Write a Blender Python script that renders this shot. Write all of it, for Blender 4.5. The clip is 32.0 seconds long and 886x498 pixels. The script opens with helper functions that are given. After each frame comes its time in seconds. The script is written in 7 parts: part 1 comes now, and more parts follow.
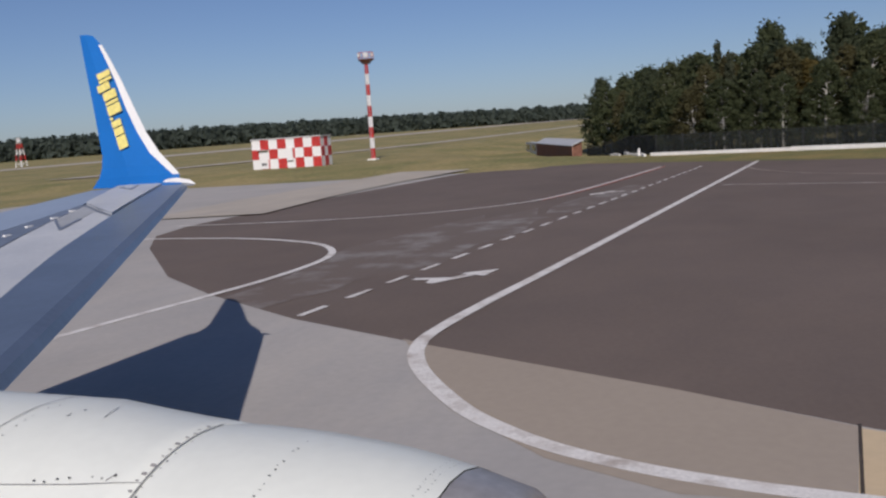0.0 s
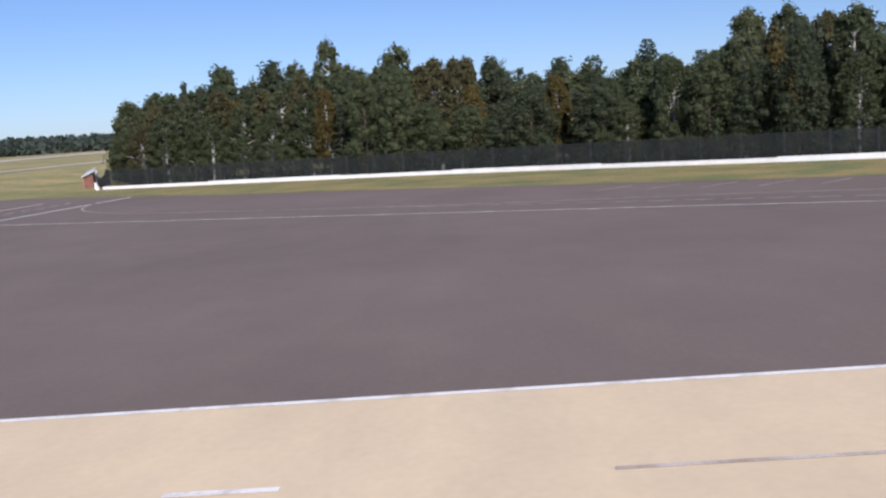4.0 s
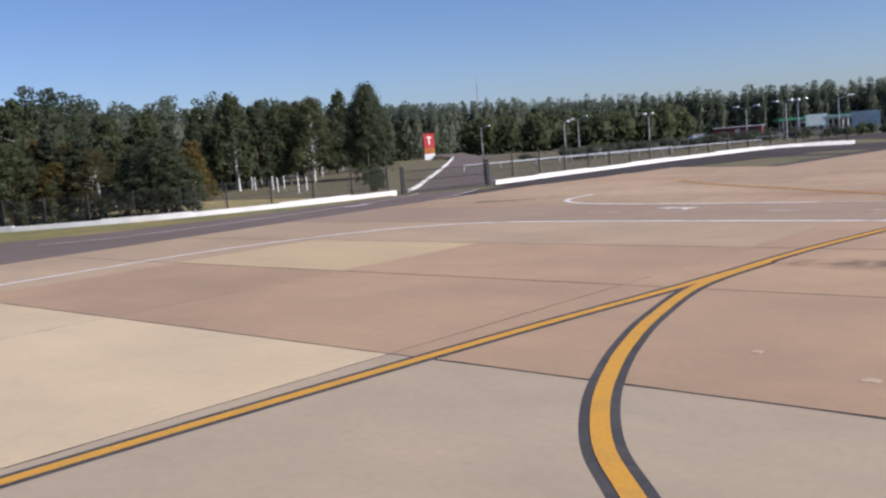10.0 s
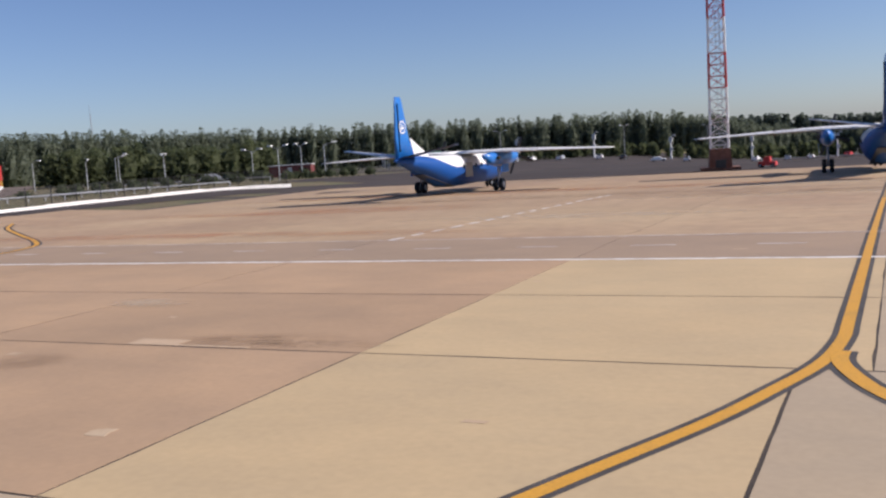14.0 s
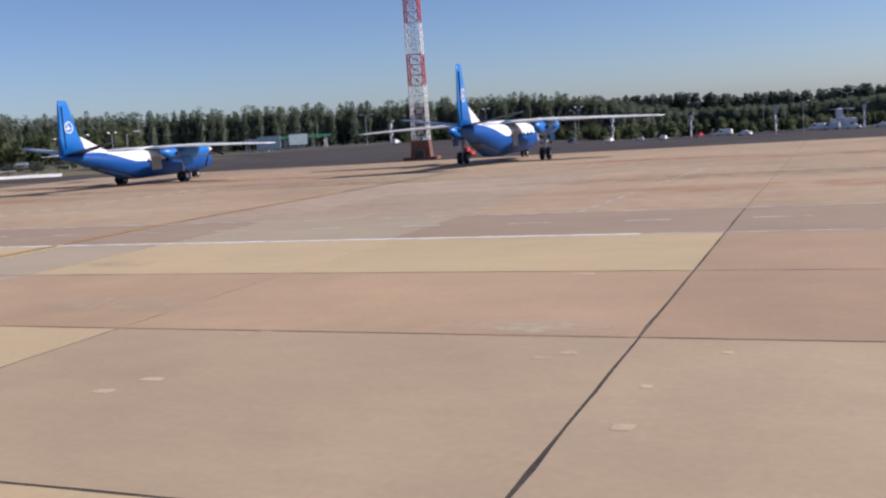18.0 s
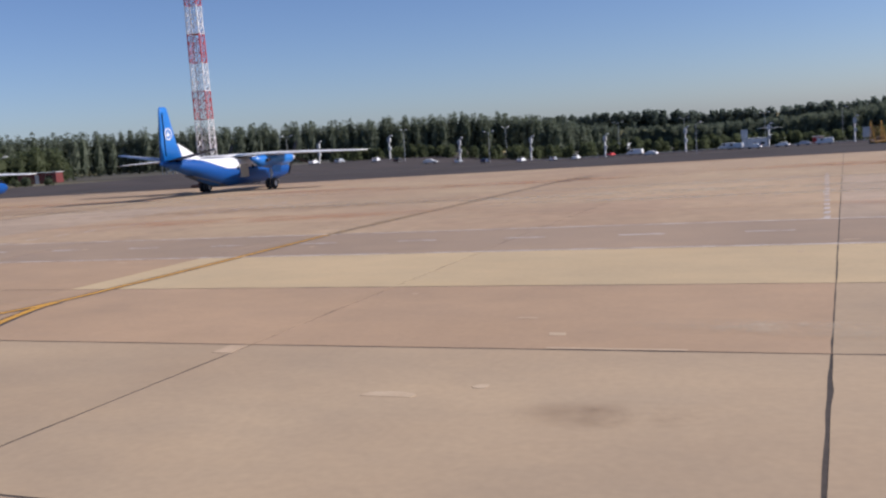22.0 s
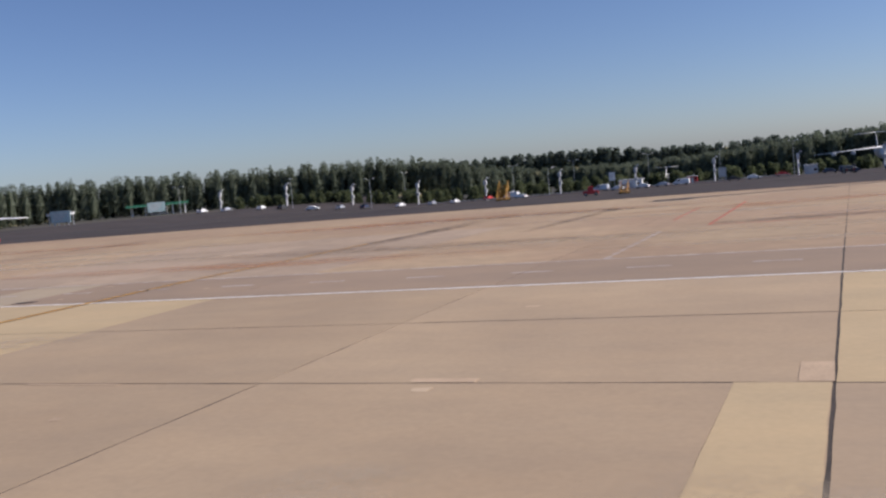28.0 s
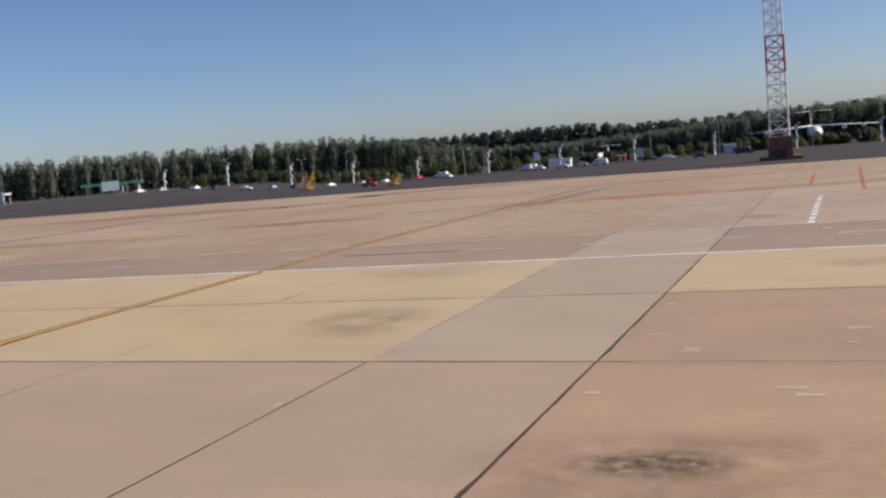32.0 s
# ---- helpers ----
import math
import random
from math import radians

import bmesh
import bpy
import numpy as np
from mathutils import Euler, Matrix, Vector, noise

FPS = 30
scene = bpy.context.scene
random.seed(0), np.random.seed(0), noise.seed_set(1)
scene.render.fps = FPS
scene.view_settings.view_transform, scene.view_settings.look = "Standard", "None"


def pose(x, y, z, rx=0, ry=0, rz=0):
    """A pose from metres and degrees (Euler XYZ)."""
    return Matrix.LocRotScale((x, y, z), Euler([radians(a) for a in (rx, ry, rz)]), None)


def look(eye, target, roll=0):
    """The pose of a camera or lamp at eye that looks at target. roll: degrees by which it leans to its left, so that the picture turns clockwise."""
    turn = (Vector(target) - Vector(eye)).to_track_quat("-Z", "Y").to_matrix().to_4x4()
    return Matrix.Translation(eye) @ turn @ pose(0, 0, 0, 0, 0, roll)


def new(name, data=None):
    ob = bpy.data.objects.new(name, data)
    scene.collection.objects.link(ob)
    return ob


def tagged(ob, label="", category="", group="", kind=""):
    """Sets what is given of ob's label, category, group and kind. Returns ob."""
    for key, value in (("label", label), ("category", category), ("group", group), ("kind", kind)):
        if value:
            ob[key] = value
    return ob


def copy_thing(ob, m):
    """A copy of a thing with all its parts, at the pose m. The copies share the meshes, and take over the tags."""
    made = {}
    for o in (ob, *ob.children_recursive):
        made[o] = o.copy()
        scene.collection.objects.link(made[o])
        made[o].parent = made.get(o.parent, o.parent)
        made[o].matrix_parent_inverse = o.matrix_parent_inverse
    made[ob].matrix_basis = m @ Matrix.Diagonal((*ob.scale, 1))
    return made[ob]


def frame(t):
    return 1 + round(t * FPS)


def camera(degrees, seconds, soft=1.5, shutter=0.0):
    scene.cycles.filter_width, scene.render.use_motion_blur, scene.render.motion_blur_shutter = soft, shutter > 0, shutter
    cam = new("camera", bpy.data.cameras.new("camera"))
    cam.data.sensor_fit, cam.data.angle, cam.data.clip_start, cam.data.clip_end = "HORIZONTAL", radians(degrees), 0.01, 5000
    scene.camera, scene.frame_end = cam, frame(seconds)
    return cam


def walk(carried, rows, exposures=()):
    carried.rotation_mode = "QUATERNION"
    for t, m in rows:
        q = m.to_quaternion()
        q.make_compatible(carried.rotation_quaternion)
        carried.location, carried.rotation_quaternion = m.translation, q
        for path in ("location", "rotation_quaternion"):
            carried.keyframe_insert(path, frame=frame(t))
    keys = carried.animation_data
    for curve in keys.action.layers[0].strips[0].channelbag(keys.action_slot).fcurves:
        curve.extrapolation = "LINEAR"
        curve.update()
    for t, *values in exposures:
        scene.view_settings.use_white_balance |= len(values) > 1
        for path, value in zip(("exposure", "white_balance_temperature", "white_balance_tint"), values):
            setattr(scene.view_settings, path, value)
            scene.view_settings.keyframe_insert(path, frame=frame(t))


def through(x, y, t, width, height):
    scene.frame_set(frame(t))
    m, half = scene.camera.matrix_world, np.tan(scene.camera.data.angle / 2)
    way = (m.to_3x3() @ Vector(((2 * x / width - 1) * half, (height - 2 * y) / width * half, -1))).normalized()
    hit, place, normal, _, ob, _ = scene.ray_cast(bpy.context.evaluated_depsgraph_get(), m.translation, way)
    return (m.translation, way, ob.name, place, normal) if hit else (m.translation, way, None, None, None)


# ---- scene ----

cam = camera(49.1, 32.0, soft=2.4)
PATH = [
    (0, (-86.79, -74.29, 3.8), (-96.167, -77.561, 2.601), -4.01),
    (0.5, (-86.71, -70.75, 3.8), (-96.125, -73.932, 2.686), -4.20),
    (1, (-86.48, -67.35, 3.8), (-95.957, -70.342, 2.712), -4.11),
    (1.5, (-86.18, -63.87, 3.8), (-95.733, -66.580, 2.603), -3.53),
    (2, (-85.76, -60.42, 3.8), (-95.416, -62.776, 2.655), -3.68),
    (2.5, (-85.18, -56.97, 3.8), (-94.949, -58.881, 2.835), -4.02),
    (3, (-84.44, -53.67, 3.8), (-94.275, -55.041, 2.581), -4.01),
    (3.5, (-83.55, -50.50, 3.8), (-93.440, -51.313, 2.581), -4.01),
    (4, (-82.48, -47.41, 3.8), (-92.402, -47.706, 2.581), -4.01),
    (4.5, (-81.23, -44.37, 3.8), (-91.161, -44.195, 2.657), -4.76),
    (5, (-79.74, -41.38, 3.8), (-89.617, -40.627, 2.462), -4.22),
    (5.5, (-77.93, -38.45, 3.8), (-87.758, -37.071, 2.590), -4.04),
    (6, (-76.00, -35.54, 3.8), (-85.733, -33.564, 2.599), -4.18),
    (6.5, (-73.85, -32.67, 3.8), (-83.411, -30.007, 2.591), -3.90),
    (7, (-71.63, -30.08, 3.8), (-80.976, -26.699, 2.726), -4.23),
    (7.5, (-69.38, -27.87, 3.8), (-78.420, -23.746, 2.691), -4.23),
    (8, (-67.02, -25.92, 3.8), (-75.696, -21.081, 2.673), -4.34),
    (8.5, (-64.08, -24.02, 3.8), (-72.290, -18.462, 2.506), -3.96),
    (9, (-60.97, -22.29, 3.8), (-68.723, -16.113, 2.488), -4.16),
    (9.5, (-57.75, -20.70, 3.8), (-65.022, -13.942, 2.601), -4.18),
    (10, (-54.45, -19.44, 3.8), (-61.255, -12.203, 2.667), -4.73),
    (10.5, (-51.02, -18.40, 3.8), (-57.349, -10.742, 2.642), -4.19),
    (11, (-47.49, -17.50, 3.8), (-53.355, -9.470, 2.722), -3.53),
    (11.5, (-44.06, -16.82, 3.8), (-49.497, -8.476, 2.915), -3.33),
    (12, (-40.63, -16.39, 3.8), (-45.724, -7.839, 2.856), -3.67),
    (12.5, (-37.19, -16.09, 3.8), (-41.927, -7.342, 2.803), -3.27),
    (13, (-33.76, -15.87, 3.8), (-38.229, -6.987, 2.777), -3.62),
    (13.5, (-30.30, -15.71, 3.8), (-34.581, -6.734, 2.752), -3.88),
    (14, (-26.72, -15.54, 3.8), (-30.864, -6.506, 2.717), -3.68),
    (14.5, (-23.27, -15.36, 3.8), (-27.320, -6.292, 2.599), -3.66),
    (15, (-19.92, -15.20, 3.8), (-23.854, -6.084, 2.609), -3.78),
    (15.5, (-16.52, -15.09, 3.8), (-20.381, -5.951, 2.523), -3.72),
    (16, (-13.25, -15.17, 3.8), (-16.747, -5.878, 2.581), -4.01),
    (16.5, (-10.04, -15.35, 3.8), (-13.327, -5.986, 2.581), -4.01),
    (17, (-6.79, -15.55, 3.8), (-10.210, -6.231, 2.581), -4.01),
    (17.5, (-3.45, -15.68, 3.8), (-7.142, -6.496, 2.391), -3.90),
    (18, (0.09, -15.65, 3.8), (-3.583, -6.444, 2.462), -4.00),
    (18.5, (3.63, -15.69, 3.8), (-0.018, -6.496, 2.332), -4.11),
    (19, (7.18, -15.72, 3.8), (3.499, -6.533, 2.372), -4.12),
    (19.5, (10.69, -15.80, 3.8), (6.998, -6.604, 2.433), -4.28),
    (20, (14.22, -15.73, 3.8), (10.494, -6.530, 2.576), -4.54),
    (20.5, (17.81, -15.67, 3.8), (14.065, -6.491, 2.483), -4.34),
    (21, (21.48, -15.66, 3.8), (17.745, -6.496, 2.379), -4.17),
    (21.5, (25.15, -15.71, 3.8), (21.437, -6.516, 2.519), -4.40),
    (22, (28.79, -15.72, 3.8), (25.084, -6.504, 2.614), -4.12),
    (22.5, (32.44, -15.72, 3.8), (28.728, -6.525, 2.516), -4.17),
    (23, (36.02, -15.66, 3.8), (32.276, -6.460, 2.657), -4.36),
    (23.5, (39.63, -15.67, 3.8), (35.837, -6.513, 2.468), -4.51),
    (24, (43.21, -15.72, 3.8), (39.405, -6.544, 2.656), -5.03),
    (24.5, (46.86, -15.81, 3.8), (43.064, -6.644, 2.538), -4.88),
    (25, (50.54, -15.85, 3.8), (46.784, -6.672, 2.500), -4.37),
    (25.5, (54.38, -15.82, 3.8), (50.778, -6.537, 2.906), -4.51),
    (26, (58.19, -15.81, 3.8), (54.534, -6.581, 2.581), -4.01),
    (26.5, (61.97, -15.79, 3.8), (58.240, -6.595, 2.581), -4.01),
    (27, (65.76, -15.77, 3.8), (61.988, -6.592, 2.581), -4.01),
    (27.5, (69.57, -15.77, 3.8), (65.783, -6.579, 2.705), -5.11),
    (28, (73.44, -15.82, 3.8), (69.658, -6.599, 2.993), -5.25),
    (28.5, (77.28, -15.77, 3.8), (73.425, -6.623, 2.615), -5.37),
    (29, (81.13, -15.69, 3.8), (77.276, -6.529, 2.734), -5.42),
    (29.5, (84.98, -15.53, 3.8), (81.103, -6.377, 2.680), -5.31),
    (30, (88.82, -15.34, 3.8), (84.904, -6.212, 2.691), -5.46),
    (30.5, (92.43, -15.40, 3.8), (88.532, -6.250, 2.742), -5.26),
    (31, (96.17, -15.45, 3.8), (92.242, -6.330, 2.638), -5.44),
    (31.5, (99.84, -15.46, 3.8), (95.935, -6.311, 2.758), -5.49),
    (32, (103.64, -15.40, 3.8), (99.737, -6.256, 2.731), -5.43),
]
walk(cam, [(t, look(eye, target, roll)) for t, eye, target, roll in PATH],
     exposures=[(0, -0.3, 6400, 16), (1, -0.08, 6400, 16), (2.2, 0.2, 6350, 16.5), (5, 0.55, 5850, 17), (9, 0.48, 5850, 17), (12, 0.35, 6700, 17.5), (14, 0.45, 6500, 17), (15.2, 0.46, 6100, 16), (20, 0.4, 6250, 16.5), (25, 0.32, 6080, 16.5), (28.5, 0.3, 6400, 17), (32, 0.32, 6500, 15.5)])

# ---- daylight ----
SUN = Vector((1.38, 0.48, 1.0)).normalized()
world = bpy.data.worlds.new("sky")
scene.world = world
world.use_nodes = True
wn = world.node_tree.nodes
sky = wn.new("ShaderNodeTexSky")
sky.sky_type = "NISHITA"
sky.sun_disc = False
sky.sun_elevation = math.asin(SUN.z)
sky.sun_rotation = math.atan2(SUN.x, SUN.y)
sky.air_density, sky.dust_density, sky.ozone_density = 0.82, 0.45, 3.2
wn["Background"].inputs[1].default_value = 0.0725
tint = wn.new("ShaderNodeVectorMath")
tint.operation = "MULTIPLY"
tint.inputs[1].default_value = (0.875, 0.925, 1.06)
world.node_tree.links.new(sky.outputs[0], tint.inputs[0])
world.node_tree.links.new(tint.outputs[0], wn["Background"].inputs[0])
sun = new("sun", bpy.data.lights.new("sun", "SUN"))
sun.data.energy, sun.data.angle, sun.data.color = 4.2, radians(0.55), (1.0, 0.945, 0.86)
sun.matrix_world = look(SUN * 200, (0, 0, 0))


# ---- materials ----
def mat(name, color, rough=0.8, metal=0.0, var=0.25, scale=1.0, fine=0.15, fine_scale=18.0, bump=0.0, second=None,
        island=0.0, objrand=0.0, coat=0.0, threshold=None, spec=0.5, mottle=0.0):
    """A surface with stains at a coarse scale, grain at a fine one, and an optional second colour in the stains."""
    m = bpy.data.materials.new(name)
    m.use_nodes = True
    n, l = m.node_tree.nodes, m.node_tree.links
    b = n["Principled BSDF"]
    b.inputs["Roughness"].default_value, b.inputs["Metallic"].default_value = rough, metal
    b.inputs["Coat Weight"].default_value = coat
    b.inputs["Specular IOR Level"].default_value = spec
    co = n.new("ShaderNodeNewGeometry")
    big = n.new("ShaderNodeTexNoise")
    big.inputs["Scale"].default_value, big.inputs["Detail"].default_value, big.inputs["Roughness"].default_value = scale, 5, 0.62
    l.new(co.outputs["Position"], big.inputs["Vector"])
    sm = n.new("ShaderNodeTexNoise")
    sm.inputs["Scale"].default_value, sm.inputs["Detail"].default_value = fine_scale, 3
    l.new(co.outputs["Position"], sm.inputs["Vector"])
    c = Vector(color)
    two = Vector(second) if second else c * (1 - var)
    ramp = n.new("ShaderNodeValToRGB")
    lo, hi = threshold if threshold else (0.3, 0.7)
    ramp.color_ramp.elements[0].position, ramp.color_ramp.elements[1].position = lo, hi
    ramp.color_ramp.elements[0].color = (*two, 1)
    ramp.color_ramp.elements[1].color = (*(c if second else c * (1 + var * 0.5)), 1)
    l.new(big.outputs["Fac"], ramp.inputs["Fac"])
    val = n.new("ShaderNodeMapRange")
    val.inputs["To Min"].default_value, val.inputs["To Max"].default_value = 1 - fine, 1 + fine
    val.inputs["From Min"].default_value, val.inputs["From Max"].default_value = 0.25, 0.75
    l.new(sm.outputs["Fac"], val.inputs["Value"])
    mul = n.new("ShaderNodeVectorMath")
    mul.operation = "SCALE"
    l.new(ramp.outputs["Color"], mul.inputs[0])
    l.new(val.outputs["Result"], mul.inputs["Scale"])
    out = mul.outputs["Vector"]
    for amount, kind in ((island, "island"), (objrand, "object")):
        if amount:
            src = co.outputs["Random Per Island"] if kind == "island" else n.new("ShaderNodeObjectInfo").outputs["Random"]
            r = n.new("ShaderNodeMapRange")
            r.inputs["To Min"].default_value, r.inputs["To Max"].default_value = 1 - amount, 1 + amount
            l.new(src, r.inputs["Value"])
            s = n.new("ShaderNodeVectorMath")
            s.operation = "SCALE"
            l.new(out, s.inputs[0])
            l.new(r.outputs["Result"], s.inputs["Scale"])
            out = s.outputs["Vector"]
    if mottle:
        # blotches a few metres wide, warmer where they are lighter, and drawn out along the taxiing line
        st = n.new("ShaderNodeVectorMath")
        st.operation = "MULTIPLY"
        st.inputs[1].default_value = (0.55, 1.0, 1.0)
        l.new(co.outputs["Position"], st.inputs[0])
        bl = n.new("ShaderNodeTexNoise")
        bl.inputs["Scale"].default_value, bl.inputs["Detail"].default_value, bl.inputs["Roughness"].default_value = 0.42, 6, 0.68
        l.new(st.outputs["Vector"], bl.inputs["Vector"])
        tr = n.new("ShaderNodeValToRGB")
        tr.color_ramp.elements[0].position, tr.color_ramp.elements[1].position = 0.34, 0.66
        tr.color_ramp.elements[0].color = (1 - mottle * 1.1, 1 - mottle, 1 - mottle * 0.8, 1)
        tr.color_ramp.elements[1].color = (1 + mottle, 1 + mottle * 0.8, 1 + mottle * 0.4, 1)
        l.new(bl.outputs["Fac"], tr.inputs["Fac"])
        s = n.new("ShaderNodeVectorMath")
        s.operation = "MULTIPLY"
        l.new(out, s.inputs[0])
        l.new(tr.outputs["Color"], s.inputs[1])
        out = s.outputs["Vector"]
    l.new(out, b.inputs["Base Color"])
    if bump:
        bp = n.new("ShaderNodeBump")
        bp.inputs["Strength"].default_value, bp.inputs["Distance"].default_value = bump, 0.02
        l.new(sm.outputs["Fac"], bp.inputs["Height"])
        l.new(bp.outputs["Normal"], b.inputs["Normal"])
    return m


M_GRASS = mat("grass_turf", (0.19, 0.18, 0.058), 0.95, var=0.4, scale=0.09, fine=0.35, fine_scale=2.5, second=(0.34, 0.265, 0.11), threshold=(0.38, 0.62))
M_VERGE = mat("mown_verge", (0.115, 0.135, 0.042), 0.95, scale=0.22, fine=0.35, fine_scale=5, second=(0.27, 0.20, 0.07), threshold=(0.36, 0.66))
M_ASPH = mat("asphalt", (0.162, 0.126, 0.107), 0.9, var=0.15, scale=0.10, fine=0.06, fine_scale=9, bump=0.08, spec=0.3, mottle=0.05)
M_ASPH_OLD = mat("grey_asphalt", (0.075, 0.064, 0.061), 0.95, spec=0.1, var=0.22, scale=0.08, fine=0.1, fine_scale=6, bump=0.2)
M_FILL = mat("joint_filler", (0.06, 0.045, 0.035), 0.9, var=0.5, scale=0.6, fine=0.3, fine_scale=7)
CONC = {
    "pink": mat("pinkish_concrete", (0.425, 0.284, 0.172), 0.85, scale=0.10, fine=0.05, fine_scale=7, second=(0.345, 0.232, 0.142), objrand=0.05, bump=0.05, mottle=0.07, threshold=(0.33, 0.6)),
    "tan": mat("tan_concrete", (0.430, 0.316, 0.200), 0.85, scale=0.13, fine=0.05, fine_scale=7, second=(0.365, 0.262, 0.166), objrand=0.04, bump=0.05, mottle=0.07),
    "yellow": mat("yellowish_concrete", (0.52, 0.39, 0.225), 0.85, scale=0.11, fine=0.045, fine_scale=7, second=(0.46, 0.34, 0.195), objrand=0.03, bump=0.05, mottle=0.07),
    "grey": mat("grey_concrete", (0.415, 0.327, 0.225), 0.85, scale=0.14, fine=0.045, fine_scale=7, second=(0.37, 0.288, 0.195), objrand=0.04, bump=0.05, mottle=0.07),
    "road": mat("worn_road_concrete", (0.345, 0.245, 0.165), 0.85, scale=0.10, fine=0.045, fine_scale=7, second=(0.29, 0.208, 0.142), objrand=0.04, bump=0.05, mottle=0.07),
    "cream": mat("cream_concrete", (0.60, 0.47, 0.295), 0.85, scale=0.09, fine=0.04, fine_scale=6, second=(0.54, 0.42, 0.262), objrand=0.03, bump=0.05, mottle=0.07),
    "mauve": mat("mauve_grey_concrete", (0.45, 0.365, 0.295), 0.85, scale=0.09, fine=0.04, fine_scale=6, second=(0.405, 0.33, 0.268), objrand=0.04, bump=0.05, mottle=0.07),
    "khaki": mat("brownish_concrete", (0.415, 0.305, 0.197), 0.85, scale=0.13, fine=0.045, fine_scale=7, second=(0.365, 0.265, 0.17), objrand=0.04, bump=0.05, mottle=0.07),
    "dusk": mat("dusky_mauve_concrete", (0.40, 0.312, 0.226), 0.85, scale=0.09, fine=0.04, fine_scale=6, second=(0.36, 0.28, 0.202), objrand=0.04, bump=0.05, mottle=0.07),
    "biscuit": mat("pale_pinkish_concrete", (0.65, 0.515, 0.345), 0.85, scale=0.09, fine=0.04, fine_scale=6, second=(0.585, 0.455, 0.29), objrand=0.03, bump=0.05, mottle=0.07),
    "taxi": mat("pale_grey_taxiway_concrete", (0.45, 0.425, 0.40), 0.85, scale=0.12, fine=0.05, fine_scale=6, second=(0.40, 0.375, 0.35), bump=0.05, mottle=0.07),
    "pale": mat("pale_concrete", (0.50, 0.45, 0.38), 0.85, scale=0.13, fine=0.045, fine_scale=7, second=(0.45, 0.395, 0.33), objrand=0.03, bump=0.05, mottle=0.07),
}
M_WORN = mat("streaked_worn_asphalt", (0.27, 0.25, 0.235), 0.9, scale=0.55, fine=0.12, second=(0.155, 0.12, 0.10), threshold=(0.48, 0.68))
M_CONC_FAR = mat("far_concrete", (0.445, 0.325, 0.197), 0.87, scale=0.06, fine=0.12, fine_scale=1.2, second=(0.34, 0.222, 0.14), objrand=0.07, mottle=0.06)
M_CONC_FAR_GREY = mat("far_greyish_concrete", (0.42, 0.312, 0.218), 0.87, scale=0.06, fine=0.12, fine_scale=1.2, second=(0.35, 0.255, 0.175), objrand=0.07, mottle=0.06)
M_WHITE_LINE = mat("worn_white_paint", (0.78, 0.75, 0.71), 0.7, scale=1.6, fine=0.15, second=(0.46, 0.40, 0.35), threshold=(0.3, 0.52))
M_FAINT_LINE = mat("faded_white_paint", (0.52, 0.45, 0.40), 0.8, scale=1.2, fine=0.2, second=(0.36, 0.28, 0.23), threshold=(0.4, 0.6))
M_YELLOW_LINE = mat("yellow_paint", (0.62, 0.31, 0.035), 0.65, scale=1.2, fine=0.12, second=(0.50, 0.27, 0.05), threshold=(0.25, 0.5))
M_FADED_YELLOW = mat("faded_yellow_paint", (0.42, 0.26, 0.09), 0.75, scale=1.0, fine=0.15, second=(0.24, 0.165, 0.09), threshold=(0.3, 0.6))
M_BLACK_LINE = mat("black_paint", (0.07, 0.062, 0.058), 0.8, var=0.4, scale=1.5, fine=0.2)
M_RED_LINE = mat("red_paint", (0.48, 0.12, 0.07), 0.75, var=0.4, scale=1.2, fine=0.2)
M_KERB = mat("whitewashed_concrete", (0.82, 0.80, 0.76), 0.75, var=0.12, scale=0.8, fine=0.06)
M_DARK_METAL = mat("dark_painted_metal", (0.035, 0.035, 0.035), 0.6, var=0.3, scale=2)
M_GALV = mat("galvanised_steel", (0.45, 0.46, 0.47), 0.5, metal=0.6, var=0.2, scale=3)
M_WHITE = mat("white_paint", (0.78, 0.77, 0.75), 0.4, var=0.06, scale=0.8, fine=0.03)
M_RED = mat("red_paint_gloss", (0.50, 0.035, 0.03), 0.5, var=0.25, scale=1.5, fine=0.06)
M_BLUE = mat("blue_paint_gloss", (0.012, 0.155, 0.50), 0.35, var=0.1, scale=0.6, fine=0.03, coat=0.2)
M_RUBBER = mat("tyre_rubber", (0.018, 0.018, 0.018), 0.85, var=0.2)
M_NAC = mat("white_cowl_paint", (0.80, 0.82, 0.75), 0.45, var=0.06, scale=1.0, fine=0.02, coat=0.05)
M_LIP = mat("polished_inlet_lip", (0.50, 0.47, 0.45), 0.4, metal=0.45, var=0.12, scale=2)
M_GLASS = mat("dark_glass", (0.015, 0.02, 0.025), 0.08, var=0.1, spec=0.8)
M_BARK = mat("tree_bark", (0.10, 0.075, 0.055), 0.95, var=0.4, scale=3, fine=0.3)
M_BIRCH = mat("birch_bark", (0.62, 0.60, 0.56), 0.9, scale=4, fine=0.2, second=(0.12, 0.11, 0.10), threshold=(0.3, 0.45))
M_YELLOW = mat("yellow_equipment_paint", (0.42, 0.22, 0.03), 0.5, var=0.2)
M_GREEN = mat("green_sheet_metal", (0.05, 0.26, 0.15), 0.5, var=0.15)
M_BRICK = mat("rusty_brown_panels", (0.19, 0.085, 0.055), 0.85, var=0.35, scale=2)
M_RUSTPOST = mat("rusty_post_paint", (0.34, 0.17, 0.12), 0.8, var=0.3, scale=3)
M_GREYBOX = mat("grey_box_paint", (0.55, 0.55, 0.54), 0.5, var=0.15)
M_DARKBLUE = mat("dark_navy_paint", (0.025, 0.035, 0.07), 0.45, var=0.2)
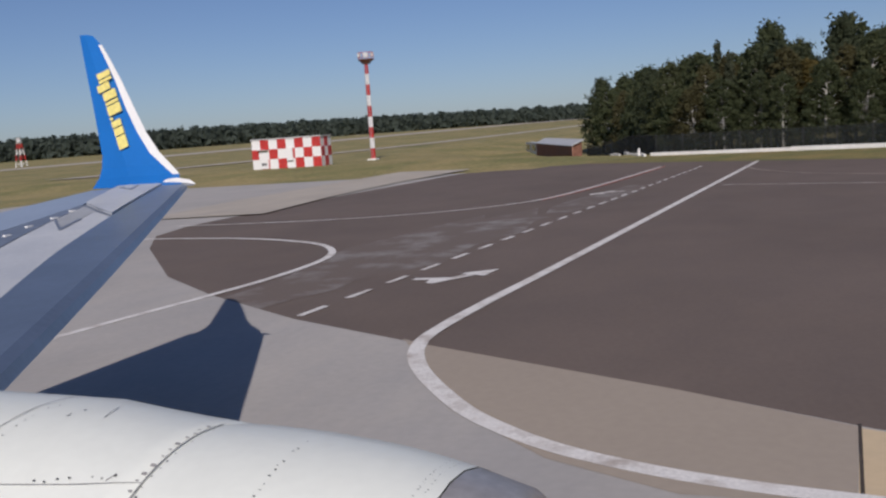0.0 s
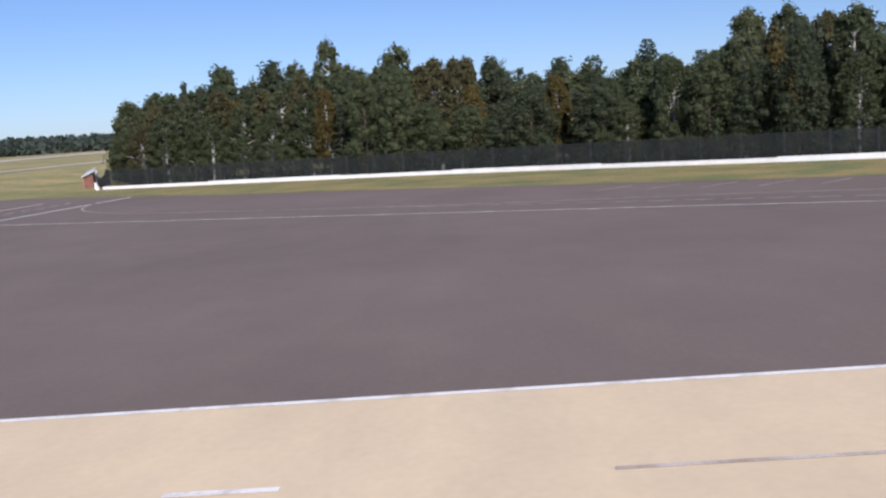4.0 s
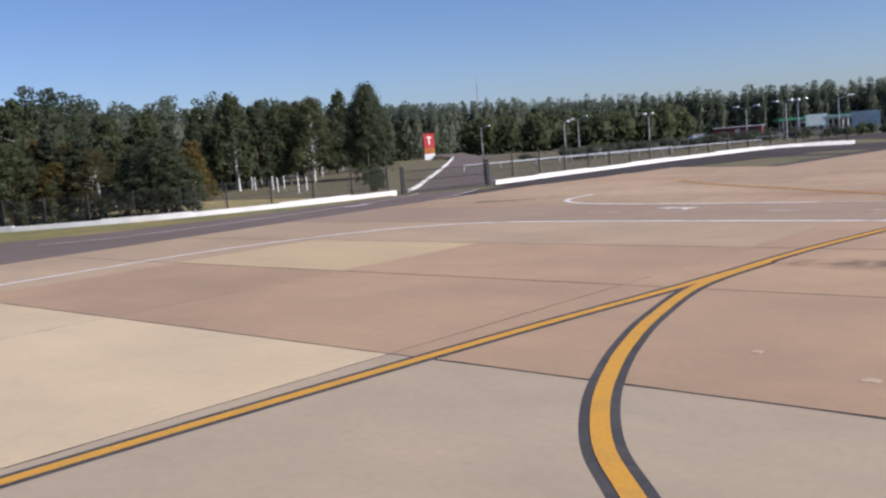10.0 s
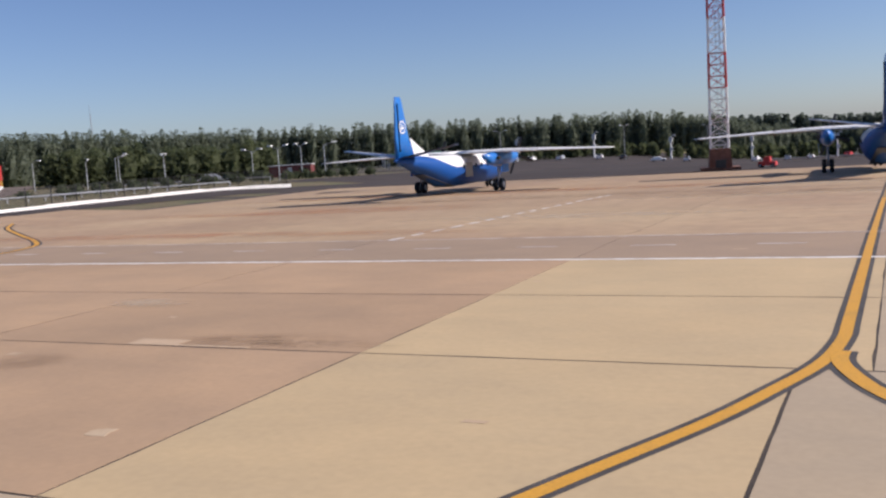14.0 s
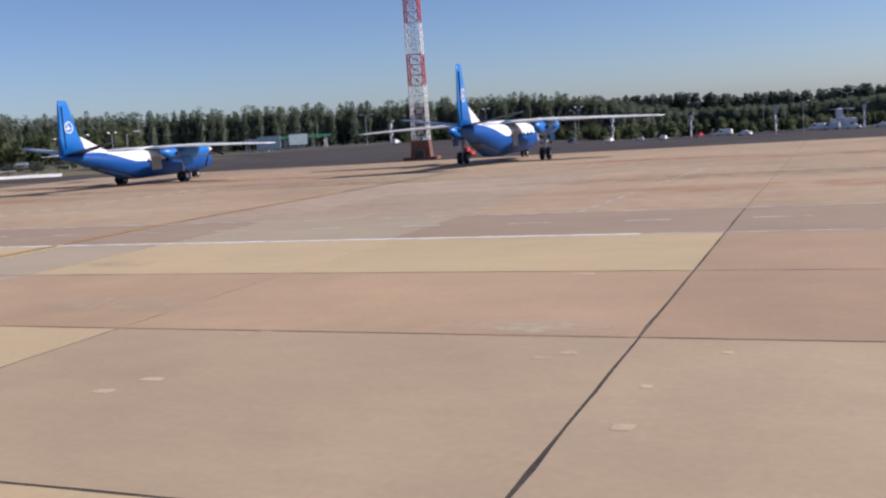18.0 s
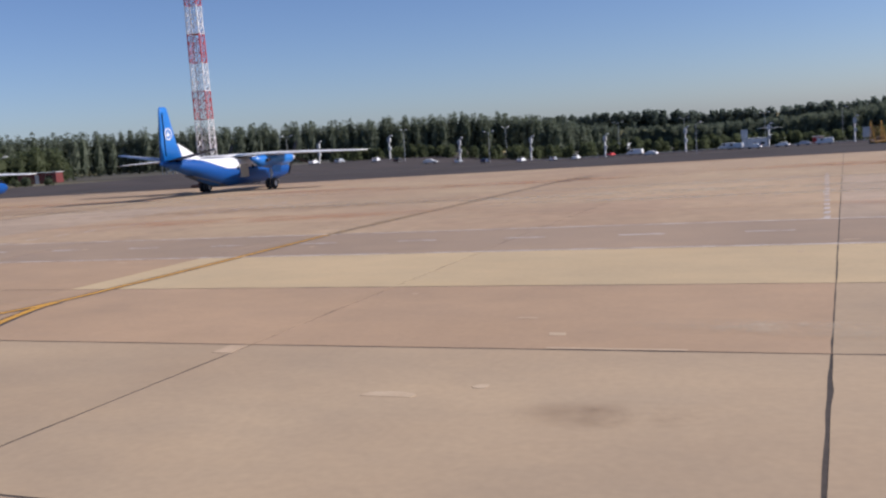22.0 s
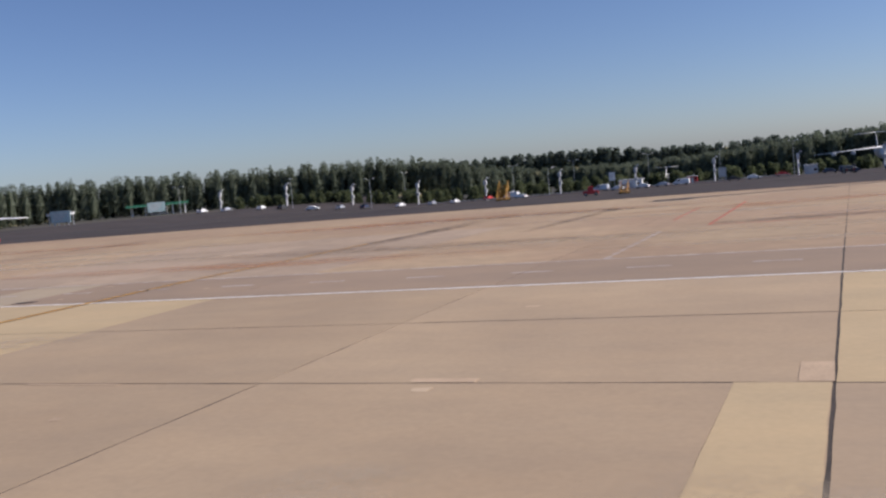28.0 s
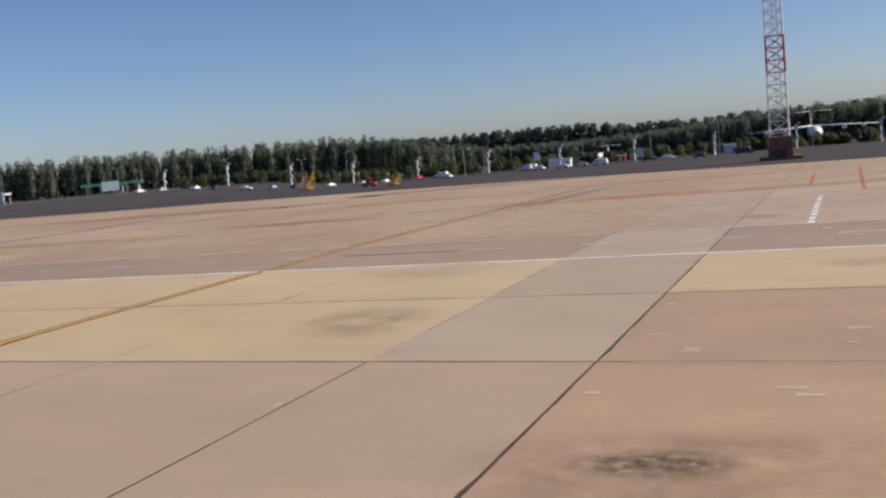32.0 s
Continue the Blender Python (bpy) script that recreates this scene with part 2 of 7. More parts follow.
M_BEIGE = mat("beige_primer", (0.42, 0.39, 0.33), 0.6, var=0.12)


def leaf(name, color, spread, through=0.48):
    m = bpy.data.materials.new(name)
    m.use_nodes = True
    n, l = m.node_tree.nodes, m.node_tree.links
    b = n["Principled BSDF"]
    b.inputs["Roughness"].default_value = 0.7
    b.inputs["Specular IOR Level"].default_value = 0.25
    g, o = n.new("ShaderNodeNewGeometry"), n.new("ShaderNodeObjectInfo")
    ramp = n.new("ShaderNodeValToRGB")
    c = Vector(color)
    ramp.color_ramp.elements[0].color = (*(c * (1 - spread)), 1)
    ramp.color_ramp.elements[1].color = (c.x * (1 + spread * 1.3), c.y * (1 + spread), c.z * (1 + spread * 0.6), 1)
    add = n.new("ShaderNodeMath")
    add.operation = "MULTIPLY_ADD"
    add.inputs[1].default_value = 0.55
    l.new(g.outputs["Random Per Island"], add.inputs[0])
    sc = n.new("ShaderNodeMath")
    sc.operation = "MULTIPLY"
    sc.inputs[1].default_value = 0.45
    l.new(o.outputs["Random"], sc.inputs[0])
    l.new(sc.outputs[0], add.inputs[2])
    l.new(add.outputs[0], ramp.inputs["Fac"])
    l.new(ramp.outputs["Color"], b.inputs["Base Color"])
    t = n.new("ShaderNodeBsdfTranslucent")
    l.new(ramp.outputs["Color"], t.inputs["Color"])
    mix = n.new("ShaderNodeMixShader")
    mix.inputs[0].default_value = through
    l.new(b.outputs[0], mix.inputs[1])
    l.new(t.outputs[0], mix.inputs[2])
    l.new(mix.outputs[0], n["Material Output"].inputs["Surface"])
    return m


def stain_surface(name, color, strength, scale):
    """A soft-edged stain that thins out towards its rim and lets the ground show through."""
    m = bpy.data.materials.new(name)
    m.use_nodes = True
    n, l = m.node_tree.nodes, m.node_tree.links
    b = n["Principled BSDF"]
    b.inputs["Base Color"].default_value, b.inputs["Roughness"].default_value = (*color, 1), 0.85
    co = n.new("ShaderNodeTexCoord")
    off = n.new("ShaderNodeVectorMath")
    off.operation = "SUBTRACT"
    off.inputs[1].default_value = (0.5, 0.5, 0)
    l.new(co.outputs["Generated"], off.inputs[0])
    flatten = n.new("ShaderNodeVectorMath")
    flatten.operation = "MULTIPLY"
    flatten.inputs[1].default_value = (1, 1, 0)
    l.new(off.outputs[0], flatten.inputs[0])
    dist = n.new("ShaderNodeVectorMath")
    dist.operation = "LENGTH"
    l.new(flatten.outputs[0], dist.inputs[0])
    rim = n.new("ShaderNodeMapRange")
    rim.interpolation_type = "SMOOTHSTEP"
    rim.inputs["From Min"].default_value, rim.inputs["From Max"].default_value = 0.5, 0.1
    l.new(dist.outputs["Value"], rim.inputs["Value"])
    g = n.new("ShaderNodeNewGeometry")
    noise = n.new("ShaderNodeTexNoise")
    noise.inputs["Scale"].default_value, noise.inputs["Detail"].default_value, noise.inputs["Roughness"].default_value = scale, 6, 0.7
    l.new(g.outputs["Position"], noise.inputs["Vector"])
    cut = n.new("ShaderNodeMapRange")
    cut.inputs["From Min"].default_value, cut.inputs["From Max"].default_value = 0.36, 0.68
    cut.inputs["To Max"].default_value = strength
    l.new(noise.outputs["Fac"], cut.inputs["Value"])
    mul = n.new("ShaderNodeMath")
    mul.operation = "MULTIPLY"
    l.new(rim.outputs[0], mul.inputs[0])
    l.new(cut.outputs[0], mul.inputs[1])
    clear, mix = n.new("ShaderNodeBsdfTransparent"), n.new("ShaderNodeMixShader")
    l.new(mul.outputs[0], mix.inputs[0])
    l.new(clear.outputs[0], mix.inputs[1])
    l.new(b.outputs[0], mix.inputs[2])
    l.new(mix.outputs[0], n["Material Output"].inputs["Surface"])
    return m


M_STAIN = stain_surface("brown_oil_stain", (0.22, 0.14, 0.085), 0.42, 0.7)
M_SPECKLE = stain_surface("speckled_oil_drips", (0.08, 0.055, 0.045), 0.8, 5.0)
M_RUST = stain_surface("orange_rust_wash", (0.50, 0.25, 0.13), 0.65, 0.3)
M_SKID = stain_surface("dark_tyre_marks", (0.11, 0.08, 0.065), 0.7, 1.2)
M_BLEACH = stain_surface("bleached_concrete", (0.56, 0.45, 0.32), 0.8, 0.5)
# bluish leaf tint stands in for haze over the farthest woods
L_HAZE = leaf("haze_tinted_foliage", (0.115, 0.145, 0.12), 0.08, 0.6)
L_OLIVE = leaf("olive_foliage", (0.150, 0.142, 0.070), 0.16, 0.66)
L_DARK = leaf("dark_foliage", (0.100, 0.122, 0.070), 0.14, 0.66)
L_MID = leaf("green_foliage", (0.120, 0.145, 0.075), 0.14, 0.66)
L_LIGHT = leaf("light_green_foliage", (0.145, 0.165, 0.084), 0.16, 0.66)
L_YEL = leaf("autumn_foliage", (0.165, 0.135, 0.048), 0.3, 0.6)
L_PINE = leaf("pine_needles", (0.085, 0.100, 0.064), 0.2)
# leaf colour lifted to stand in for haze before the distant forest
L_FAR_HAZE = leaf("haze_lifted_foliage", (0.165, 0.195, 0.138), 0.12, 0.62)
# olive grass with the trees' shade mixed into its colour
M_ROUGH = mat("shade_toned_olive_grass", (0.105, 0.105, 0.045), 0.95, scale=0.3, fine=0.35, fine_scale=4, second=(0.15, 0.115, 0.06), threshold=(0.4, 0.65))
M_FLOOR = mat("forest_floor", (0.05, 0.048, 0.036), 0.95, var=0.4, scale=0.2, fine=0.3, fine_scale=2)
M_SCRUB = mat("dark_scrub", (0.085, 0.075, 0.05), 0.95, var=0.4, scale=0.15, fine=0.3, fine_scale=2)


# ---- mesh tools ----
class G:
    """Collects faces of one mesh."""

    def __init__(self):
        self.v, self.f = [], []

    def add(self, verts, faces):
        o = len(self.v)
        self.v += [tuple(p) for p in verts]
        self.f += [tuple(i + o for i in f) for f in faces]
        return self

    def box(self, x0, x1, y0, y1, z0, z1, m=None, taper=1.0):
        cx, cy = (x0 + x1) / 2, (y0 + y1) / 2
        vs = [Vector((x, y, z0)) for x, y in ((x0, y0), (x1, y0), (x1, y1), (x0, y1))]
        vs += [Vector((cx + (x - cx) * taper, cy + (y - cy) * taper, z1)) for x, y in ((x0, y0), (x1, y0), (x1, y1), (x0, y1))]
        if m is not None:
            vs = [m @ p for p in vs]
        return self.add(vs, [(3, 2, 1, 0), (4, 5, 6, 7), (0, 1, 5, 4), (1, 2, 6, 5), (2, 3, 7, 6), (3, 0, 4, 7)])

    def tube(self, a, b, r, r2=None, n=8, caps=True):
        a, b = Vector(a), Vector(b)
        r2 = r if r2 is None else r2
        d = (b - a).normalized()
        u = d.orthogonal().normalized()
        w = d.cross(u)
        ring = [(math.cos(2 * math.pi * k / n), math.sin(2 * math.pi * k / n)) for k in range(n)]
        vs = [a + (u * c + w * s) * r for c, s in ring] + [b + (u * c + w * s) * r2 for c, s in ring]
        fs = [(k, (k + 1) % n, n + (k + 1) % n, n + k) for k in range(n)]
        if caps:
            fs += [tuple(range(n - 1, -1, -1)), tuple(range(n, 2 * n))]
        return self.add(vs, fs)

    def loft(self, rings, caps=True, closed=True):
        n = len(rings[0])
        vs = [p for ring in rings for p in ring]
        fs = []
        for k in range(len(rings) - 1):
            for i in range(n if closed else n - 1):
                j = (i + 1) % n
                fs.append((k * n + i, k * n + j, (k + 1) * n + j, (k + 1) * n + i))
        if caps:
            fs += [tuple(range(n - 1, -1, -1)), tuple((len(rings) - 1) * n + i for i in range(n))]
        return self.add(vs, fs)

    def ribbon(self, pts, width, z, zf=None):
        """A flat band along a line on the ground."""
        pts = [Vector((p[0], p[1], 0)) for p in pts]
        vs, fs = [], []
        for i, p in enumerate(pts):
            t = (pts[min(i + 1, len(pts) - 1)] - pts[max(i - 1, 0)]).normalized()
            s = Vector((-t.y, t.x, 0)) * width / 2
            for q in (p + s, p - s):
                vs.append((q.x, q.y, z + (zf(q.x, q.y) if zf else 0)))
        for i in range(len(pts) - 1):
            fs.append((2 * i, 2 * i + 1, 2 * i + 3, 2 * i + 2))
        return self.add(vs, fs)

    def mesh(self, name, material, smooth=False):
        me = bpy.data.meshes.new(name)
        me.from_pydata(self.v, [], self.f)
        me.materials.append(material)
        me.update()
        bm = bmesh.new()
        bm.from_mesh(me)
        bmesh.ops.recalc_face_normals(bm, faces=bm.faces[:])
        if smooth:
            for f in bm.faces:
                f.smooth = len(f.verts) < 6
        bm.to_mesh(me)
        bm.free()
        return me


def part(name, g, material, parent=None, label="", smooth=False, m=None):
    ob = new(name, g.mesh(name, material, smooth) if isinstance(g, G) else g)
    if parent is not None:
        ob.parent = parent
    if m is not None:
        ob.matrix_basis = m
    if label:
        ob["label"] = label
    return ob


def thing(name, label, category, m=None, group=""):
    ob = new(name)
    ob.empty_display_size = 0.3
    if m is not None:
        ob.matrix_basis = m
    return tagged(ob, label, category, group)


def setting(name, g, material, label, category, kind="structure"):
    return tagged(part(name, g, material), label, category, kind=kind)


def smoothstep(a, b, x):
    t = min(max((x - a) / (b - a), 0), 1)
    return t * t * (3 - 2 * t)


def curve(pts, n=8):
    """Points along a smooth line through the given ones."""
    out = []
    p = [Vector((a, b, 0)) for a, b in pts]
    for i in range(len(p) - 1):
        a, b, c, d = p[max(i - 1, 0)], p[i], p[i + 1], p[min(i + 2, len(p) - 1)]
        for k in range(n):
            t = k / n
            q = 0.5 * (2 * b + (c - a) * t + (2 * a - 5 * b + 4 * c - d) * t * t + (3 * b - a - 3 * c + d) * t ** 3)
            out.append((q.x, q.y))
    out.append(pts[-1])
    return out


# ---- the ground ----
def height(x, y):
    """Terrain: level round the apron, falling away behind it, rising a little towards the far field."""
    fall = (-7.0 * min(max((y - 100) / 190, 0), 1) - 2.0 * smoothstep(290, 380, y)) * (0.55 + 0.45 * smoothstep(-120, -50, x))
    rise = 0.8 * smoothstep(-168, -190, x) * smoothstep(-85, -110, y)
    far = 5.0 * smoothstep(-260, -700, x) * smoothstep(60, -60, y)
    # the hollow in which the shed at the corner of the wood stands
    u = min(max(((x + 214) * -52 + (y + 98.4) * -19.5) / 3084, 0), 1)
    hollow = -(1.6 + 0.7 * u) * smoothstep(24, 6, math.hypot(x + 214 + 52 * u, y + 98.4 + 19.5 * u)) if x < -188 else 0.0
    return fall + rise + far + hollow + apron_fall(x, y)


def apron_fall(x, y):
    """The apron drains to the north: it falls by one in a hundred beyond the service road."""
    return -0.0105 * min(max(y - 19.3, 0), 70) * min(max((x + 96.2) / 9.8, 0), 1)


def sheet():
    xs = [-3000, -2000, -1400, -1000, -800, -650, -550, -450, -380, -320, -280, -250] + list(range(-230, 160, 8)) + [170, 200, 250, 320, 420, 600, 900, 1500, 3000]
    ys = [-3000, -1800, -1000, -700, -500, -400, -320, -260, -220, -190] + list(range(-170, 330, 8)) + [340, 370, 400, 450, 520, 620, 800, 1100, 1700, 3000]
    vs = [(x, y, height(x, y) - 0.06) for y in ys for x in xs]
    n = len(xs)
    fs = [(j * n + i, j * n + i + 1, (j + 1) * n + i + 1, (j + 1) * n + i) for j in range(len(ys) - 1) for i in range(n - 1)]
    return G().add(vs, fs)


ground = setting("ground", sheet(), M_GRASS, "dry mown airfield grass, green and straw-coloured", "ground")

GRASS_EDGE = [(-181, -138), (-178, -117), (-175, -100), (-176, -92), (-169, -82), (-156.5, -66), (-148.5, -52), (-140, -39.5), (-135, -32),
              (-129.7, -22.5), (-125, -11.5), (-118, -4), (-112, 0), (-106.5, 8.2), (-104.4, 17.3), (-103.8, 27.8), (-103.5, 30)]
SLAB_EDGE = [(-96.2, 22), (-96.2, -62), (-96.8, -69), (-98.8, -73.3), (-100.3, -75.7), (-103, -80.5), (-105.3, -84.3), (-108.4, -88.3),
             (-111.7, -91.9), (-119.3, -98), (-124, -101), (-128.5, -102.2), (-143, -102.2), (-175, -100.2)]


def polygon(pts, z):
    bm = bmesh.new()
    f = bm.faces.new([bm.verts.new((x, y, z)) for x, y in pts])
    f.normal_update()
    if f.normal.z < 0:
        f.normal_flip()
    bmesh.ops.triangulate(bm, faces=[f])
    for place, way in (((0, 19.3, 0), (0, 1, 0)), ((0, 89.3, 0), (0, 1, 0)), ((-96.2, 0, 0), (1, 0, 0)), ((-86.4, 0, 0), (1, 0, 0))):
        bmesh.ops.bisect_plane(bm, geom=bm.verts[:] + bm.edges[:] + bm.faces[:], plane_co=place, plane_no=way)
    for v in bm.verts:
        v.co.z += apron_fall(v.co.x, v.co.y)
    me = bpy.data.meshes.new("outline")
    bm.to_mesh(me)
    bm.free()
    return me


def flat(name, pts, z, material, label, category, kind="structure"):
    me = polygon(pts, z)
    me.materials.append(material)
    return tagged(new(name, me), label, category, kind=kind)


flat("asphalt_stand", SLAB_EDGE[::-1] + [(-96.2, 24), (-99.5, 33), (-103.5, 30)] + GRASS_EDGE[2:-1][::-1], -0.015, M_ASPH,
     "dark brownish-grey asphalt of the aircraft stand", "asphalt")
flat("apron_base", [(-96.2, -62), (-96.2, 22), (-99, 34), (-98, 60), (-93, 84), (-80, 84), (150, 84), (150, -130), (-175, -130), (-175, -100.2)] + SLAB_EDGE[::-1][1:-2],
     -0.006, M_FILL, "dark bitumen filling the joints of the apron", "joint filler")
flat("back_road", [(-101, 36), (-95.85, 35.3), (-92.3, 57.6), (-89.6, 76.8), (-86, 83.6), (-80, 83.5), (-40, 81.5), (0, 81.5), (30, 81), (60, 79.5), (80, 77), (95, 72), (150, 62), (150, 101), (-84, 101), (-92, 84), (-97.4, 74), (-99.8, 60), (-100.6, 48)], 0.0155, M_ASPH_OLD,
     "dark grey asphalt road behind the apron", "road")

# ---- concrete slabs ----
XJ = [-96.2, -86.4, -77.2, -67.0, -56.0, -45.85, -35.7, -27.2, -22.3, -13.4, -2.8, 7.8, 18.32, 28.78, 38.0, 42.36, 52.6, 62.85, 73.25, 83.2, 89.15, 95.36, 99.62, 109.5, 119.5, 129.5, 139.5]
SKEW = 0.017


def lean(x):
    """How far a cross joint leans off the square; the last slabs were laid straighter."""
    return 0.0 if 41 < x < 43.5 else (1.0 if x < 78 else 0.47)


YJ = [-15.7, -7.6, 0.0, 6.5, 12.9, 19.3]


def tone(x, y):
    """Which concrete was poured at a place."""
    if y > 12.9:
        return "grey" if -22.2 < x < -13.5 or 39 < x < 43 or 95 < x < 99.5 else "road"
    if y < 0:
        if x < -86:
            return "tan" if y > -7.4 else "mauve"
        if x < -67.6:
            return "cream" if y < -7.4 else "pink"
        if y < -7.4:
            return "grey" if x < -35.7 else ("yellow" if -13.5 < x < -2.8 else "tan")
        for lo, hi, k in ((-67.6, -35.7, "pink"), (-35.7, -27.2, "yellow"), (-27.2, -22.2, "grey"), (-22.2, -13.5, "yellow"), (-13.5, 38.05, "tan"),
                          (38.05, 42.25, "grey"), (42.2, 52.5, "yellow"), (52.5, 73.2, "tan"), (73.2, 99.5, "khaki"), (99.5, 200, "pink")):
            if lo <= x < hi:
                return k
    if y < 6.5:
        for lo, hi, k in ((-97, -86.4, "tan"), (-86.4, -77.2, "yellow"), (-77.2, -35.7, "pink"), (-35.7, -27.2, "yellow"), (-27.2, -22.2, "grey"), (-22.2, 29, "pink"), (29, 38.05, "tan"),
                          (38.05, 42.25, "grey"), (42.2, 52.5, "yellow"), (52.5, 73.2, "tan"), (73.2, 95, "yellow"), (95, 99.5, "grey"), (99.5, 200, "pink")):
            if lo <= x < hi:
                return k
    for lo, hi, k in ((-97, -67.6, "tan"), (-67.6, -35.7, "pink"), (-35.7, -27.2, "yellow"), (-27.2, -22.2, "grey"), (-22.2, -2.8, "yellow"), (-2.8, 7.8, "pink"),
                      (7.8, 38.05, "yellow"), (38.05, 42.25, "grey"), (42.2, 52.5, "yellow"), (52.5, 73.2, "tan"), (73.2, 95, "yellow"), (95, 99.5, "grey"), (99.5, 200, "yellow")):
        if lo <= x < hi:
            return k
    return "tan"


apron = thing("apron", "weathered concrete slabs in pink, tan, yellow and grey with dark joints", "concrete apron")
apron["kind"] = "structure"
rnd = random.Random(5)


def slab(x0, x1, y0, y1, material, parent, gap=0.05, rough=0.75, skew=SKEW):
    """One slab with chipped edges; the cross joints lie a degree off the square."""
    a, b = (rnd.uniform(-0.004, 0.004) for _ in range(2))
    c = [(x0 + gap / 2 + a, y0 + gap / 2 + b), (x1 - gap / 2 + a, y0 + gap / 2 + b), (x1 - gap / 2 + a, y1 - gap / 2 + b), (x0 + gap / 2 + a, y1 - gap / 2 + b)]
    c = [(x + (skew * lean(x) * y if x > -96 else 0), y) for x, y in c]
    rim = []
    for k in range(4):
        p, q = Vector(c[k]), Vector(c[(k + 1) % 4])
        d = (q - p).normalized()
        n = max(2, int((q - p).length / rough)) if rough else 1
        rim.append(p)
        for i in range(1, n):
            chip = abs(rnd.gauss(0, 0.008)) + (rnd.uniform(0.01, 0.035) if rnd.random() < 0.05 else 0)
            rim.append(p.lerp(q, (i + rnd.uniform(-0.3, 0.3)) / n) + Vector((-d.y, d.x)) * chip)
    z = rnd.uniform(-0.002, 0.0)
    n = len(rim)
    g = G().add([(p.x, p.y, z) for p in rim] + [(p.x, p.y, -0.2) for p in rim], [tuple(range(n))] + [(k, (k + 1) % n, n + (k + 1) % n, n + k) for k in range(n)])
    return part("slab", g, material, parent)


OPEN = (-45.85, -22.3, -2.8, 73.25, 99.62, -96.2)


def opening(x, y):
    """Cross joints stay open along the taxiing line and are nearly closed beyond it."""
    return 0.045 if y < 0 or x in OPEN else 0.018


for j in range(len(YJ) - 1):
    for i in range(len(XJ) - 1):
        x0, x1, y0, y1 = XJ[i], XJ[i + 1], YJ[j], YJ[j + 1]
        # one joint is broken at the edge of the taxiing line
        x0, x1 = ((-27.95 if y0 < 0 else -26.9) if x == -27.2 else x for x in (x0, x1))
        trim_a, trim_b = 0.025 - opening(x0, y0) / 2, 0.025 - opening(x1, y0) / 2
        slab(x0 - trim_a, x1 + trim_b, y0, y1, CONC[tone((x0 + x1) / 2, (y0 + y1) / 2)], apron)
# the strip of long slabs beside the asphalt stand
for y0, y1, edges in ((-62, -33.35, (-96.2, -88.85, -79)), (-33.35, -23.45, (-96.2, -89.1, -82.1, -77.2)), (-23.45, -15.7, (-96.2, -89.1, -86.85, -77.2, -67.6, -56.1, -45.8, -35.7))):
    for x0, x1 in zip(edges, edges[1:]):
        # the joint at -89.1 lies closed under the lane line
        slab(x0 - (0.03 if x0 == -89.1 else 0), x1, y0, y1, CONC["biscuit" if y1 < -33 else ("mauve" if x1 < -89 else ("dusk" if x0 < -60 else "grey"))], apron, 0.06, skew=SKEW if y1 > -20 else 0)


FAR_Y = [19.3 + 6.3 * k for k in range(11)]
for j in range(4):
    for i in range(len(XJ) - 1):
        slab(XJ[i], XJ[i + 1], FAR_Y[j], FAR_Y[j + 1], M_CONC_FAR_GREY if -27.3 <= XJ[i] < -13.6 or 28.7 <= XJ[i] < 52.5 or XJ[i] >= 95 else M_CONC_FAR, apron, 0.035, 0)


def far_slabs():
    """The slabs beyond the road, and those behind the taxiing line, joined."""
    g = G()
    for j in range(4, 10):
        y0, y1 = FAR_Y[j], min(FAR_Y[j + 1], 83.4)
        for i in range(len(XJ) - 1):
            x0, x1 = XJ[i], XJ[i + 1]
            if x0 < -87 and y0 > 50:
                continue
            top = rnd.uniform(-0.003, 0)
            rim = [(x + SKEW * lean(x) * y, y) for x, y in ((x0 + 0.015, y0 + 0.015), (x1 - 0.015, y0 + 0.015), (x1 - 0.015, y1 - 0.015), (x0 + 0.015, y1 - 0.015))]
            g.add([(x, y, z) for z in (-0.2, top) for x, y in rim], [(4, 5, 6, 7), (0, 1, 5, 4), (1, 2, 6, 5), (2, 3, 7, 6), (3, 0, 4, 7)])
    return g


ob = part("far_slab", far_slabs(), M_CONC_FAR, apron)
ob["kind"] = "stuff"


flat("taxiway_concrete", SLAB_EDGE[1:] + [(-175, -135), (-79, -135), (-79, -62)], -0.003, CONC["taxi"], "grey weathered concrete of the taxiway", "concrete")
flat("taxiway_cream", [(-98.8, -73.45), (-96.8, -69), (-96.2, -62), (-79, -62), (-79, -74.2), (-96.36, -73.64)], 0.001, CONC["biscuit"], "pinkish cream concrete slab at the edge of the stand", "concrete")
flat("taxiway_corner", [(-103.4, -81.0), (-101.7, -80.0), (-98.7, -78.25), (-97.3, -76.9), (-96.42, -75.3), (-96.38, -73.65), (-98.85, -73.45), (-100.3, -75.7), (-103, -80.5)], 0.001, mat("brownish_grey_concrete", (0.40, 0.335, 0.268), 0.85, scale=0.09, fine=0.04, fine_scale=6, second=(0.36, 0.30, 0.24), bump=0.05), "brownish grey concrete inside the painted curve", "concrete")
part("joint_filler", G().add([(-98.95, -73.41, 0.0035), (-98.95, -73.45, 0.0035), (-96.3, -73.62, 0.0035), (-96.3, -73.58, 0.0035)], [(0, 1, 2, 3)]), M_FILL, apron)
flat("taxiway_concrete_east", [(-79, -135), (150, -135), (150, -15.75), (-35.75, -15.75), (-35.75, -23.5), (-77.25, -23.5), (-77.25, -33.4), (-79, -33.4)], -0.003, CONC["tan"], "tan weathered concrete along the taxiing line", "concrete")

# ---- painted lines ----
markings = thing("ground_markings", "worn white, yellow and red painted ground lines", "road markings")
markings["kind"] = "structure"


